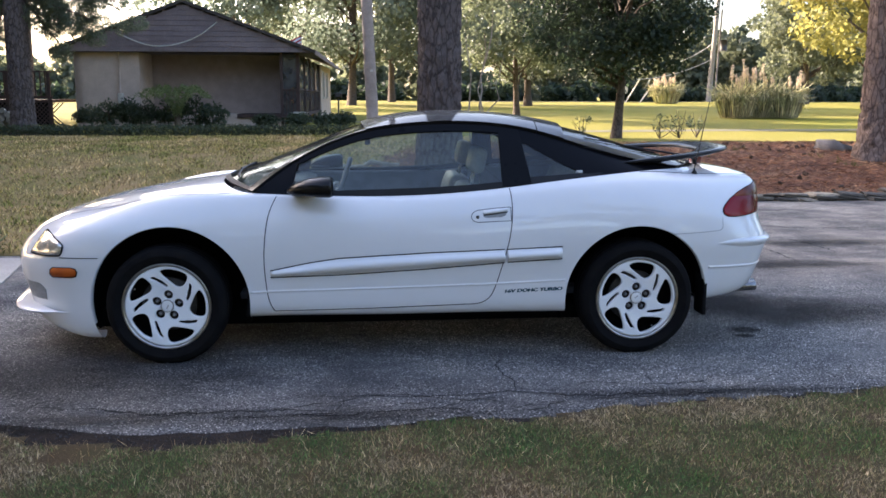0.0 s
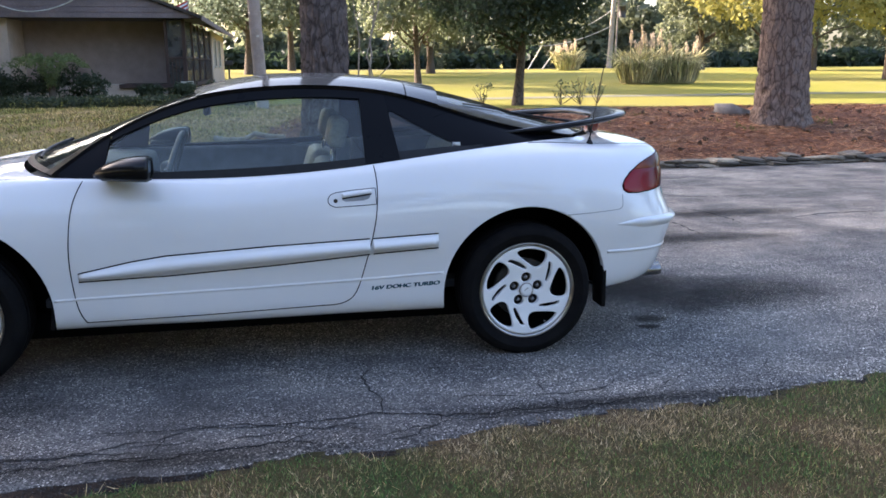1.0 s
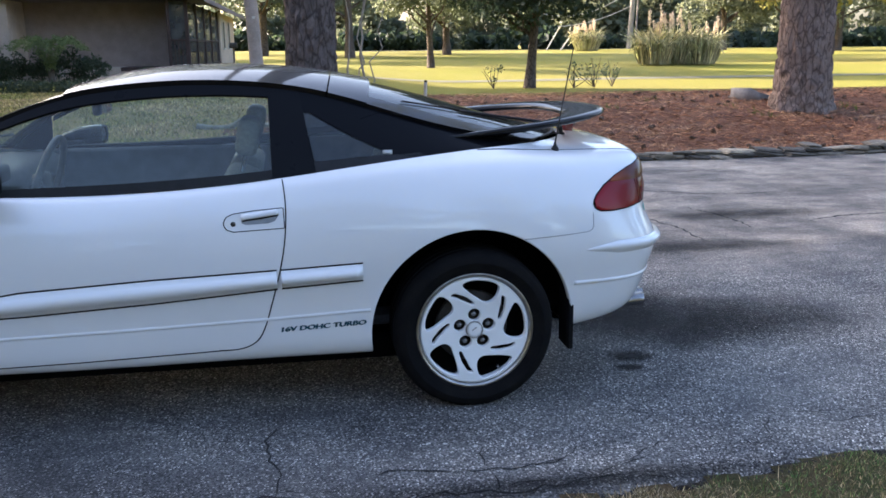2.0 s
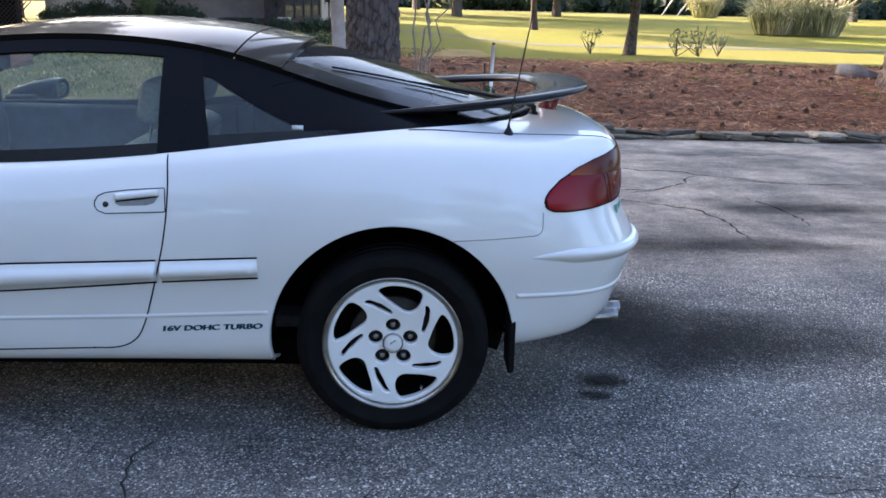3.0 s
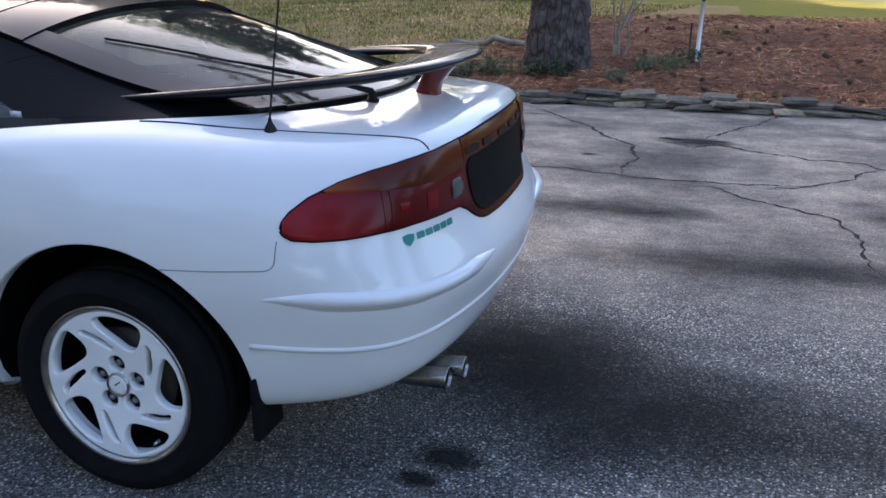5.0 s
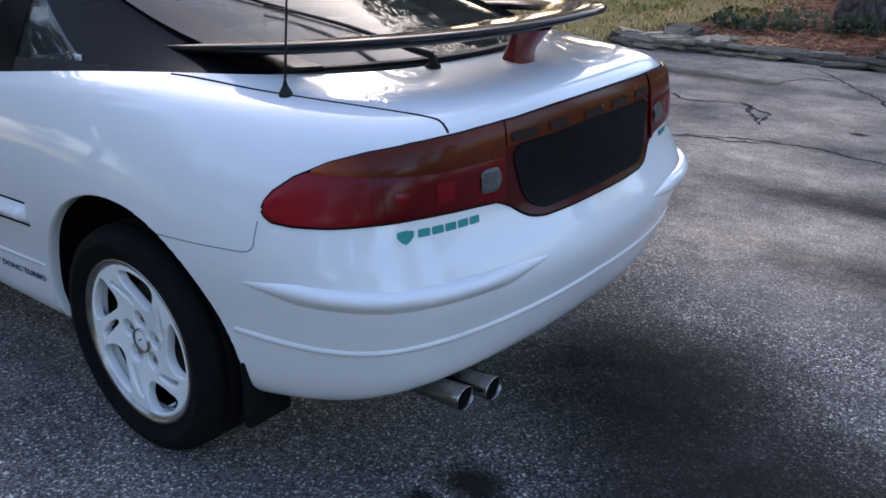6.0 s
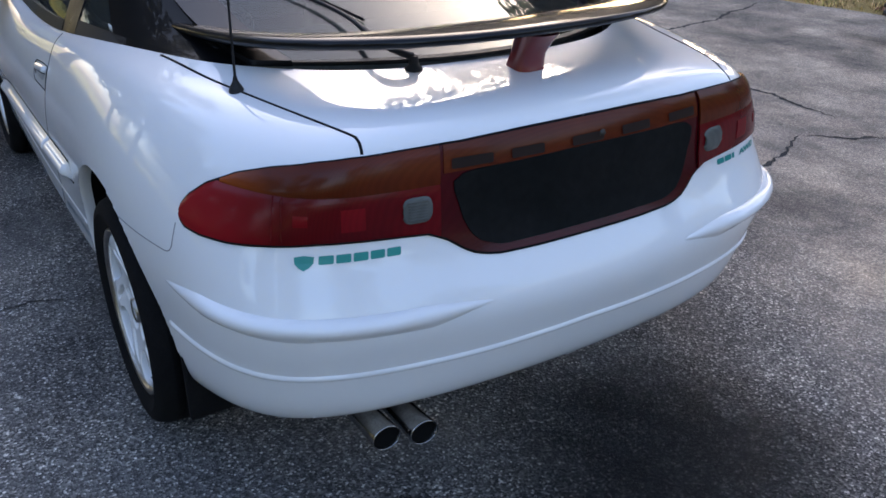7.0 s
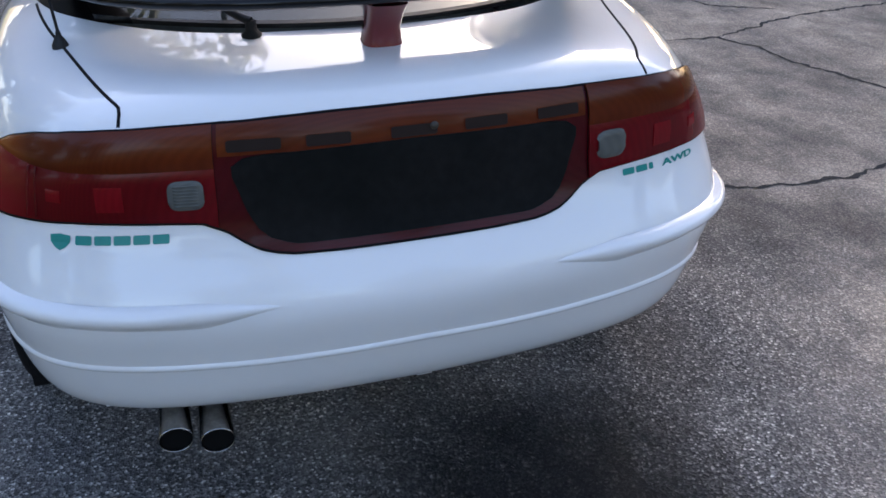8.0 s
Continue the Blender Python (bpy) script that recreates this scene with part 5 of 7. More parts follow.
def asphalt_mat():
    m = material("asphalt", (0.06, 0.06, 0.062), 0.85, spec=0.3)
    nt = m.node_tree
    at = coords(m)
    # coarse stone near the camera's side, a smoother, paler, worn surface beyond
    sep = nt.nodes.new("ShaderNodeSeparateXYZ")
    nt.links.new(at, sep.inputs[0])
    wob = noise_out(m, at, 0.9, 5)
    zone = nt.nodes.new("ShaderNodeMath")
    zone.operation = "MULTIPLY_ADD"
    nt.links.new(wob, zone.inputs[0])
    zone.inputs[1].default_value = 2.0
    nt.links.new(sep.outputs[1], zone.inputs[2])
    zr = nt.nodes.new("ShaderNodeMapRange")
    zr.inputs["From Min"].default_value, zr.inputs["From Max"].default_value = 1.75, 2.6
    nt.links.new(zone.outputs[0], zr.inputs["Value"])
    vor = node(m, "ShaderNodeTexVoronoi", Scale=172.0, Randomness=1.0)
    nt.links.new(at, vor.inputs["Vector"])
    stone = ramp(m, vor.outputs["Color"], (0.22, (0.024, 0.024, 0.025)), (0.52, (0.104, 0.103, 0.103)), (0.78, (0.24, 0.235, 0.23)), (0.95, (0.80, 0.775, 0.735)))
    stone = mix(m, ramp(m, noise_out(m, at, 1.3, 6, 0.6), (0.34, (0.45, 0.45, 0.45)), (0.60, (0.0, 0.0, 0.0))), stone, (0.135, 0.133, 0.132))
    fine = noise_out(m, at, 80, 4, 0.72)
    worn = noise_out(m, at, 1.7, 10, 0.75)
    smooth_ = mix(m, ramp(m, worn, (0.36, (0, 0, 0)), (0.62, (1, 1, 1))), (0.155, 0.147, 0.142), (0.37, 0.34, 0.31))
    smooth_ = mix(m, 0.65, smooth_, ramp(m, fine, (0.3, (0.45, 0.45, 0.45)), (0.68, (1.25, 1.25, 1.25))), "MULTIPLY")
    grit = ramp(m, vor.outputs["Color"], (0.2, (0.6, 0.6, 0.6)), (0.6, (0.95, 0.95, 0.95)), (0.93, (1.9, 1.88, 1.82)))
    smooth_ = mix(m, 0.8, smooth_, grit, "MULTIPLY")
    c = mix(m, zr.outputs[0], stone, smooth_)
    # long worn streaks, brown dust and dark patches
    mp = node(m, "ShaderNodeMapping", Scale=(0.55, 1.5, 1))
    nt.links.new(at, mp.inputs[0])
    streak = noise_out(m, mp.outputs[0], 1.3, 10, 0.72)
    c = mix(m, 0.85, c, ramp(m, streak, (0.34, (0.55, 0.55, 0.56)), (0.5, (1.0, 1.0, 1.0)), (0.68, (1.45, 1.40, 1.33))), "MULTIPLY")
    blot = noise_out(m, at, 1.0, 7, 0.62)
    c = mix(m, 0.8, c, ramp(m, blot, (0.36, (0.42, 0.42, 0.43)), (0.48, (0.90, 0.89, 0.88)), (0.62, (1.35, 1.30, 1.22))), "MULTIPLY")
    # far zone tinted warm, the colour of the light there painted in
    c = mix(m, 1.0, c, mix(m, zr.outputs[0], (1.0, 1.0, 0.99), (1.07, 1.0, 0.92)), "MULTIPLY")
    put(m, "Base Color", c)
    d = bump(m, vor.outputs["Distance"], 0.7, 0.007)
    put(m, "Normal", bump(m, fine, 0.4, 0.006, d))
    return m


asphalt = asphalt_mat()
crack_mat = mottled("crack", (0.012, 0.012, 0.012), (0.02, 0.02, 0.02), 20, 1.0)
concrete = mottled("concrete", (0.56, 0.49, 0.41), (0.45, 0.39, 0.33), 2.0, 0.9, fine=60, bumps=(0.3, 0.004))
mulch_mat = mottled("pine_straw_bed", (0.23, 0.105, 0.06), (0.14, 0.07, 0.045), 2.2, 0.95, fine=40, bumps=(0.9, 0.03), spec=0.15)
needle_mat = blade_mat("pine_needles", [(0.13, 0.055, 0.03), (0.27, 0.115, 0.055), (0.38, 0.17, 0.08), (0.46, 0.26, 0.14)], 1.2)
blades_near = blade_mat("lawn_blades", [(0.068, 0.15, 0.042), (0.11, 0.19, 0.055), (0.17, 0.21, 0.075), (0.27, 0.235, 0.11), (0.38, 0.285, 0.165), (0.52, 0.41, 0.26)], 1.5, tones=(0.38, 0.9, 1.7))
straw_near = blade_mat("dry_thatch", [(0.18, 0.115, 0.055), (0.30, 0.20, 0.10), (0.45, 0.33, 0.17), (0.62, 0.48, 0.28)], 2.0)
blades_far = blade_mat("yard_blades", [(0.19, 0.195, 0.045), (0.34, 0.29, 0.085), (0.47, 0.325, 0.135), (0.62, 0.44, 0.22)], 0.9)
cone_mat = mottled("pine_cone", (0.07, 0.04, 0.025), (0.12, 0.07, 0.04), 40, 0.9)
rock_mat = mottled("field_stone", (0.30, 0.27, 0.22), (0.17, 0.15, 0.13), 3.0, 0.9, fine=30, bumps=(0.5, 0.02))


def stone_mat():
    m = mottled("border_stone", (0.30, 0.26, 0.20), (0.13, 0.115, 0.10), 6.0, 0.9, fine=35, bumps=(0.5, 0.01))
    nt = m.node_tree
    info = nt.nodes.new("ShaderNodeObjectInfo")
    b = nt.nodes["Principled BSDF"]
    old = b.inputs["Base Color"].links[0].from_socket
    tone = ramp(m, info.outputs["Random"], (0.0, (0.32, 0.31, 0.30)), (0.55, (0.75, 0.72, 0.68)), (0.8, (1.3, 1.2, 1.05)), (1.0, (2.3, 2.1, 1.8)))
    put(m, "Base Color", mix(m, 1.0, old, tone, "MULTIPLY"))
    return m


border_stone = stone_mat()


def bark(name, a, b):
    m = material(name, a, 0.95, spec=0.15)
    at = coords(m, (1, 1, 0.35))
    v = node(m, "ShaderNodeTexVoronoi", Scale=11.0)
    v.feature = "DISTANCE_TO_EDGE"
    m.node_tree.links.new(at, v.inputs["Vector"])
    f = noise_out(m, coords(m, (1, 1, 0.5)), 26, 6, 0.7)
    c = mix(m, ramp(m, f, (0.3, (0, 0, 0)), (0.7, (1, 1, 1))), a, b)
    c = mix(m, 0.75, c, ramp(m, v.outputs["Distance"], (0.0, (0.25, 0.22, 0.2)), (0.14, (1, 1, 1))), "MULTIPLY")
    put(m, "Base Color", c)
    put(m, "Normal", bump(m, f, 0.7, 0.02))
    return m


pine_bark = bark("pine_bark", (0.29, 0.215, 0.18), (0.13, 0.10, 0.088))
# darker, greyer pine bark for the trunks in shade
pine_bark_shaded = bark("pine_bark_shaded", (0.17, 0.135, 0.122), (0.075, 0.065, 0.062))
tree_bark = bark("tree_bark", (0.14, 0.11, 0.085), (0.075, 0.06, 0.05))
pale_bark = mottled("pale_bark", (0.38, 0.33, 0.26), (0.24, 0.20, 0.16), 8, 0.8)
pole_wood = mottled("pole_wood", (0.26, 0.22, 0.18), (0.17, 0.145, 0.12), 4, 0.9, fine=60, bumps=(0.4, 0.01))


def sheet_of(name, xs, ys, mat, lift, inside=None):
    verts = [(x, y, terrain(x, y) + lift) for x in xs for y in ys]
    faces = grid_faces(len(xs), len(ys))
    if inside:
        faces = [f for f in faces if inside(sum(verts[a][0] for a in f) / 4, sum(verts[a][1] for a in f) / 4)]
    return mesh_from(name, verts, faces, mat)


xs = sorted(set(list(np.linspace(-400, -30, 20)) + list(np.linspace(-30, 40, 71)) + list(np.linspace(40, 400, 19))))
ys = sorted(set(list(np.linspace(-300, -20, 15)) + list(np.linspace(-20, 60, 161)) + list(np.linspace(60, 700, 41))))
tagged(new("ground", sheet_of("ground", xs, ys, field_mat, -0.06)), "yellow-green mown grass land reaching to the woods", "ground", kind="structure")


def wave(x, k, s=0.0):
    return noise.noise((x * k, s, 0.37))


def near_edge(x):
    """Where the asphalt ends against the near grass."""
    return float(np.interp(x, (-12, -1.8, -1.2, -0.3, 0.6, 1.2, 2.3, 2.9, 3.6, 12), (-1.60, -1.66, -1.83, -1.79, -1.70, -1.61, -1.50, -1.36, -1.25, -0.9))) + 0.05 * wave(x, 2.3) + 0.03 * wave(x, 9) + 0.03 * wave(x, 24, 5)


def far_edge(x):
    return float(np.interp(x, (-12, -3.0, -2.2, -1.0, 1, 4, 8, 20), (5.2, 5.45, 5.6, 5.80, 5.93, 5.93, 5.98, 6.2))) + 0.04 * wave(x, 1.7, 4)


def bare(x):
    """The width of the bare strip between asphalt and grass."""
    return float(np.interp(x, (-3, -2.0, -1.2, -0.5, 0.0, 0.6, 1.3, 2.2, 6), (0.14, 0.17, 0.18, 0.12, 0.06, 0.03, 0.01, 0.02, 0.02))) + 0.05 * wave(x, 5, 9) + 0.05 * wave(x, 17, 2)


# yard on the left bank, near grass, straw bed
yard = sheet_of("yard", np.linspace(-26, 3.0, 117), np.linspace(2.4, 26, 119), yard_mat, 0.0,
                lambda x, y: y > (2.55 if x < -3.0 else far_edge(x) - 0.02) and y < 17.4 + 0.6 * wave(x, 0.6) and x < 0.6 + 0.28 * (y - 6) + 0.5 * wave(y, 0.8) and not (x > -0.9 + 0.1 * (y - 6) and y < 8.3))
tagged(new("yard", yard), "shaded lawn bank, dry and brownish green", "lawn", kind="structure")
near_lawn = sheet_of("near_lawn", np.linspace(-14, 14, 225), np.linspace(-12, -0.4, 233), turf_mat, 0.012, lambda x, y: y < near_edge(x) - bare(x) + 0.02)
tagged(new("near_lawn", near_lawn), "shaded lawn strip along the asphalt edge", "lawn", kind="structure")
soil = sheet_of("edge_soil", np.linspace(-14, 14, 561), np.linspace(-2.6, -0.6, 101), soil_mat, 0.006, lambda x, y: near_edge(x) - bare(x) - 0.06 < y < near_edge(x) + 0.02)
tagged(new("edge_soil", soil), "dark crumbly strip of soil along the broken asphalt edge", "soil", kind="structure")
bed = sheet_of("straw_bed", np.linspace(-1.2, 30, 150), np.linspace(5.7, 15, 60), mulch_mat, 0.012,
               lambda x, y: y > far_edge(x) + 0.02 and y < 12.8 + 0.5 * wave(x, 0.5, 2) and x > -1.1 + 0.30 * (y - 5.9) + 0.35 * wave(y, 1.1, 7))
tagged(new("straw_bed", bed), "bed of rust-brown pine straw on the bank", "mulch bed", kind="structure")

# the driveway, a slab with a broken near edge
bm = bmesh.new()
cols_ = []
for x in np.linspace(-14, 26, 401):
    y0, y1 = near_edge(x), far_edge(x)
    if x < -3.0:
        y1 = min(y1, 2.45)
    row = [bm.verts.new((x, y0 - 0.02, -0.05))] + [bm.verts.new((x, lerp(y0, y1, f), 0.0 if 0.003 < f else -0.012)) for f in (0, 0.008, 0.05, 0.25, 0.5, 0.75, 1.0)]
    cols_.append(row)
for r0, r1 in zip(cols_, cols_[1:]):
    for k in range(len(r0) - 1):
        bm.faces.new((r0[k], r1[k], r1[k + 1], r0[k + 1]))
me = bpy.data.meshes.new("driveway")
bm.to_mesh(me)
bm.free()
me.materials.append(asphalt)
tagged(new("driveway", me), "worn grey asphalt driveway with cracks and stains", "driveway", kind="structure")
walk_slab = new("concrete_walk", mesh_from("concrete_walk", [(-9, 1.22, 0.014), (-2.93, 1.25, 0.014), (-3.12, 2.28, 0.014), (-9, 2.35, 0.014), (-9, 1.22, -0.03), (-2.93, 1.25, -0.03), (-3.12, 2.28, -0.03), (-9, 2.35, -0.03)],
                [(0, 1, 2, 3), (1, 0, 4, 5), (2, 1, 5, 6), (3, 2, 6, 7)], concrete, False))
tagged(walk_slab, "pale concrete walk beside the driveway", "walk", kind="structure")


def crack(points, width, seed, depth=0.0):
    """A ragged crack: a dark sliver with crumbled sides, lying in the asphalt."""
    rnd = random.Random(seed)
    p = dense(points, 0.035)
    bm = bmesh.new()
    rows = []
    off = 0
    for i, q in enumerate(p):
        a, b = p[max(i - 1, 0)], p[min(i + 1, len(p) - 1)]
        d = np.array((b[0] - a[0], b[1] - a[1]))
        n = np.array((-d[1], d[0])) / max(np.linalg.norm(d), 1e-6)
        off = 0.75 * off + rnd.uniform(-0.018, 0.018)
        w = width * rnd.uniform(0.25, 1.15) * min(1, 0.2 + 6 * min(i, len(p) - 1 - i) / len(p))
        c = q + n * off
        rows.append([bm.verts.new((*(c + n * w / 2), 0.0025)), bm.verts.new((*(c - n * w / 2), 0.0025))])
    for r0, r1 in zip(rows, rows[1:]):
        bm.faces.new((r0[0], r0[1], r1[1], r1[0]))
    bmesh.ops.recalc_face_normals(bm, faces=bm.faces[:])
    ob = part("asphalt_crack", bm, crack_mat, None, smooth=False)
    return tagged(ob, "dark ragged crack in the asphalt", "crack", "cracks in the driveway", "structure")


CRACKS = [
    ([(1.0, 3.10), (1.43, 3.22), (1.8, 3.28), (2.16, 3.16), (2.5, 3.1), (2.85, 3.15), (3.4, 3.25)], 0.022),
    ([(2.16, 3.16), (2.14, 3.42), (2.19, 3.7), (2.15, 4.16), (1.91, 4.43), (1.76, 4.8), (1.37, 5.23), (1.0, 5.7)], 0.026),
    ([(0.97, 4.12), (1.25, 3.9), (1.30, 3.6)], 0.025), ([(0.88, 4.84), (1.08, 5.29), (1.37, 5.3)], 0.016),
    ([(2.61, 4.56), (2.77, 4.82), (3.07, 5.34), (3.28, 5.92)], 0.022), ([(2.30, 4.52), (2.6, 4.47), (2.85, 4.53)], 0.06),
    ([(2.30, 4.38), (2.44, 4.35), (2.59, 4.23), (2.75, 4.38), (2.99, 4.2), (3.25, 4.14), (3.39, 4.05), (3.76, 4.0), (3.82, 3.89), (4.07, 3.76), (4.4, 3.56), (5.4, 3.5)], 0.022), ([(3.81, 3.86), (3.55, 3.44), (3.3, 3.22), (3.04, 3.08)], 0.018),
    ([(2.57, 3.07), (2.8, 3.02), (2.93, 2.85), (3.13, 2.69), (3.42, 2.51), (3.49, 2.13), (3.47, 1.59)], 0.017), ([(3.91, 2.96), (4.0, 2.66), (4.06, 2.29), (4.01, 2.08)], 0.016), ([(-2.12, 3.26), (-1.89, 3.31), (-1.76, 3.53), (-1.67, 3.71)], 0.024),
    ([(0.72, 2.7), (0.82, 2.81), (1.02, 3.11), (1.3, 3.1), (1.52, 3.19)], 0.024), ([(0.92, 4.18), (1.05, 4.11), (1.29, 3.64)], 0.028),
    ([(-1.2, 2.45), (-1.15, 2.86), (-0.87, 2.98), (-0.43, 3.03), (0.1, 3.2), (0.6, 3.1)], 0.024), ([(-1.15, 2.86), (-1.46, 3.66), (-1.6, 4.57), (-1.9, 5.4)], 0.03),
    ([(0.80, 1.5), (0.86, 1.65), (0.9, 1.88), (0.89, 2.16), (0.82, 2.41), (0.7, 2.7)], 0.02), ([(0.3, 4.3), (0.6, 4.0), (0.97, 4.12)], 0.018),
    ([(-1.9, -1.45), (-1.48, -1.53), (-1.09, -1.60), (-0.6, -1.58), (-0.22, -1.47), (0.18, -1.46), (0.48, -1.44), (0.71, -1.50), (1.21, -1.53), (1.8, -1.45)], 0.018),
    ([(0.48, -1.44), (0.50, -1.25), (0.46, -1.05), (0.47, -0.9)], 0.012), ([(-0.6, -1.42), (-0.2, -1.40), (0.2, -1.52), (0.5, -1.56)], 0.013),
    ([(-0.9, -1.70), (-0.4, -1.66), (0.0, -1.62), (0.3, -1.66)], 0.016), ([(1.2, -1.56), (1.5, -1.50), (1.8, -1.52)], 0.008),
    ([(4.5, 2.2), (5.2, 2.4), (6.1, 2.35), (7.5, 2.6)], 0.02), ([(3.6, 5.0), (4.4, 4.9), (5.4, 5.1)], 0.016),
]
for k, (pts, w) in enumerate(CRACKS):
    crack(pts, w * 1.25 + 0.004 if pts[0][1] > 0 else w * 0.8, k)


# fine webbed cracks along the crumbling edge
web = random.Random(12)
for k in range(30):
    x = web.uniform(-2.3, 2.7)
    y = near_edge(x) + web.uniform(0.05, 0.34)
    way = web.choice((0.0, 0.0, 0.35, -0.35, 1.2, -1.1)) + web.uniform(-0.25, 0.25)
    pts, step_ = [(x, y)], web.uniform(0.05, 0.10)
    for q in range(web.randint(3, 7)):
        way += web.uniform(-0.5, 0.5)
        x, y = x + step_ * math.cos(way), y + 0.6 * step_ * math.sin(way)
        if y > near_edge(x) + 0.02:
            pts.append((x, y))
    if len(pts) > 2:
        crack(pts, web.uniform(0.005, 0.010), 100 + k)


def stain_shade_mat(strength):
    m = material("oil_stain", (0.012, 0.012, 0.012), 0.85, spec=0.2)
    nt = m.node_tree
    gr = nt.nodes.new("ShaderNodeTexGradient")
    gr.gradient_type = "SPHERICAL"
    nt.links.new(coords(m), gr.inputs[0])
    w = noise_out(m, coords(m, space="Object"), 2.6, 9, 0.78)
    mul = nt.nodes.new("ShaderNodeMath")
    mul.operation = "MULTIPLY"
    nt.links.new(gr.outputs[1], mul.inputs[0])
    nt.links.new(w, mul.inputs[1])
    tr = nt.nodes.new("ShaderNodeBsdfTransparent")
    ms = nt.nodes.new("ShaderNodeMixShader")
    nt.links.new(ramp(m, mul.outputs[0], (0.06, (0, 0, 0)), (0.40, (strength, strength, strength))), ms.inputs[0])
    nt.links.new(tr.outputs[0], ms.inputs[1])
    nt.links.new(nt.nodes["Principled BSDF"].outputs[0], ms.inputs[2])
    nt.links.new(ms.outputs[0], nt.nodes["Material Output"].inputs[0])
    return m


soft_stain_shade, oil_strong = stain_shade_mat(0.55), stain_shade_mat(0.95)
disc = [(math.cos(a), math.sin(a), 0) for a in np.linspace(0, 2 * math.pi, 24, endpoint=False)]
stain_shade_shapes = [mesh_from("oil_stain", disc, [tuple(range(24))], m_, False) for m_ in (soft_stain_shade, oil_strong)]
# soft patches: stains, plus painted shade behind the tail and along the edge
STAINS_AND_SHADE = ((2.35, 0.05, 0.80, 0.60, 0), (2.75, 0.0, 0.9, 0.5, 0), (2.10, 0.20, 0.50, 0.42, 0), (4.2, 2.6, 1.1, 0.30, 0), (2.2, 2.35, 0.9, 0.22, 0), (0.2, 4.9, 1.3, 0.25, 0), (2.20, 0.45, 0.55, 0.40, 0), (3.1, 1.55, 1.5, 0.28, 0), (-1.9, -1.05, 1.5, 0.7, 0), (-1.3, -1.66, 0.95, 0.16, 0), (-0.25, -1.70, 0.85, 0.13, 0), (1.5, -1.50, 1.1, 0.10, 0),
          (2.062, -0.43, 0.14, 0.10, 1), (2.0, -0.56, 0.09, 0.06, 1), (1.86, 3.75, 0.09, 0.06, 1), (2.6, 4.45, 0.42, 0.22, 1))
for x, y, rx, ry, k in STAINS_AND_SHADE:
    st = tagged(new("oil_stain", stain_shade_shapes[k]), "dark oily stain and painted shade on the asphalt", "stain", "stains on the driveway", "structure")
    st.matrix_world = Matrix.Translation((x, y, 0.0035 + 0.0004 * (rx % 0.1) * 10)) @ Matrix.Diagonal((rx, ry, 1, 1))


# ---- blades, needles and other stuff that nobody could count ----
def quads(name, centre, along, across, mat, label, category):
    """Many small flat leaves: each one a pointed quad from its centre, along and across."""
    c, a, b = (np.asarray(v, float) for v in (centre, along, across))
    n = len(c)
    v = np.stack([c - a * 0.5, c + b * 0.5 - a * 0.05, c + a * 0.5, c - b * 0.5 - a * 0.05], 1).reshape(-1, 3)
    me = bpy.data.meshes.new(name)
    me.vertices.add(4 * n)
    me.vertices.foreach_set("co", v.ravel())
    me.loops.add(4 * n)
    me.loops.foreach_set("vertex_index", np.arange(4 * n, dtype=np.int32))
    me.polygons.add(n)
    me.polygons.foreach_set("loop_start", np.arange(0, 4 * n, 4, dtype=np.int32))
    me.update(calc_edges=True)
    me.materials.append(mat)
    return me


def unit(v):
    return v / np.maximum(np.linalg.norm(v, axis=-1, keepdims=True), 1e-9)


rng = np.random.default_rng(5)
terrain_v = np.vectorize(terrain)


def blades(name, n, x0, x1, y0, y1, inside, tall, wide, lean, mat, label, lift=0.0, tuft=0.0):
    x, y = rng.uniform(x0, x1, n), rng.uniform(y0, y1, n)
    if tuft:
        k = rng.integers(0, max(1, n // 14), n)
        cx, cy = rng.uniform(x0, x1, n // 14 + 1), rng.uniform(y0, y1, n // 14 + 1)
        x, y = cx[k] + rng.normal(0, tuft, n), cy[k] + rng.normal(0, tuft, n)
    ok = np.array([inside(a, b) for a, b in zip(x, y)])
    x, y = x[ok], y[ok]
    n = len(x)
    z = terrain_v(x, y) + lift
    a = np.stack([rng.normal(0, lean, n), rng.normal(0, lean, n), np.ones(n)], 1)
    h = rng.uniform(tall[0], tall[1], n)[:, None]
    a = unit(a) * h
    th = rng.uniform(0, 2 * np.pi, n)
    b = np.stack([np.cos(th), np.sin(th), np.zeros(n)], 1) * (wide * rng.uniform(0.6, 1.3, n))[:, None]
    c = np.stack([x, y, z], 1) + a * 0.46
    return tagged(new(name, quads(name, c, a, b, mat, "", "")), label, "grass", kind="stuff")


blades("grass_blades", 560000, -2.7, 3.5, -3.1, -1.05, lambda x, y: y < near_edge(x) - bare(x) + 0.03 * wave(x, 14, 3) and wave(x, 2.2, y * 2.2) > -0.62, (0.012, 0.040), 0.0033, 1.0, blades_near, "short green and straw-coloured lawn blades at the asphalt edge", tuft=0.030)
blades("dry_thatch", 55000, -2.7, 3.5, -3.1, -1.05, lambda x, y: y < near_edge(x) - 0.75 * bare(x), (0.02, 0.075), 0.0020, 2.6, straw_near, "dry bent grass stalks lying over the lawn", tuft=0.05)
n = 4200
x = rng.uniform(-3.2, 4.5, n)
y = np.array([near_edge(a) - rng.uniform(-0.06, 1.15) * bare(a) for a in x])
sz = rng.uniform(0.003, 0.009, n) * rng.uniform(0.5, 1.2, n)
cv = np.array([(1, 0, 0), (-0.5, 0.8, 0), (-0.6, -0.7, 0), (0.1, 0.1, 0.9)])
spin = rng.uniform(0, 2 * np.pi, n)
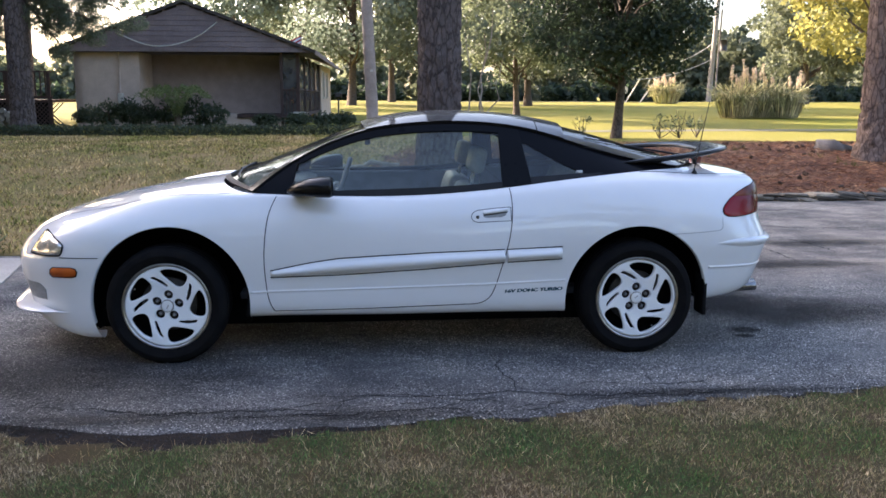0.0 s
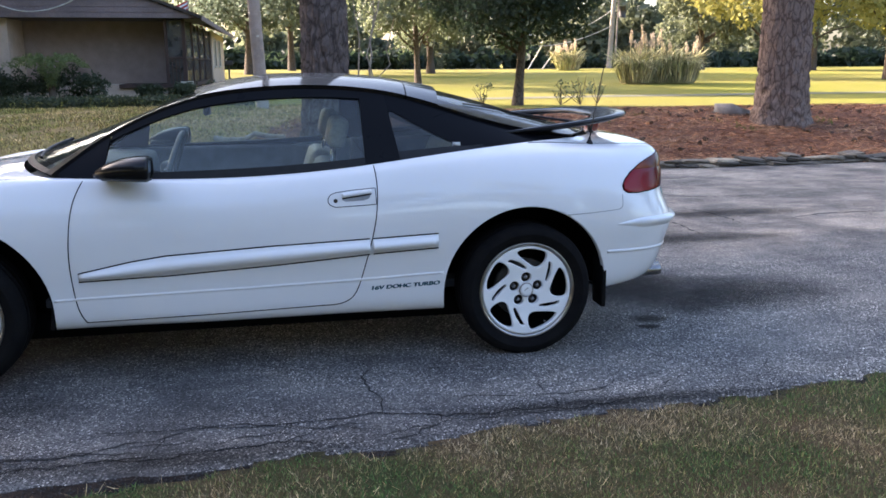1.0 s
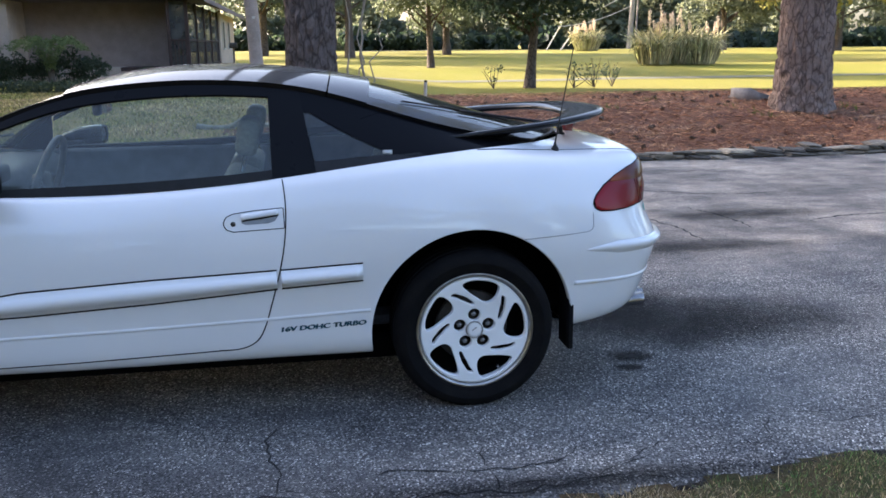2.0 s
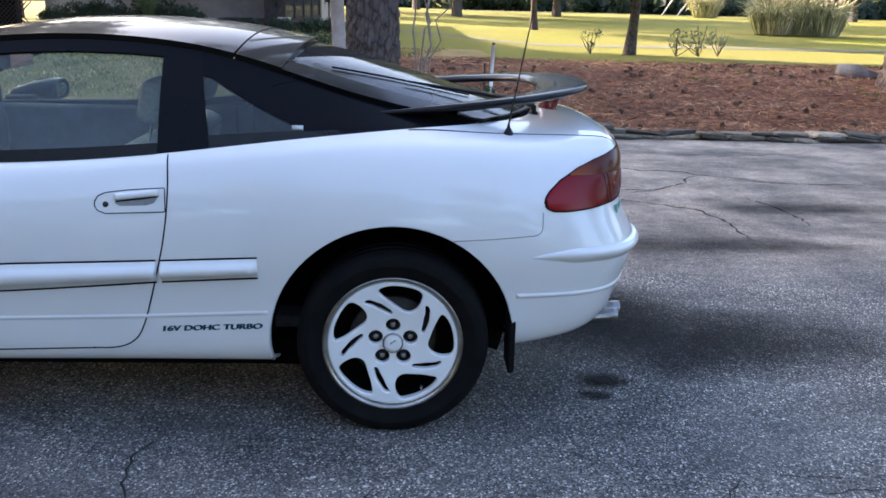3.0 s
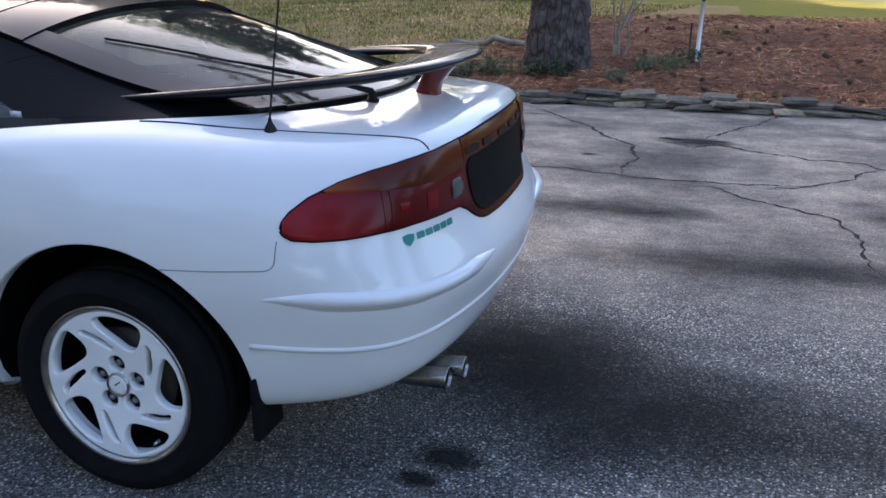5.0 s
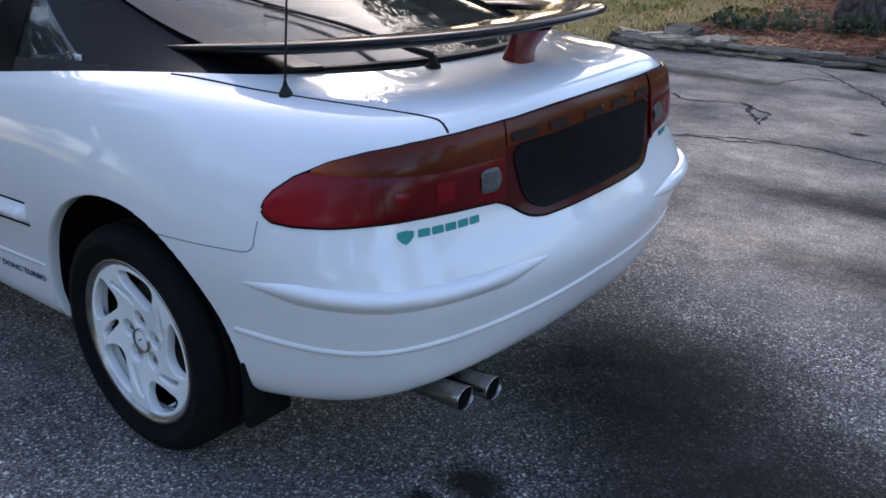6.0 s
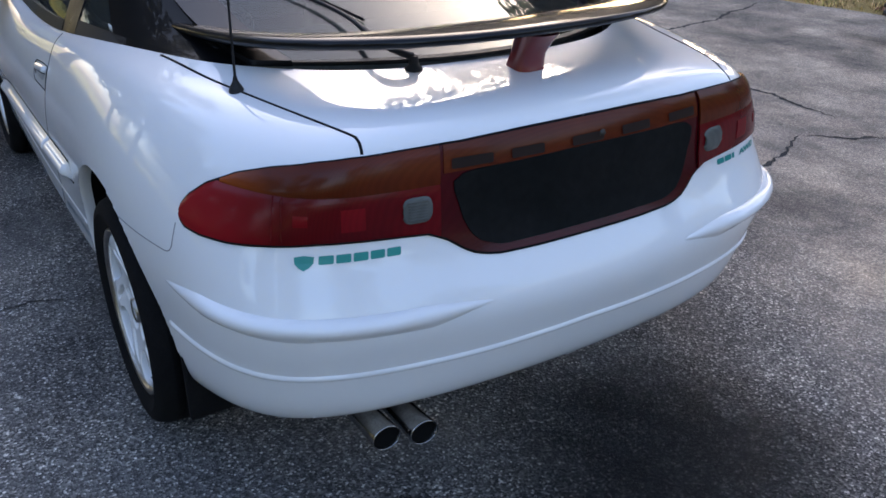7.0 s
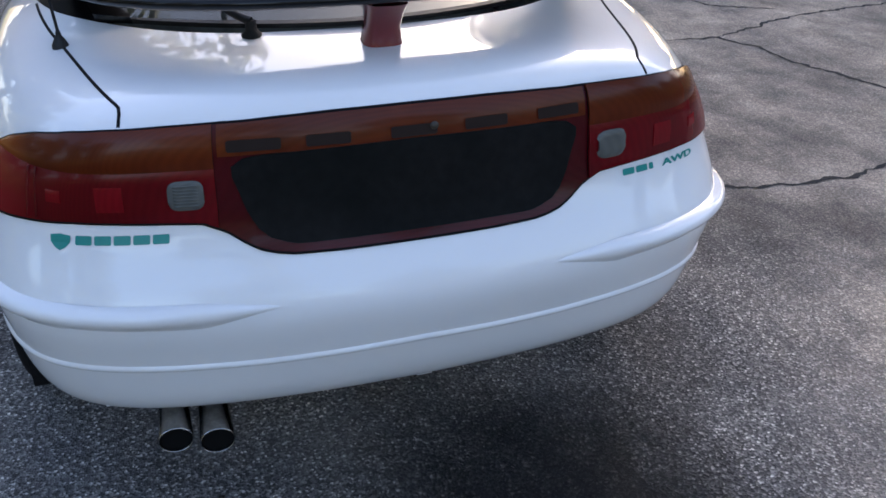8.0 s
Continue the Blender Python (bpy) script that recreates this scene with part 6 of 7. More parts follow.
turn_ = np.stack([np.stack([np.cos(spin), -np.sin(spin), 0 * spin], 1), np.stack([np.sin(spin), np.cos(spin), 0 * spin], 1), np.stack([0 * spin, 0 * spin, 1 + 0 * spin], 1)], 1)
cr = np.einsum("nij,kj->nki", turn_, cv) * sz[:, None, None] + np.stack([x, y, np.full(n, -0.012)], 1)[:, None, :]
crumb_mat = mottled("asphalt_crumb", (0.025, 0.024, 0.023), (0.06, 0.055, 0.05), 30, 0.95)
me = mesh_from("asphalt_crumbs", cr.reshape(-1, 3), [(4 * k + a, 4 * k + b, 4 * k + 3) for k in range(n) for a, b in ((0, 1), (1, 2), (2, 0))], crumb_mat, False)
tagged(new("asphalt_crumbs", me), "loose dark asphalt crumbs along the edge", "gravel", kind="stuff")
blades("yard_grass_blades", 150000, -14, 3.0, 2.5, 16.5, lambda x, y: y > (2.6 if x < -3.0 else far_edge(x) + 0.05) and x < -0.6 + 0.28 * (y - 6) and not (x > -2.9 and y < far_edge(x)), (0.03, 0.085), 0.013, 0.8, blades_far, "dry mown grass on the bank", tuft=0.075)
blades("crack_weed", 60, 3.24, 3.38, 2.55, 2.62, lambda x, y: True, (0.015, 0.045), 0.006, 0.9, blades_near, "tiny green weed growing in an asphalt crack")
blades("weed_tufts", 900, 0.5, 12, 6.1, 12.6, lambda x, y: wave(x, 0.9, y * 0.9) > 0.12, (0.05, 0.16), 0.016, 0.6, foliage_mat("weed", (0.06, 0.10, 0.02), (0.14, 0.15, 0.04), (0.2, 0.25, 0.04)), "small green weeds in the pine straw", tuft=0.10)

# pine straw: long thin needles lying on the bed
n = 70000
x, y = rng.uniform(-1.0, 13, n), 6.0 + 7.0 * rng.uniform(0, 1, n) ** 1.3
ok = np.array([b > far_edge(a) + 0.03 and a > -0.9 + 0.28 * (b - 5.9) for a, b in zip(x, y)])
x, y = x[ok], y[ok]
n = len(x)
th = rng.uniform(0, 2 * np.pi, n)
ln = rng.uniform(0.07, 0.2, n)
a = np.stack([np.cos(th) * ln, np.sin(th) * ln, rng.normal(0.01, 0.03, n)], 1)
b = np.stack([-np.sin(th), np.cos(th), rng.normal(0, 0.5, n)], 1) * 0.007
me = quads("pine_needles", np.stack([x, y, terrain_v(x, y) + 0.025 + rng.uniform(0, 0.02, n)], 1), a, b, needle_mat, "", "")
tagged(new("pine_needles", me), "loose rust-coloured pine needles on the bank", "pine straw", kind="stuff")

# pine cones
bm = bmesh.new()
for k in range(120):
    x, y = rng.uniform(1.5, 12), rng.uniform(6.3, 12.2)
    m = Matrix.Translation((x, y, terrain(x, y) + 0.04)) @ Euler((rng.uniform(0, 6), rng.uniform(0, 6), rng.uniform(0, 6))).to_matrix().to_4x4() @ Matrix.Diagonal((0.034, 0.034, 0.05, 1))
    bmesh.ops.create_icosphere(bm, subdivisions=1, radius=1, matrix=m)
for v in bm.verts:
    v.co += Vector((rng.normal(0, 0.008), rng.normal(0, 0.008), rng.normal(0, 0.008)))
me = bpy.data.meshes.new("pine_cones")
bm.to_mesh(me)
bm.free()
me.materials.append(cone_mat)
tagged(new("pine_cones", me), "dark fallen pine cones scattered on the straw", "pine cone", kind="stuff")


# ---- trees ----
def leaf_cloud(name, blobs, count, size, mat, droop=0.0, long=1.6):
    """Leaves on the outside of many small round masses (centre, radius)."""
    c = np.array([b[0] for b in blobs], float)
    r = np.array([b[1] for b in blobs], float)
    k = rng.choice(len(blobs), count, p=r ** 2 / (r ** 2).sum())
    d = unit(rng.normal(0, 1, (count, 3)))
    f = rng.uniform(0.25, 1.12, count) ** 0.5
    p = c[k] + d * (r[k] * f)[:, None] * np.array([1, 1, 0.78])
    a = unit(rng.normal(0, 1, (count, 3)) + np.array([0, 0, -droop])) * (size * rng.uniform(0.6, 1.35, count))[:, None]
    b = unit(np.cross(a, rng.normal(0, 1, (count, 3)))) * np.linalg.norm(a, axis=1, keepdims=True) / long
    return quads(name, p, a, b, mat, "", "")


def crown_blobs(n, centre, rx, ry, rz, r0, r1, seed):
    g = np.random.default_rng(seed)
    out = []
    for k in range(n):
        d = unit(g.normal(0, 1, 3))
        f = g.uniform(0.3, 1.0) ** 0.5
        p = np.array(centre) + d * f * np.array([rx, ry, rz])
        out.append((p, g.uniform(r0, r1)))
    return out


def limb_bm(bm, a, b, r0, r1, seed, steps=6):
    g = np.random.default_rng(seed)
    a, b = np.array(a, float), np.array(b, float)
    L = np.linalg.norm(b - a)
    pts = [a + (b - a) * t + g.normal(0, 0.035 * L, 3) * math.sin(math.pi * t) for t in np.linspace(0, 1, steps)]
    return tube_bm([Vector(p) for p in pts], r0, 7, bm, radii=list(np.linspace(r0, r1, steps)))


def leafy_tree(name, x, y, height, trunk_h, trunk_r, spread, leaves, size, mat, label, seed, blobs=34, trunk_mat=None, group=""):
    g = np.random.default_rng(seed)
    z0 = terrain(x, y) - 0.08
    t = thing(name, (x, y, z0), label, "tree", group)
    lean = g.normal(0, 0.02, 2)
    bm = tube_bm([Vector((lean[0] * s * height, lean[1] * s * height, s * height * 0.8)) for s in np.linspace(0, 1, 9)], trunk_r, 12, None,
                 radii=[trunk_r * (1.35 if s == 0 else 1.05 - 0.85 * s) for s in np.linspace(0, 1, 9)])
    crown = crown_blobs(blobs, (0, 0, trunk_h + (height - trunk_h) * 0.52), spread, spread, (height - trunk_h) * 0.5, spread * 0.20, spread * 0.42, seed)
    for k, (p, r) in enumerate(crown[:16]):
        s = min(0.75, max(0.18, (p[2] - 0.25 * spread) / height * 0.75))
        limb_bm(bm, (0, 0, s * height), p, trunk_r * 0.45 * (1 - s), trunk_r * 0.08, seed + k)
    part("trunk", bm, trunk_mat or tree_bark, t)
    part("crown", leaf_cloud(name, crown, leaves, size, mat), mat, t, smooth=False)
    return t


leaf_dark = foliage_mat("leaf_dark", (0.026, 0.044, 0.034), (0.060, 0.082, 0.055), (0.05, 0.075, 0.03))
leaf_mid = foliage_mat("leaf_mid", (0.09, 0.11, 0.07), (0.18, 0.20, 0.125), (0.22, 0.25, 0.14))
leaf_yellow = foliage_mat("leaf_yellow", (0.20, 0.21, 0.07), (0.40, 0.36, 0.11), (0.50, 0.44, 0.12))
leaf_wood = foliage_mat("leaf_wood", (0.075, 0.095, 0.068), (0.17, 0.185, 0.12), (0.22, 0.235, 0.13))
leaf_pine = foliage_mat("leaf_pine", (0.10, 0.125, 0.09), (0.19, 0.215, 0.15), (0.22, 0.25, 0.15))
# paler leaves for far trees: the haze of distance is put into their colour
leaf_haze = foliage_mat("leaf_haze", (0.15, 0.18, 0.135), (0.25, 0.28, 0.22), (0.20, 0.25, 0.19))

leafy_tree("lawn_tree", 8.5, 25.0, 8.8, 1.6, 0.17, 3.1, 34000, 0.17, leaf_dark, "dark green round-crowned tree on the lit lawn", 3, 64)
leafy_tree("lawn_tree", 7.75, 41.5, 9.0, 1.7, 0.17, 3.3, 17000, 0.22, leaf_mid, "grey-green slender tree on the lit lawn", 8, 40)
leafy_tree("yellow_tree", 31.5, 48, 13, 2.4, 0.30, 4.6, 13000, 0.36, leaf_yellow, "tree with bright yellow autumn leaves", 11, 46)
leafy_tree("yellow_tree", 39.0, 46, 12, 2.6, 0.28, 4.2, 9000, 0.36, leaf_yellow, "tree with yellow-green autumn leaves", 12, 40)
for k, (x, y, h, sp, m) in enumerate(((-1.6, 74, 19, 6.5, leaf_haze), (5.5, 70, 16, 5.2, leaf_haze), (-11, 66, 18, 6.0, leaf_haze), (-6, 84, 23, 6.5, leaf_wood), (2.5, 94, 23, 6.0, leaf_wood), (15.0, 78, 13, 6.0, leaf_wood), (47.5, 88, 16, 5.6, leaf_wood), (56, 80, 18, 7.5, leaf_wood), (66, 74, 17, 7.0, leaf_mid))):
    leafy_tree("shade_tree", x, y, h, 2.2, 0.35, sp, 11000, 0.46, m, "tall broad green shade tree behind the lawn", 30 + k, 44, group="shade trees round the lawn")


def pine_trunk_bm(r0, height, seed, rings_n=150, sides=72, flare=0.35):
    """A pine's trunk with raised, ragged bark plates and dark furrows, flared at its foot."""
    bm = bmesh.new()
    rows = []
    for i in range(rings_n):
        f = (i / (rings_n - 1)) ** 1.5
        z = f * height
        row = []
        for k in range(sides):
            a = 2 * math.pi * k / sides
            r = r0 * (1 - 0.28 * z / height) + r0 * flare * math.exp(-z / 0.30) * (1 + 0.35 * math.sin(5 * a + seed))
            px, py = math.cos(a), math.sin(a)
            d = noise.voronoi((px * r0 * 15 + seed, py * r0 * 15, z * 4.2 + 0.5 * noise.noise((px * 3, py * 3, z * 2))))[0]
            plate = min(1.0, (d[1] - d[0]) * 3.2)
            r += -0.040 + 0.055 * plate + 0.012 * noise.noise((px * r0 * 40, py * r0 * 40, z * 22))
            row.append(bm.verts.new((r * px, r * py, z)))
        rows.append(row)
    for r0_, r1_ in zip(rows, rows[1:]):
        for k in range(sides):
            bm.faces.new((r0_[k], r0_[(k + 1) % sides], r1_[(k + 1) % sides], r1_[k]))
    return bm


def pine_tree(x, y, r, height, seed, label, crown_at=6.5, leaves=4000, size=0.5, spread=3.0, trunk_mat=None):
    t = thing("pine_tree", (x, y, terrain(x, y) - 0.1), label, "tree", "tall pines")
    part("trunk", pine_trunk_bm(r, height, seed), trunk_mat or pine_bark, t)
    blobs = crown_blobs(26, (0, 0, lerp(crown_at, height + 2, 0.5)), spread, spread, (height + 2 - crown_at) / 2, 0.7, 1.5, seed)
    part("crown", leaf_cloud("crown", blobs, leaves, size, leaf_pine, 0.3, 7.0), leaf_pine, t, smooth=False)
    return t


pine_tree(0.88, 7.95, 0.335, 12, 3, "large pine trunk with plated bark, darkened for shade, beside the driveway", trunk_mat=pine_bark_shaded)
pine_tree(8.92, 9.5, 0.43, 13, 9, "large pine trunk with reddish plated bark in pine straw")
left_pine = pine_tree(-9.1, 18.4, 0.29, 11, 15, "tall pine in front of the house deck", 8.5, trunk_mat=pine_bark_shaded)

# drooping pine boughs over the house
bm = bmesh.new()
bl = []
for k, (dx, dz, x0) in enumerate(((2.4, 3.45, 0), (2.0, 2.95, 0), (1.8, 2.4, 0), (1.0, 2.2, 0), (1.4, 2.75, 0), (-1.0, 2.4, 0), (-1.2, 3.0, 0), (-0.7, 3.4, 0), (2.5, 3.05, 0))):
    a, b = (0, 0, 3.6 + 0.12 * k), (dx, -0.4 + 0.3 * k, dz)
    limb_bm(bm, a, b, 0.05, 0.012, 70 + k)
    for s in np.linspace(0.35, 1.0, 7):
        bl.append((np.array(a) + (np.array(b) - np.array(a)) * s + rng.normal(0, 0.12, 3), 0.30))
part("bough", bm, pine_bark, left_pine)
part("bough_needles", leaf_cloud("bough_needles", bl, 26000, 0.19, leaf_pine, 0.4, 13.0), leaf_pine, left_pine, smooth=False)

# bare light-barked sapling with several stems
sap = thing("crape_myrtle", (1.50, 8.55, terrain(1.5, 8.5) - 0.05), "young crape myrtle with pale bare stems", "tree")
for k, (dx, dy, h, r) in enumerate(((0.28, 0.1, 2.6, 0.022), (-0.15, 0.15, 2.3, 0.018), (0.12, -0.1, 2.2, 0.016), (0.45, 0.0, 1.9, 0.014))):
    part("stem", limb_bm(None, (0.04 * k - 0.05, 0, 0), (dx, dy, h), r, r * 0.4, 90 + k, 9), pale_bark, sap)
part("twig_leaves", leaf_cloud("twig_leaves", [((0.25, 0.1, 2.4), 0.35), ((-0.1, 0.1, 2.3), 0.3), ((0.4, 0, 1.95), 0.22)], 160, 0.07, leaf_mid), leaf_mid, sap, smooth=False)

# the woods at the back, and unseen trees added round the place to shade it
woods = []
g = np.random.default_rng(77)
for k in range(230):
    x = g.uniform(-90, 190)
    y = 112 + 0.10 * abs(x - 30) + g.uniform(0, 26)
    h = g.uniform(8, 15) + (4 if x > 40 else 0) if x > 4 else g.uniform(4.0, 7.5)
    gap = 5.0 if 40 < x < 58 else 0.0
    for z in np.linspace(1.0, h - gap, 6):
        woods.append((np.array([x + g.normal(0, 1.2), y + g.normal(0, 1.2), z]), g.uniform(1.5, 2.9) * (1.1 - 0.5 * z / h)))
tagged(new("far_woods", leaf_cloud("far_woods", woods, 95000, 1.15, leaf_wood)), "dark mixed woods closing the far lawn", "woods", kind="stuff")
under = [(np.array([g.uniform(-90, 190), 108 + g.uniform(0, 6), 0.9 + g.uniform(0, 1.2)]), g.uniform(1.0, 2.2)) for k in range(220)]
tagged(new("far_undergrowth", leaf_cloud("far_undergrowth", under, 26000, 1.1, leaf_dark)), "dark undergrowth along the edge of the woods", "undergrowth", kind="stuff")

# leafy belt out of view, added to close the bright horizon in reflections
hedge = [(np.array([x, -41 + 2 * math.sin(x * 0.7) - 0.012 * x * x * 0.0, 1.2 + 1.3 * (k % 3)]), 2.0) for k, x in enumerate(np.linspace(-75, 75, 130))]
hedge += [(np.array([58 + 2 * math.sin(y), y, 1.2 + 1.3 * (k % 3)]), 2.0) for k, y in enumerate(np.linspace(-40, 12, 48))]
tagged(new("road_hedge", leaf_cloud("road_hedge", hedge, 16000, 0.75, leaf_wood)), "unseen leafy belt added to darken reflections in the car", "hedge", kind="stuff")
# out of view, added to keep the sun and low sky off the driveway
SHADE = ((-21, 9.5), (-19, 14), (-24, 20), (-31, 25), (-20, 3), (-27, 9), (-34, 15), (-17, -5), (-26, -3), (-38, 20), (-41, 27), (-24, -12), (-45, 8), (-13.5, -3), (-14, -11), (-12, -19), (-15, 20), (-19.5, 24.5), (-24, 27), (-29, 32), (-25, 15), (-22.5, 18.5))
for k, (x, y) in enumerate(SHADE):
    dense_one = 126 < math.degrees(math.atan2(y, x)) < 154
    leafy_tree("unseen_tree", x, y, 13 + (k % 3) if dense_one else 9.5 + 1.5 * (k % 3), 2.0, 0.35, 4.6 if dense_one else 3.7, 11000 if dense_one else 5600, 0.42, leaf_wood,
               "unseen dense tree added to shade the driveway" if dense_one else "unseen loose-crowned tree added to thin the light", 200 + k, 40, group="yard trees")
# unseen, added so that the car's roof and windows reflect dark crowns
for k, (x, y, h) in enumerate(((-23, 33, 20), (-26, 41, 22), (-23.5, 46, 23), (-15.5, 36, 21))):
    leafy_tree("unseen_tree", x, y, h, 6.0, 0.38, 4.0, 7000, 0.5, leaf_wood, "unseen tall tree added behind the house for reflections", 270 + k, 40, group="yard trees")
# unseen, added behind the camera to block low light from that side
for k, (x, y) in enumerate(((-12, -30), (1, -33), (12, -29), (24, -25), (36, -6), (-24, -26), (40, 10), (32, -34), (-5, -37), (18, -36))):
    leafy_tree("unseen_tree", x, y, 15 + (k % 3) * 2.5, 2.0, 0.34, 6.0, 9000, 0.5, leaf_wood, "unseen tall tree added to block low light", 240 + k, 34, group="yard trees")

# ---- house ----
boulder_grey = mottled("boulder_grey", (0.27, 0.235, 0.21), (0.17, 0.15, 0.135), 4.0, 0.9, fine=30, bumps=(0.5, 0.02))
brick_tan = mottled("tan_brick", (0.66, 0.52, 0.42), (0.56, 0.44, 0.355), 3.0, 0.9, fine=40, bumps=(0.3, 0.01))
# the same tan brick, darkened in colour for the shaded porch recess
brick_shade = mottled("tan_brick_shaded", (0.42, 0.325, 0.285), (0.34, 0.265, 0.235), 3.0, 0.9, fine=40, bumps=(0.3, 0.01))
dark_siding = mottled("dark_siding", (0.24, 0.185, 0.185), (0.19, 0.148, 0.148), 2.0, 0.8, fine=30)
roof_shingle = mottled("roof_shingle", (0.075, 0.06, 0.052), (0.05, 0.042, 0.038), 3.0, 0.95, fine=25, bumps=(0.5, 0.02))
deck_wood = mottled("deck_wood", (0.075, 0.042, 0.034), (0.05, 0.03, 0.025), 5.0, 0.85, fine=40)
window_dark = material("window_dark", (0.02, 0.02, 0.022), 0.08)
trim_paint = mottled("trim_paint", (0.62, 0.58, 0.50), (0.5, 0.47, 0.4), 4, 0.6)
HZ = 0.33
house = thing("house", Matrix.Translation((-2.47, 25.5, HZ)) @ Matrix.Rotation(radians(-0.6), 4, "Z"), "single-storey tan brick house with dark gable, in shade", "house")
# local: x to the right (the walls lie at negative x), y back, z up
HW, HL, EAVE, RIDGE = 7.55, 19.5, 2.48, 4.02
part("front_wall", box_bm(2.15, 0.25, EAVE, (-HW + 1.075, 0.125, EAVE / 2)), brick_tan, house, smooth=False)
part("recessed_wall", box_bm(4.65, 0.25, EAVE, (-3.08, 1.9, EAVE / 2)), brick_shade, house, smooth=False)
part("return_wall", box_bm(0.25, 1.5, EAVE, (-HW + 2.025, 1.0, EAVE / 2)), brick_tan, house, smooth=False)
part("foundation", box_bm(4.75, 0.35, 0.42, (-3.02, 0.30, 0.21)), brick_tan, house, smooth=False)
part("porch_floor", box_bm(4.75, 1.6, 0.10, (-3.02, 1.28, 0.36)), concrete, house, smooth=False)
part("left_wall", box_bm(0.25, HL, EAVE, (-HW + 0.125, HL / 2, EAVE / 2)), brick_tan, house, smooth=False)
part("rear_wall", box_bm(HW, 0.25, EAVE, (-HW / 2, HL - 0.125, EAVE / 2)), brick_tan, house, smooth=False)
part("right_wall", box_bm(0.25, HL - 11.0, EAVE, (-0.125, 11.0 + (HL - 11.0) / 2, EAVE / 2)), brick_tan, house, smooth=False)
part("porch_back_wall", box_bm(0.2, 7.4, EAVE, (-2.2, 7.3, EAVE / 2)), dark_siding, house, smooth=False)
mid_x = -3.78
bm = bmesh.new()
g3 = [bm.verts.new(v) for v in ((-HW - 0.5, -0.35, EAVE), (0.45, -0.35, EAVE), (mid_x, -0.35, RIDGE))]
bm.faces.new(g3)
g4 = [bm.verts.new(v) for v in ((-HW - 0.5, 0.1, EAVE), (0.45, 0.1, EAVE), (mid_x, 0.1, RIDGE))]
bm.faces.new(g4[::-1])
bm.faces.new((g3[0], g4[0], g4[1], g3[1]))
part("gable", bm, dark_siding, house, "dark brown gable boards", smooth=False)
for k in range(9):
    z = EAVE + 0.17 * (k + 0.5)
    f = 1 - (z - EAVE) / (RIDGE - EAVE)
    x0, x1 = lerp(mid_x, -HW - 0.5, f), lerp(mid_x, 0.45, f)
    part("gable_board", box_bm(max(0.2, x1 - x0 - 0.1), 0.03, 0.155, ((x0 + x1) / 2, -0.365, z), 0.006), dark_siding, house, smooth=False)
for sgn, x_e in ((-1, -HW - 0.6), (1, 0.55)):
    bm = bmesh.new()
    v = [bm.verts.new(q) for q in ((x_e, -0.5, EAVE - 0.02), (x_e, HL + 0.4, EAVE - 0.02), (mid_x, HL + 0.4, RIDGE + 0.06), (mid_x, -0.5, RIDGE + 0.06))]
    v2 = [bm.verts.new((q.co.x, q.co.y, q.co.z + 0.10)) for q in v]
    bm.faces.new(v)
    bm.faces.new(v2[::-1])
    for a in range(4):
        bm.faces.new((v[a], v[(a + 1) % 4], v2[(a + 1) % 4], v2[a]))
    bmesh.ops.recalc_face_normals(bm, faces=bm.faces[:])
    part("roof_slope", bm, roof_shingle, house, "dark brown shingle roof", smooth=False)
    part("fascia", box_bm(0.04, HL + 0.9, 0.16, (x_e, HL / 2 - 0.05, EAVE + 0.0), 0.01), dark_siding, house, smooth=False)
part("soffit", box_bm(HW + 0.9, 4.3, 0.04, (-HW / 2, 1.8, EAVE + 0.02)), dark_siding, house, smooth=False)
for y in (0.1, 2.6, 5.2, 7.8, 10.8):
    part("porch_post", box_bm(0.11, 0.11, EAVE, (-0.1, y, EAVE / 2), 0.01), deck_wood, house, smooth=False)
part("porch_post", box_bm(0.09, 0.09, EAVE, (-0.66, 0.05, EAVE / 2), 0.01), deck_wood, house, smooth=False)
rail = part("porch_rail", box_bm(0.06, 10.6, 0.07, (-0.1, 5.4, 1.25), 0.01), deck_wood, house, "dark wooden porch rail", smooth=False)
part("porch_rail", box_bm(0.6, 0.05, 0.07, (-0.38, 0.05, 1.25), 0.01), deck_wood, house, smooth=False)
for y in np.linspace(0.3, 10.5, 34):
    part("baluster", box_bm(0.03, 0.03, 0.85, (-0.1, y, 0.83)), deck_wood, rail, smooth=False)
for x in np.linspace(-0.62, -0.16, 5):
    part("baluster", box_bm(0.03, 0.03, 0.85, (x, 0.05, 0.83)), deck_wood, rail, smooth=False)
screen_mat = glass_mat("insect_screen", (0.16, 0.16, 0.16), 0.10, 0.01)
for y0, y1 in ((0.16, 2.54), (2.66, 5.14), (5.26, 7.74), (7.86, 10.74)):
    pane(part("screen_panel", box_bm(0.012, y1 - y0, 2.02, (-0.1, (y0 + y1) / 2, 1.43)), screen_mat, house, "dark insect screen", smooth=False))
pane(part("screen_panel", box_bm(0.46, 0.012, 2.02, (-0.38, 0.085, 1.43)), screen_mat, house, "dark insect screen", smooth=False))
part("porch_deck", box_bm(2.2, 10.8, 0.12, (-1.1, 5.4, 0.36)), deck_wood, house, smooth=False)
for y in (12.6, 15.6):
    wdw = part("side_window", box_bm(0.05, 0.95, 1.15, (0.01, y, 1.55), 0.01), window_dark, house, "dark side window", smooth=False)
    for dy in (-0.52, 0.52):
        part("window_trim", box_bm(0.07, 0.09, 1.3, (0.02, y + dy, 1.55), 0.01), trim_paint, wdw, smooth=False)
    part("window_sill", box_bm(0.10, 1.2, 0.07, (0.03, y, 0.93), 0.01), trim_paint, wdw, smooth=False)
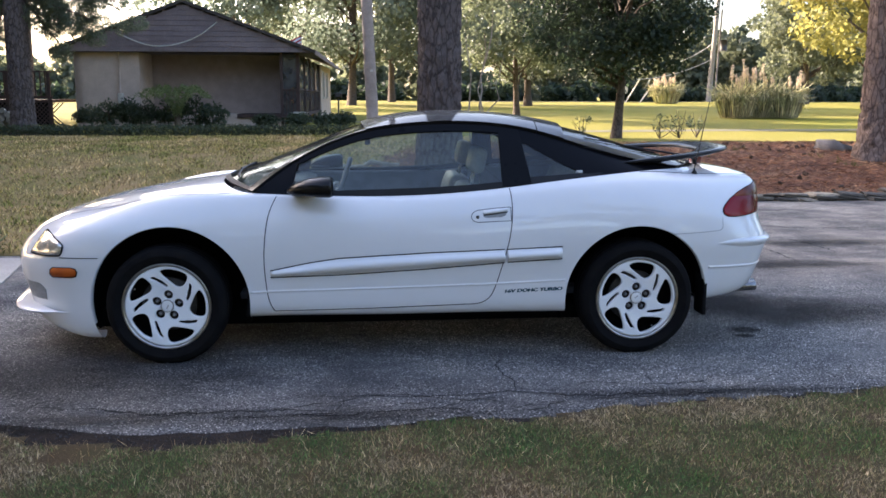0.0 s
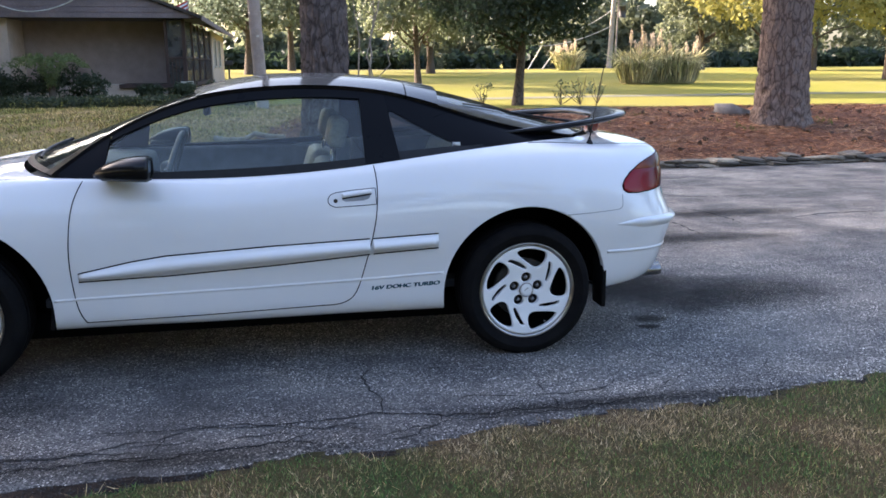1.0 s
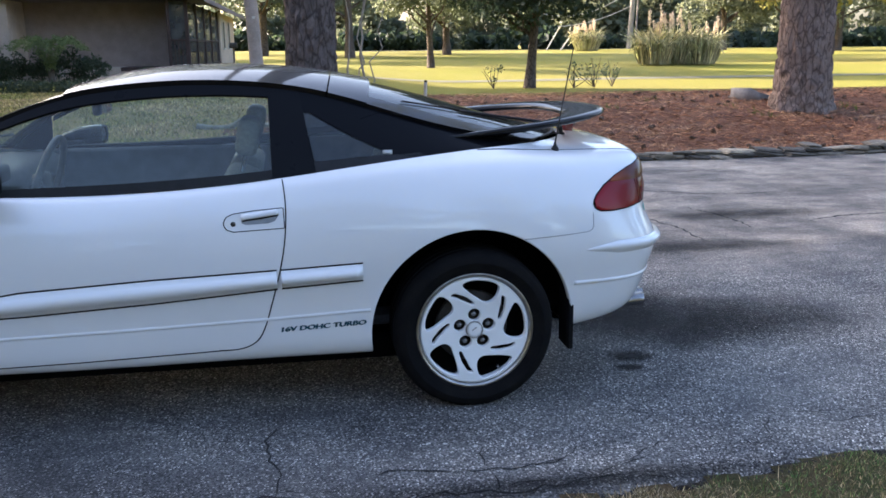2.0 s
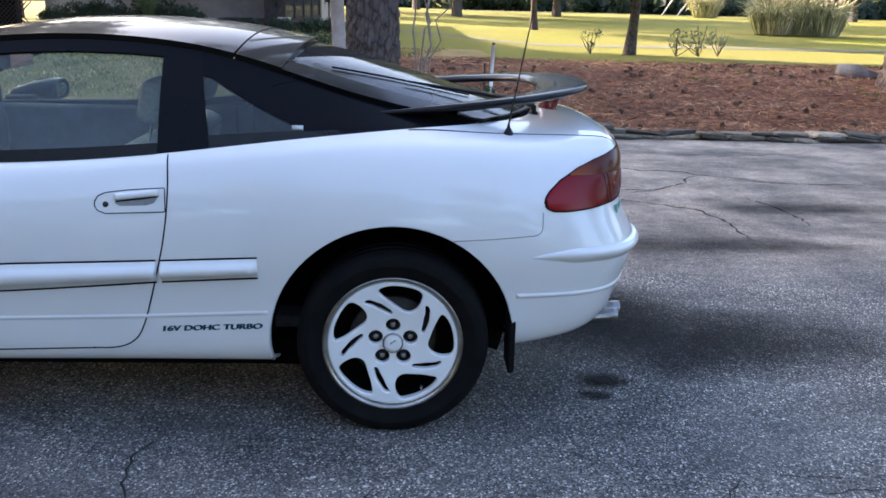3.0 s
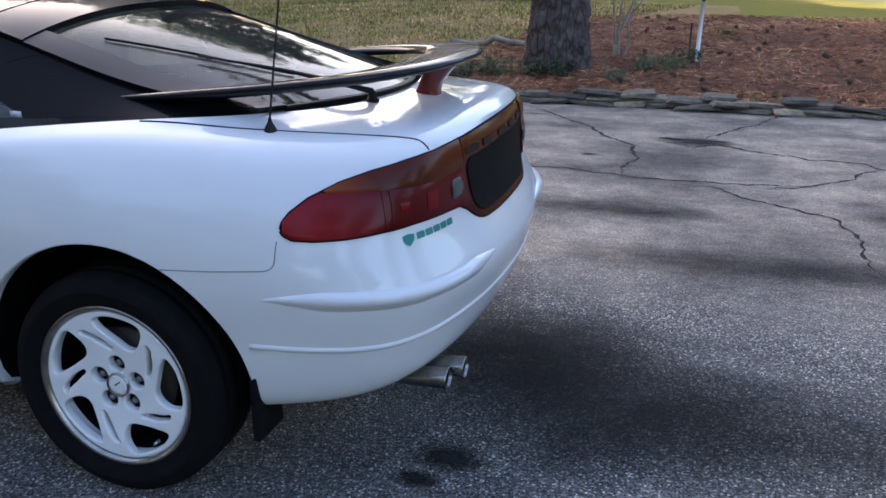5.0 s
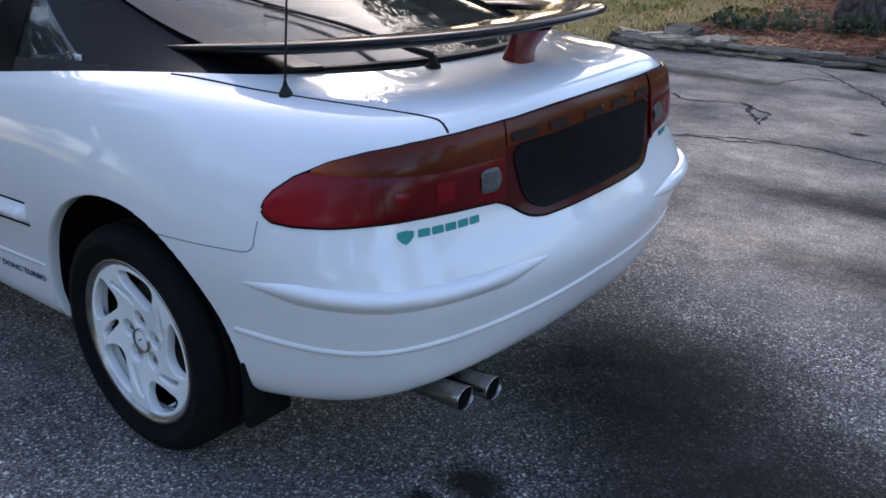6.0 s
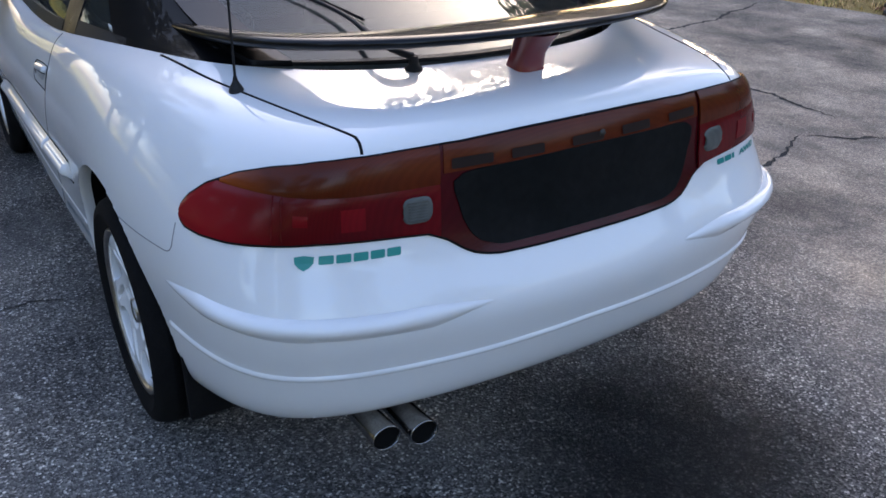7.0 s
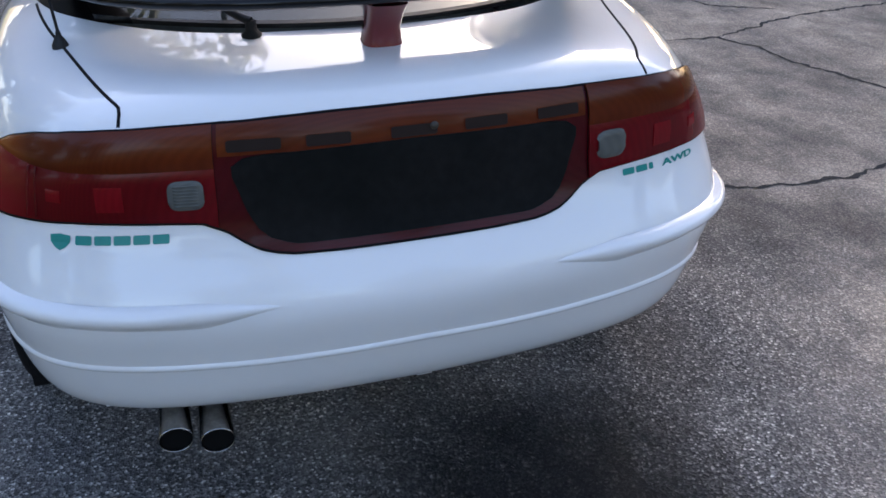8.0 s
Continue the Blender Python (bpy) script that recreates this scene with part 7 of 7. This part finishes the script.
part("meter_box", box_bm(0.20, 0.12, 0.34, (-HW + 1.5, -0.06, 0.95), 0.03), trim_paint, house, "pale electric meter box")
part("meter_pipe", tube_bm([(-HW + 1.5, -0.05, 1.1), (-HW + 1.5, -0.05, EAVE)], 0.025, 8), brick_tan, house)
part("house_lamp", lathe_bm([(0.0, -0.05), (0.05, -0.04), (0.06, 0.02), (0.03, 0.06)], 14), trim_paint, house).location = (-HW - 0.35, 0.0, 2.05)
cable = [(-HW + 1.7, -0.55, 3.05), (-HW + 2.5, -0.62, 2.72), (-HW + 3.2, -0.62, 2.66), (-HW + 4.2, -0.6, 2.95), (-HW + 4.9, -0.55, 3.45)]
part("sagging_cable", tube_bm([Vector(p) for p in spline(cable, 24)], 0.022, 6), trim_paint, house, "pale sagging cable across the gable")
part("crawl_door", box_bm(0.42, 0.08, 0.45, (-0.05, -0.2, 0.28), 0.02), trim_paint, house, smooth=False)

# wooden deck beside the house
deck = thing("wooden_deck", (-13.6, 25.6, HZ), "reddish-brown wooden deck with railing and lattice", "deck")
part("deck_floor", box_bm(5.6, 3.0, 0.10, (0, 1.5, 0.85)), deck_wood, deck, smooth=False)
for x in np.linspace(-2.7, 2.7, 5):
    part("deck_post", box_bm(0.10, 0.10, 1.85, (x, 0.03, 0.92), 0.01), deck_wood, deck, smooth=False)
tr = part("top_rail", box_bm(5.6, 0.12, 0.05, (0, 0.03, 1.83), 0.01), deck_wood, deck, smooth=False)
part("low_rail", box_bm(5.6, 0.05, 0.08, (0, 0.03, 0.98), 0.01), deck_wood, deck, smooth=False)
for x in np.linspace(-2.6, 2.6, 32):
    part("baluster", box_bm(0.04, 0.04, 0.85, (x, 0.03, 1.40)), deck_wood, deck, smooth=False)
# added black sheet: paints the shade under the deck behind the lattice
part("deck_shade", box_bm(5.5, 0.04, 0.78, (0, 0.14, 0.42)), soot_and_shade, deck, "black sheet standing in for the shade under the deck", smooth=False)
lat = bmesh.new()
for k in range(40):
    for s in (-1, 1):
        box_bm(0.035, 0.015, 1.05, (-2.7 + 0.14 * k, 0.02 + 0.02 * s, 0.42), 0.0, Matrix.Rotation(s * radians(45), 4, "Y"), lat)
part("lattice", lat, deck_wood, deck, smooth=False)
part("privacy_post", box_bm(0.16, 0.16, 3.0, (-1.9, 0.2, 1.5), 0.01), deck_wood, deck, smooth=False)

# log pile
pile = thing("log_pile", (-10.6, 20.6, terrain(-10.6, 20.6)), "weathered split logs stacked by the pine", "firewood")
for k in range(34):
    lx, lz = rng.uniform(-0.8, 0.8), rng.uniform(0.05, 0.62)
    if lz > 0.72 - 0.5 * abs(lx):
        lz *= 0.5
    part("log", tube_bm([Vector((lx, -0.2, lz)), Vector((lx + rng.uniform(-0.15, 0.15), 0.25, lz + rng.uniform(-0.05, 0.05)))], rng.uniform(0.05, 0.09), 7), rock_mat, pile, smooth=False)

# ---- planting by the house ----
leaf_shrub = foliage_mat("leaf_shrub", (0.045, 0.062, 0.045), (0.11, 0.13, 0.085), (0.08, 0.11, 0.04))
leaf_fern = foliage_mat("leaf_fern", (0.10, 0.14, 0.06), (0.24, 0.28, 0.13), (0.26, 0.32, 0.13))
hedge_blobs = [(np.array([x, 16.9 + 0.25 * wave(x, 1.0), terrain(x, 17) + 0.12]), 0.20) for x in np.linspace(-9.5, -0.4, 90)]
tagged(new("border_hedge", leaf_cloud("border_hedge", hedge_blobs, 9000, 0.10, leaf_shrub, 0, 3.5)), "low dark green border hedge along the yard edge", "hedge", kind="stuff")
for k, (x, y, r, h) in enumerate(((-9.2, 24.4, 0.6, 0.62), (-8.6, 24.2, 0.55, 0.95), (-8.0, 24.4, 0.6, 0.78), (-7.5, 24.3, 0.45, 1.0), (-6.75, 24.4, 0.5, 0.85), (-5.9, 24.6, 0.55, 1.0), (-5.3, 24.3, 0.55, 0.7), (-3.6, 24.5, 0.45, 0.32), (-2.6, 24.6, 0.5, 0.36), (-1.6, 25.2, 0.4, 0.35), (-1.0, 26.0, 0.4, 0.4))):
    sh = thing("shrub", (x, y, terrain(x, y)), "dark green shrub by the house wall", "shrub", "shrubs by the house")
    part("stems", limb_bm(None, (0, 0, 0), (0.05, 0.02, h * 0.7), 0.03, 0.01, 300 + k), tree_bark, sh)
    part("leaves", leaf_cloud("leaves", crown_blobs(18, (0, 0, h * 0.45), r * 0.85, r * 0.7, h * 0.45, 0.14, 0.30, 310 + k), 1100, 0.12, leaf_shrub, 0, 2.6), leaf_shrub, sh, smooth=False)
palm = thing("sago_palm", (-6.3, 23.7, terrain(-6.3, 23.7)), "feathery light green palm by the house", "palm")
part("stem", tube_bm([(0, 0, 0), (0, 0, 0.4)], 0.10, 8), tree_bark, palm)
for k in range(16):
    a = 2 * math.pi * k / 16 + 0.2
    ln = 1.15 + 0.2 * (k % 3)
    sp_ = [(0.05 * math.cos(a), 0.05 * math.sin(a), 0.4), (0.45 * ln * math.cos(a), 0.45 * ln * math.sin(a), 1.15 + 0.1 * (k % 2)), (0.85 * ln * math.cos(a), 0.85 * ln * math.sin(a), 0.95)]
    bl_ = [(p, 0.09) for p in spline(sp_, 14)]
    part("frond", leaf_cloud("frond", bl_, 130, 0.16, leaf_fern, 0.6, 5.0), leaf_fern, palm, smooth=False)
for k, (x, y) in enumerate(((-3.62, 2.60), (-3.9, 2.85), (-4.2, 2.7))):
    cl = thing("border_grass_clump", (x, y, terrain(x, y)), "arching green border grass clump by the walk", "plant", "border grass clumps")
    th = rng.uniform(0, 2 * np.pi, 220)
    el = rng.uniform(0.3, 1.2, 220)
    ln = rng.uniform(0.18, 0.34, 220)
    a = np.stack([np.cos(th) * np.cos(el), np.sin(th) * np.cos(el), np.sin(el)], 1) * ln[:, None]
    b = np.stack([-np.sin(th), np.cos(th), np.zeros(220)], 1) * 0.018
    part("blades", quads("blades", a * 0.5, a, b, leaf_fern, "", ""), leaf_fern, cl, smooth=False)
for k, (x, y, r, n_) in enumerate(((0.85, 7.45, 0.34, 700), (0.35, 7.35, 0.28, 400), (-0.1, 7.1, 0.35, 450), (2.1, 7.9, 0.3, 450), (2.35, 8.35, 0.18, 200), (1.6, 7.2, 0.2, 150))):
    w_ = thing("ground_ivy", (x, y, terrain(x, y)), "small leafy weeds growing from the pine straw", "plant", "weeds on the bank")
    part("leaves", leaf_cloud("leaves", crown_blobs(8, (0, 0, 0.08), r, r * 0.7, 0.07, 0.06, 0.13, 400 + k), n_, 0.05, leaf_mid if k % 2 else leaf_shrub), leaf_shrub, w_, smooth=False)
for k, (x, y) in enumerate(((7.0, 23.8), (9.6, 23.6), (10.4, 23.9), (11.1, 24.2))):
    b_ = thing("twiggy_shrub", (x, y, terrain(x, y)), "sparse twiggy shrub at the lawn edge", "shrub", "twiggy shrubs")
    for q in range(6):
        part("twig", limb_bm(None, (0, 0, 0), (rng.normal(0, 0.3), rng.normal(0, 0.2), rng.uniform(0.5, 1.0)), 0.015, 0.006, 500 + 10 * k + q), tree_bark, b_)
    part("leaves", leaf_cloud("leaves", crown_blobs(6, (0, 0, 0.5), 0.35, 0.3, 0.35, 0.08, 0.16, 520 + k), 130, 0.075, leaf_mid), leaf_mid, b_, smooth=False)

# ---- pampas grass ----
plume_mat = foliage_mat("plume", (0.50, 0.40, 0.30), (0.72, 0.60, 0.46), (0.7, 0.55, 0.4))
reed_mat = blade_mat("reed", [(0.24, 0.25, 0.11), (0.36, 0.345, 0.17), (0.48, 0.42, 0.23), (0.58, 0.49, 0.31)], 0.6)


def pampas(x, y, r, h, plumes, seed, label, grow=1.0):
    """A fountain of arching blades with feathery plumes above it."""
    g = np.random.default_rng(seed)
    t = thing("pampas_grass", (x, y, terrain(x, y) - 0.06), label, "ornamental grass", "pampas clumps")
    n = int(1900 * r)
    th = g.uniform(0, 2 * np.pi, n)
    rr = r * 0.9 * np.sqrt(g.uniform(0, 1, n))
    base_ = np.stack([rr * np.cos(th), rr * np.sin(th), np.zeros(n)], 1)
    out_ = unit(np.stack([np.cos(th) * 0.2, np.sin(th) * 0.2, np.ones(n)], 1) + g.normal(0, 0.12, (n, 3)))
    ln = h * g.uniform(0.35, 0.80, n)
    a = out_ * ln[:, None]
    b = unit(np.cross(a, g.normal(0, 1, (n, 3)))) * 0.045 * grow
    d = unit(np.stack([np.cos(th) * 0.9, np.sin(th) * 0.9, g.normal(0.1, 0.5, n)], 1) + g.normal(0, 0.2, (n, 3))) * (ln * g.uniform(0.3, 0.6, n))[:, None]
    low = base_ + a * 0.5
    high = base_ + a * 0.93 + d * 0.5
    part("blades", quads("blades", np.concatenate([low, high]), np.concatenate([a, d]), np.concatenate([b, b * 0.8]), reed_mat, "", ""), reed_mat, t, smooth=False)
    for k in range(plumes):
        px, py, ph = g.uniform(-r * 0.9, r * 0.9), g.uniform(-0.5, 0.5) * r, h * g.uniform(1.0, 1.38)
        lx = px + g.normal(0, 0.12) * h
        bm = tube_bm([Vector((px, py, 0.3)), Vector((lerp(px, lx, 0.6), py, ph * 0.7)), Vector((lx, py, ph * 0.95))], 0.014 * grow, 5)
        st = part("stalk", bm, reed_mat, t)
        blobs = [((lerp(px, lx, 0.6 + 0.4 * f), py, ph * (0.74 + 0.26 * f)), 0.11 * grow * (1 - 0.6 * abs(f - 0.4))) for f in np.linspace(0, 1, 6)]
        part("plume", leaf_cloud("plume", blobs, 110, 0.16 * grow, plume_mat, -1.2, 5.0), plume_mat, st, "pale feathery plume", smooth=False)
    return t


pampas(19.9, 41.5, 0.95, 2.1, 6, 1, "tall pampas grass clump with pale plumes")
pampas(21.2, 41.9, 1.05, 2.25, 6, 2, "tall pampas grass clump with pale plumes")
pampas(22.4, 41.4, 0.95, 2.05, 4, 3, "tall pampas grass clump with pale plumes")
pampas(32.6, 90.0, 1.35, 2.5, 9, 4, "far pampas grass clump by the track", 1.6)

# ---- poles, stakes, flag, far things ----
pale_pole = mottled("pale_pole", (0.42, 0.35, 0.31), (0.30, 0.25, 0.22), 4, 0.9, fine=60, bumps=(0.4, 0.01))
pole = thing("utility_pole", (-0.06, 15.2, terrain(0, 15.2) - 0.1), "weathered grey wooden utility pole by the yard", "pole")
part("shaft", tube_bm([Vector((0.0 - 0.042 * z, 0, z)) for z in np.linspace(0, 9, 10)], 0.14, 14, None, radii=list(np.linspace(0.145, 0.105, 10))), pale_pole, pole)
part("tag", box_bm(0.06, 0.01, 0.05, (-0.04, -0.145, 1.65), 0.003), trim_paint, pole)
pole2 = thing("utility_pole", (43.9, 106.5, terrain(44, 106) - 0.2), "tall wooden utility pole beyond the lawn", "pole")
part("shaft", tube_bm([Vector((0.048 * z, 0, z)) for z in np.linspace(0, 17, 8)], 0.3, 12, None, radii=list(np.linspace(0.34, 0.26, 8))), pale_bark, pole2)
part("transformer", tube_bm([Vector((1.6, 0, 6.6)), Vector((1.6, 0, 8.0))], 0.45, 12), dark_metal, pole2)
part("far_mast", tube_bm([Vector((1.6, 2, 0)), Vector((2.0, 2, 12))], 0.12, 8), pole_wood, pole2)
for k, (dz, sag) in enumerate(((7.6, 2.0), (5.6, 1.2))):
    a, b = Vector((0.3, 0, dz)), Vector((-12, 6, dz - 2.2))
    part("wire", tube_bm([a.lerp(b, t) + Vector((0, 0, -sag * 4 * t * (1 - t))) for t in np.linspace(0, 1, 16)], 0.05, 5), trim_paint, pole2)
for k, (x, dx) in enumerate(((29.5, 1.6), (31.2, 1.9), (33.0, 1.7))):
    gs = thing("guy_guard", (x, 95, terrain(x, 95)), "leaning pale guy wire guard", "post", "guy wire guards")
    part("rod", tube_bm([Vector((0, 0, 0)), Vector((dx, 0, 2.6))], 0.08, 8), trim_paint if k < 2 else leaf_yellow, gs)
stake = thing("marker_stake", (2.45, 8.42, terrain(2.45, 8.42) - 0.03), "white plastic pipe marker in the straw bed", "stake")
part("pipe", tube_bm([Vector((0, 0, 0)), Vector((0.01, 0, 0.40)), Vector((0.02, 0, 0.72))], 0.024, 12), wheel_white, stake)
part("cap", tube_bm([Vector((0.02, 0, 0.72)), Vector((0.021, 0, 0.75))], 0.020, 10), dark_metal, stake)
rod = thing("garden_stake", (2.36, 8.40, terrain(2.36, 8.40) - 0.03), "thin rusty garden stake in the straw bed", "stake")
part("rod", tube_bm([Vector((0, 0, 0)), Vector((0.0, 0, 0.48))], 0.010, 8), deck_wood, rod)
flag = thing("flag", (-3.3, 31.5, 2.9), "small striped flag on a short pole", "flag")
part("flag_pole", tube_bm([Vector((0.45, 0, -0.4)), Vector((0.45, 0, 1.0))], 0.02, 8), trim_paint, flag)
flag_red = material("flag_red", (0.45, 0.05, 0.05), 0.8)
for k in range(7):
    bm = bmesh.new()
    rows = [[bm.verts.new((0.44 - 0.7 * t, 0.05 * math.sin(5 * t), 0.9 - 0.075 * (k + s) - 0.35 * t)) for s in (0, 1)] for t in np.linspace(0, 1, 10)]
    for r0, r1 in zip(rows, rows[1:]):
        bm.faces.new((r0[0], r0[1], r1[1], r1[0]))
    part("stripe", bm, flag_red if k % 2 == 0 else wheel_white, flag, smooth=False)
feeder = thing("bird_feeder", (-1.25, 27.0, terrain(-1.2, 27) - 0.02), "dark box on a thin post by the house", "feeder")
part("post", tube_bm([Vector((0, 0, 0)), Vector((0, 0, 0.95))], 0.03, 8), pole_wood, feeder)
part("box", box_bm(0.26, 0.26, 0.18, (0, 0, 1.02), 0.03), dark_metal, feeder)
can = thing("white_bucket", (13.9, 17.5, terrain(13.9, 17.5)), "white plastic bucket on the lawn behind the pine", "bucket")
part("shell", tube_bm([Vector((0, 0, 0)), Vector((0, 0, 0.5))], 0.16, 16, None, radii=[0.15, 0.18]), wheel_white, can)

# track across the far lawn
track_mat = mottled("gravel_track", (0.17, 0.155, 0.085), (0.12, 0.115, 0.06), 1.0, 0.95, fine=20)
tv, tf = [], []
for i, x in enumerate(np.linspace(-3, 60, 64)):
    y = 29.5 + 0.035 * (x - 6) ** 1.0 + 0.4 * wave(x, 0.15)
    tv += [(x, y, terrain(x, y) - 0.045), (x, y + 1.3, terrain(x, y + 1.3) - 0.045)]
    if i:
        tf.append((2 * i - 2, 2 * i, 2 * i + 1, 2 * i - 1))
tagged(new("gravel_track", mesh_from("gravel_track", tv, tf, track_mat)), "grey gravel track crossing the lawn", "track", kind="structure")
tagged(new("far_road", mesh_from("far_road", [(8, 100, terrain(8, 100) - 0.02), (60, 104, terrain(60, 104) - 0.02), (60, 107, terrain(60, 107) - 0.02), (8, 103, terrain(8, 103) - 0.02)], [(0, 1, 2, 3)], track_mat)), "pale road beyond the lawn", "road", kind="structure")


def rock_mesh(sx, sy, sz, seed, flat=False):
    """A rough stone: a block with broken corners."""
    g = random.Random(seed)
    bm = bmesh.new()
    bmesh.ops.create_cube(bm, size=1)
    bmesh.ops.subdivide_edges(bm, edges=bm.edges[:], cuts=1, use_grid_fill=True)
    for v in bm.verts:
        n = v.co.length
        v.co *= lerp(1.0, 0.62 / max(n, 0.3), 0.35)
        v.co += Vector((g.uniform(-0.09, 0.09), g.uniform(-0.09, 0.09), g.uniform(-0.06, 0.06)))
        v.co = Vector((v.co.x * sx, v.co.y * sy, v.co.z * sz))
    me = bpy.data.meshes.new("stone")
    bm.to_mesh(me)
    bm.free()
    me.materials.append(border_stone)
    return me


boulder = tagged(new("boulder", rock_mesh(0.60, 0.5, 0.30, 5)), "grey rounded boulder beside the pine", "rock")
boulder.data.materials[0] = boulder_grey
boulder.data.polygons.foreach_set("use_smooth", [True] * len(boulder.data.polygons))
boulder.matrix_world = pose(8.66, 10.7, terrain(8.6, 10.7) + 0.015, 0, 16, 12)
wood_chip = thing("branch_log", (-0.2, 8.9, terrain(-0.2, 8.9) + 0.04), "pale fallen branch lying on the bank", "branch")
part("wood", limb_bm(None, (-0.55, 0.1, 0), (0.5, -0.1, 0.02), 0.05, 0.035, 601), pale_bark, wood_chip)

# stone edging along the far side of the driveway: flat stones in two rough courses
border = thing("stone_border", (0, 0, 0), "low dry-laid border of flat field stones", "stone border")
shapes = [rock_mesh(1, 1, 1, 700 + k) for k in range(9)]
gs_ = random.Random(31)
for course in range(3):
    x = -0.9
    while x < 13.5:
        w_ = gs_.uniform(0.20, 0.46)
        if course == 2 and gs_.random() < 0.8:
            x += w_
            continue
        st = new("stone", shapes[gs_.randrange(9)])
        st.parent = border
        h_ = gs_.uniform(0.04, 0.062)
        st.matrix_world = pose(x + w_ / 2, far_edge(x) + 0.07 + 0.05 * course + gs_.uniform(-0.04, 0.04), 0.022 + 0.042 * course, gs_.uniform(-7, 7), gs_.uniform(-6, 6), gs_.uniform(-14, 14)) @ Matrix.Diagonal((w_ * 1.06, gs_.uniform(0.16, 0.28), h_, 1))
        x += w_
for k in range(16):
    st = new("stone", shapes[gs_.randrange(9)])
    st.parent = border
    x = gs_.uniform(-1.25, 0.25)
    y = 6.05 + gs_.uniform(-0.1, 0.55)
    st.matrix_world = pose(x, y, terrain(x, y) + 0.03 + 0.02 * (k % 3), gs_.uniform(-14, 14), gs_.uniform(-12, 12), gs_.uniform(0, 180)) @ Matrix.Diagonal((gs_.uniform(0.22, 0.42), gs_.uniform(0.18, 0.3), gs_.uniform(0.05, 0.09), 1))
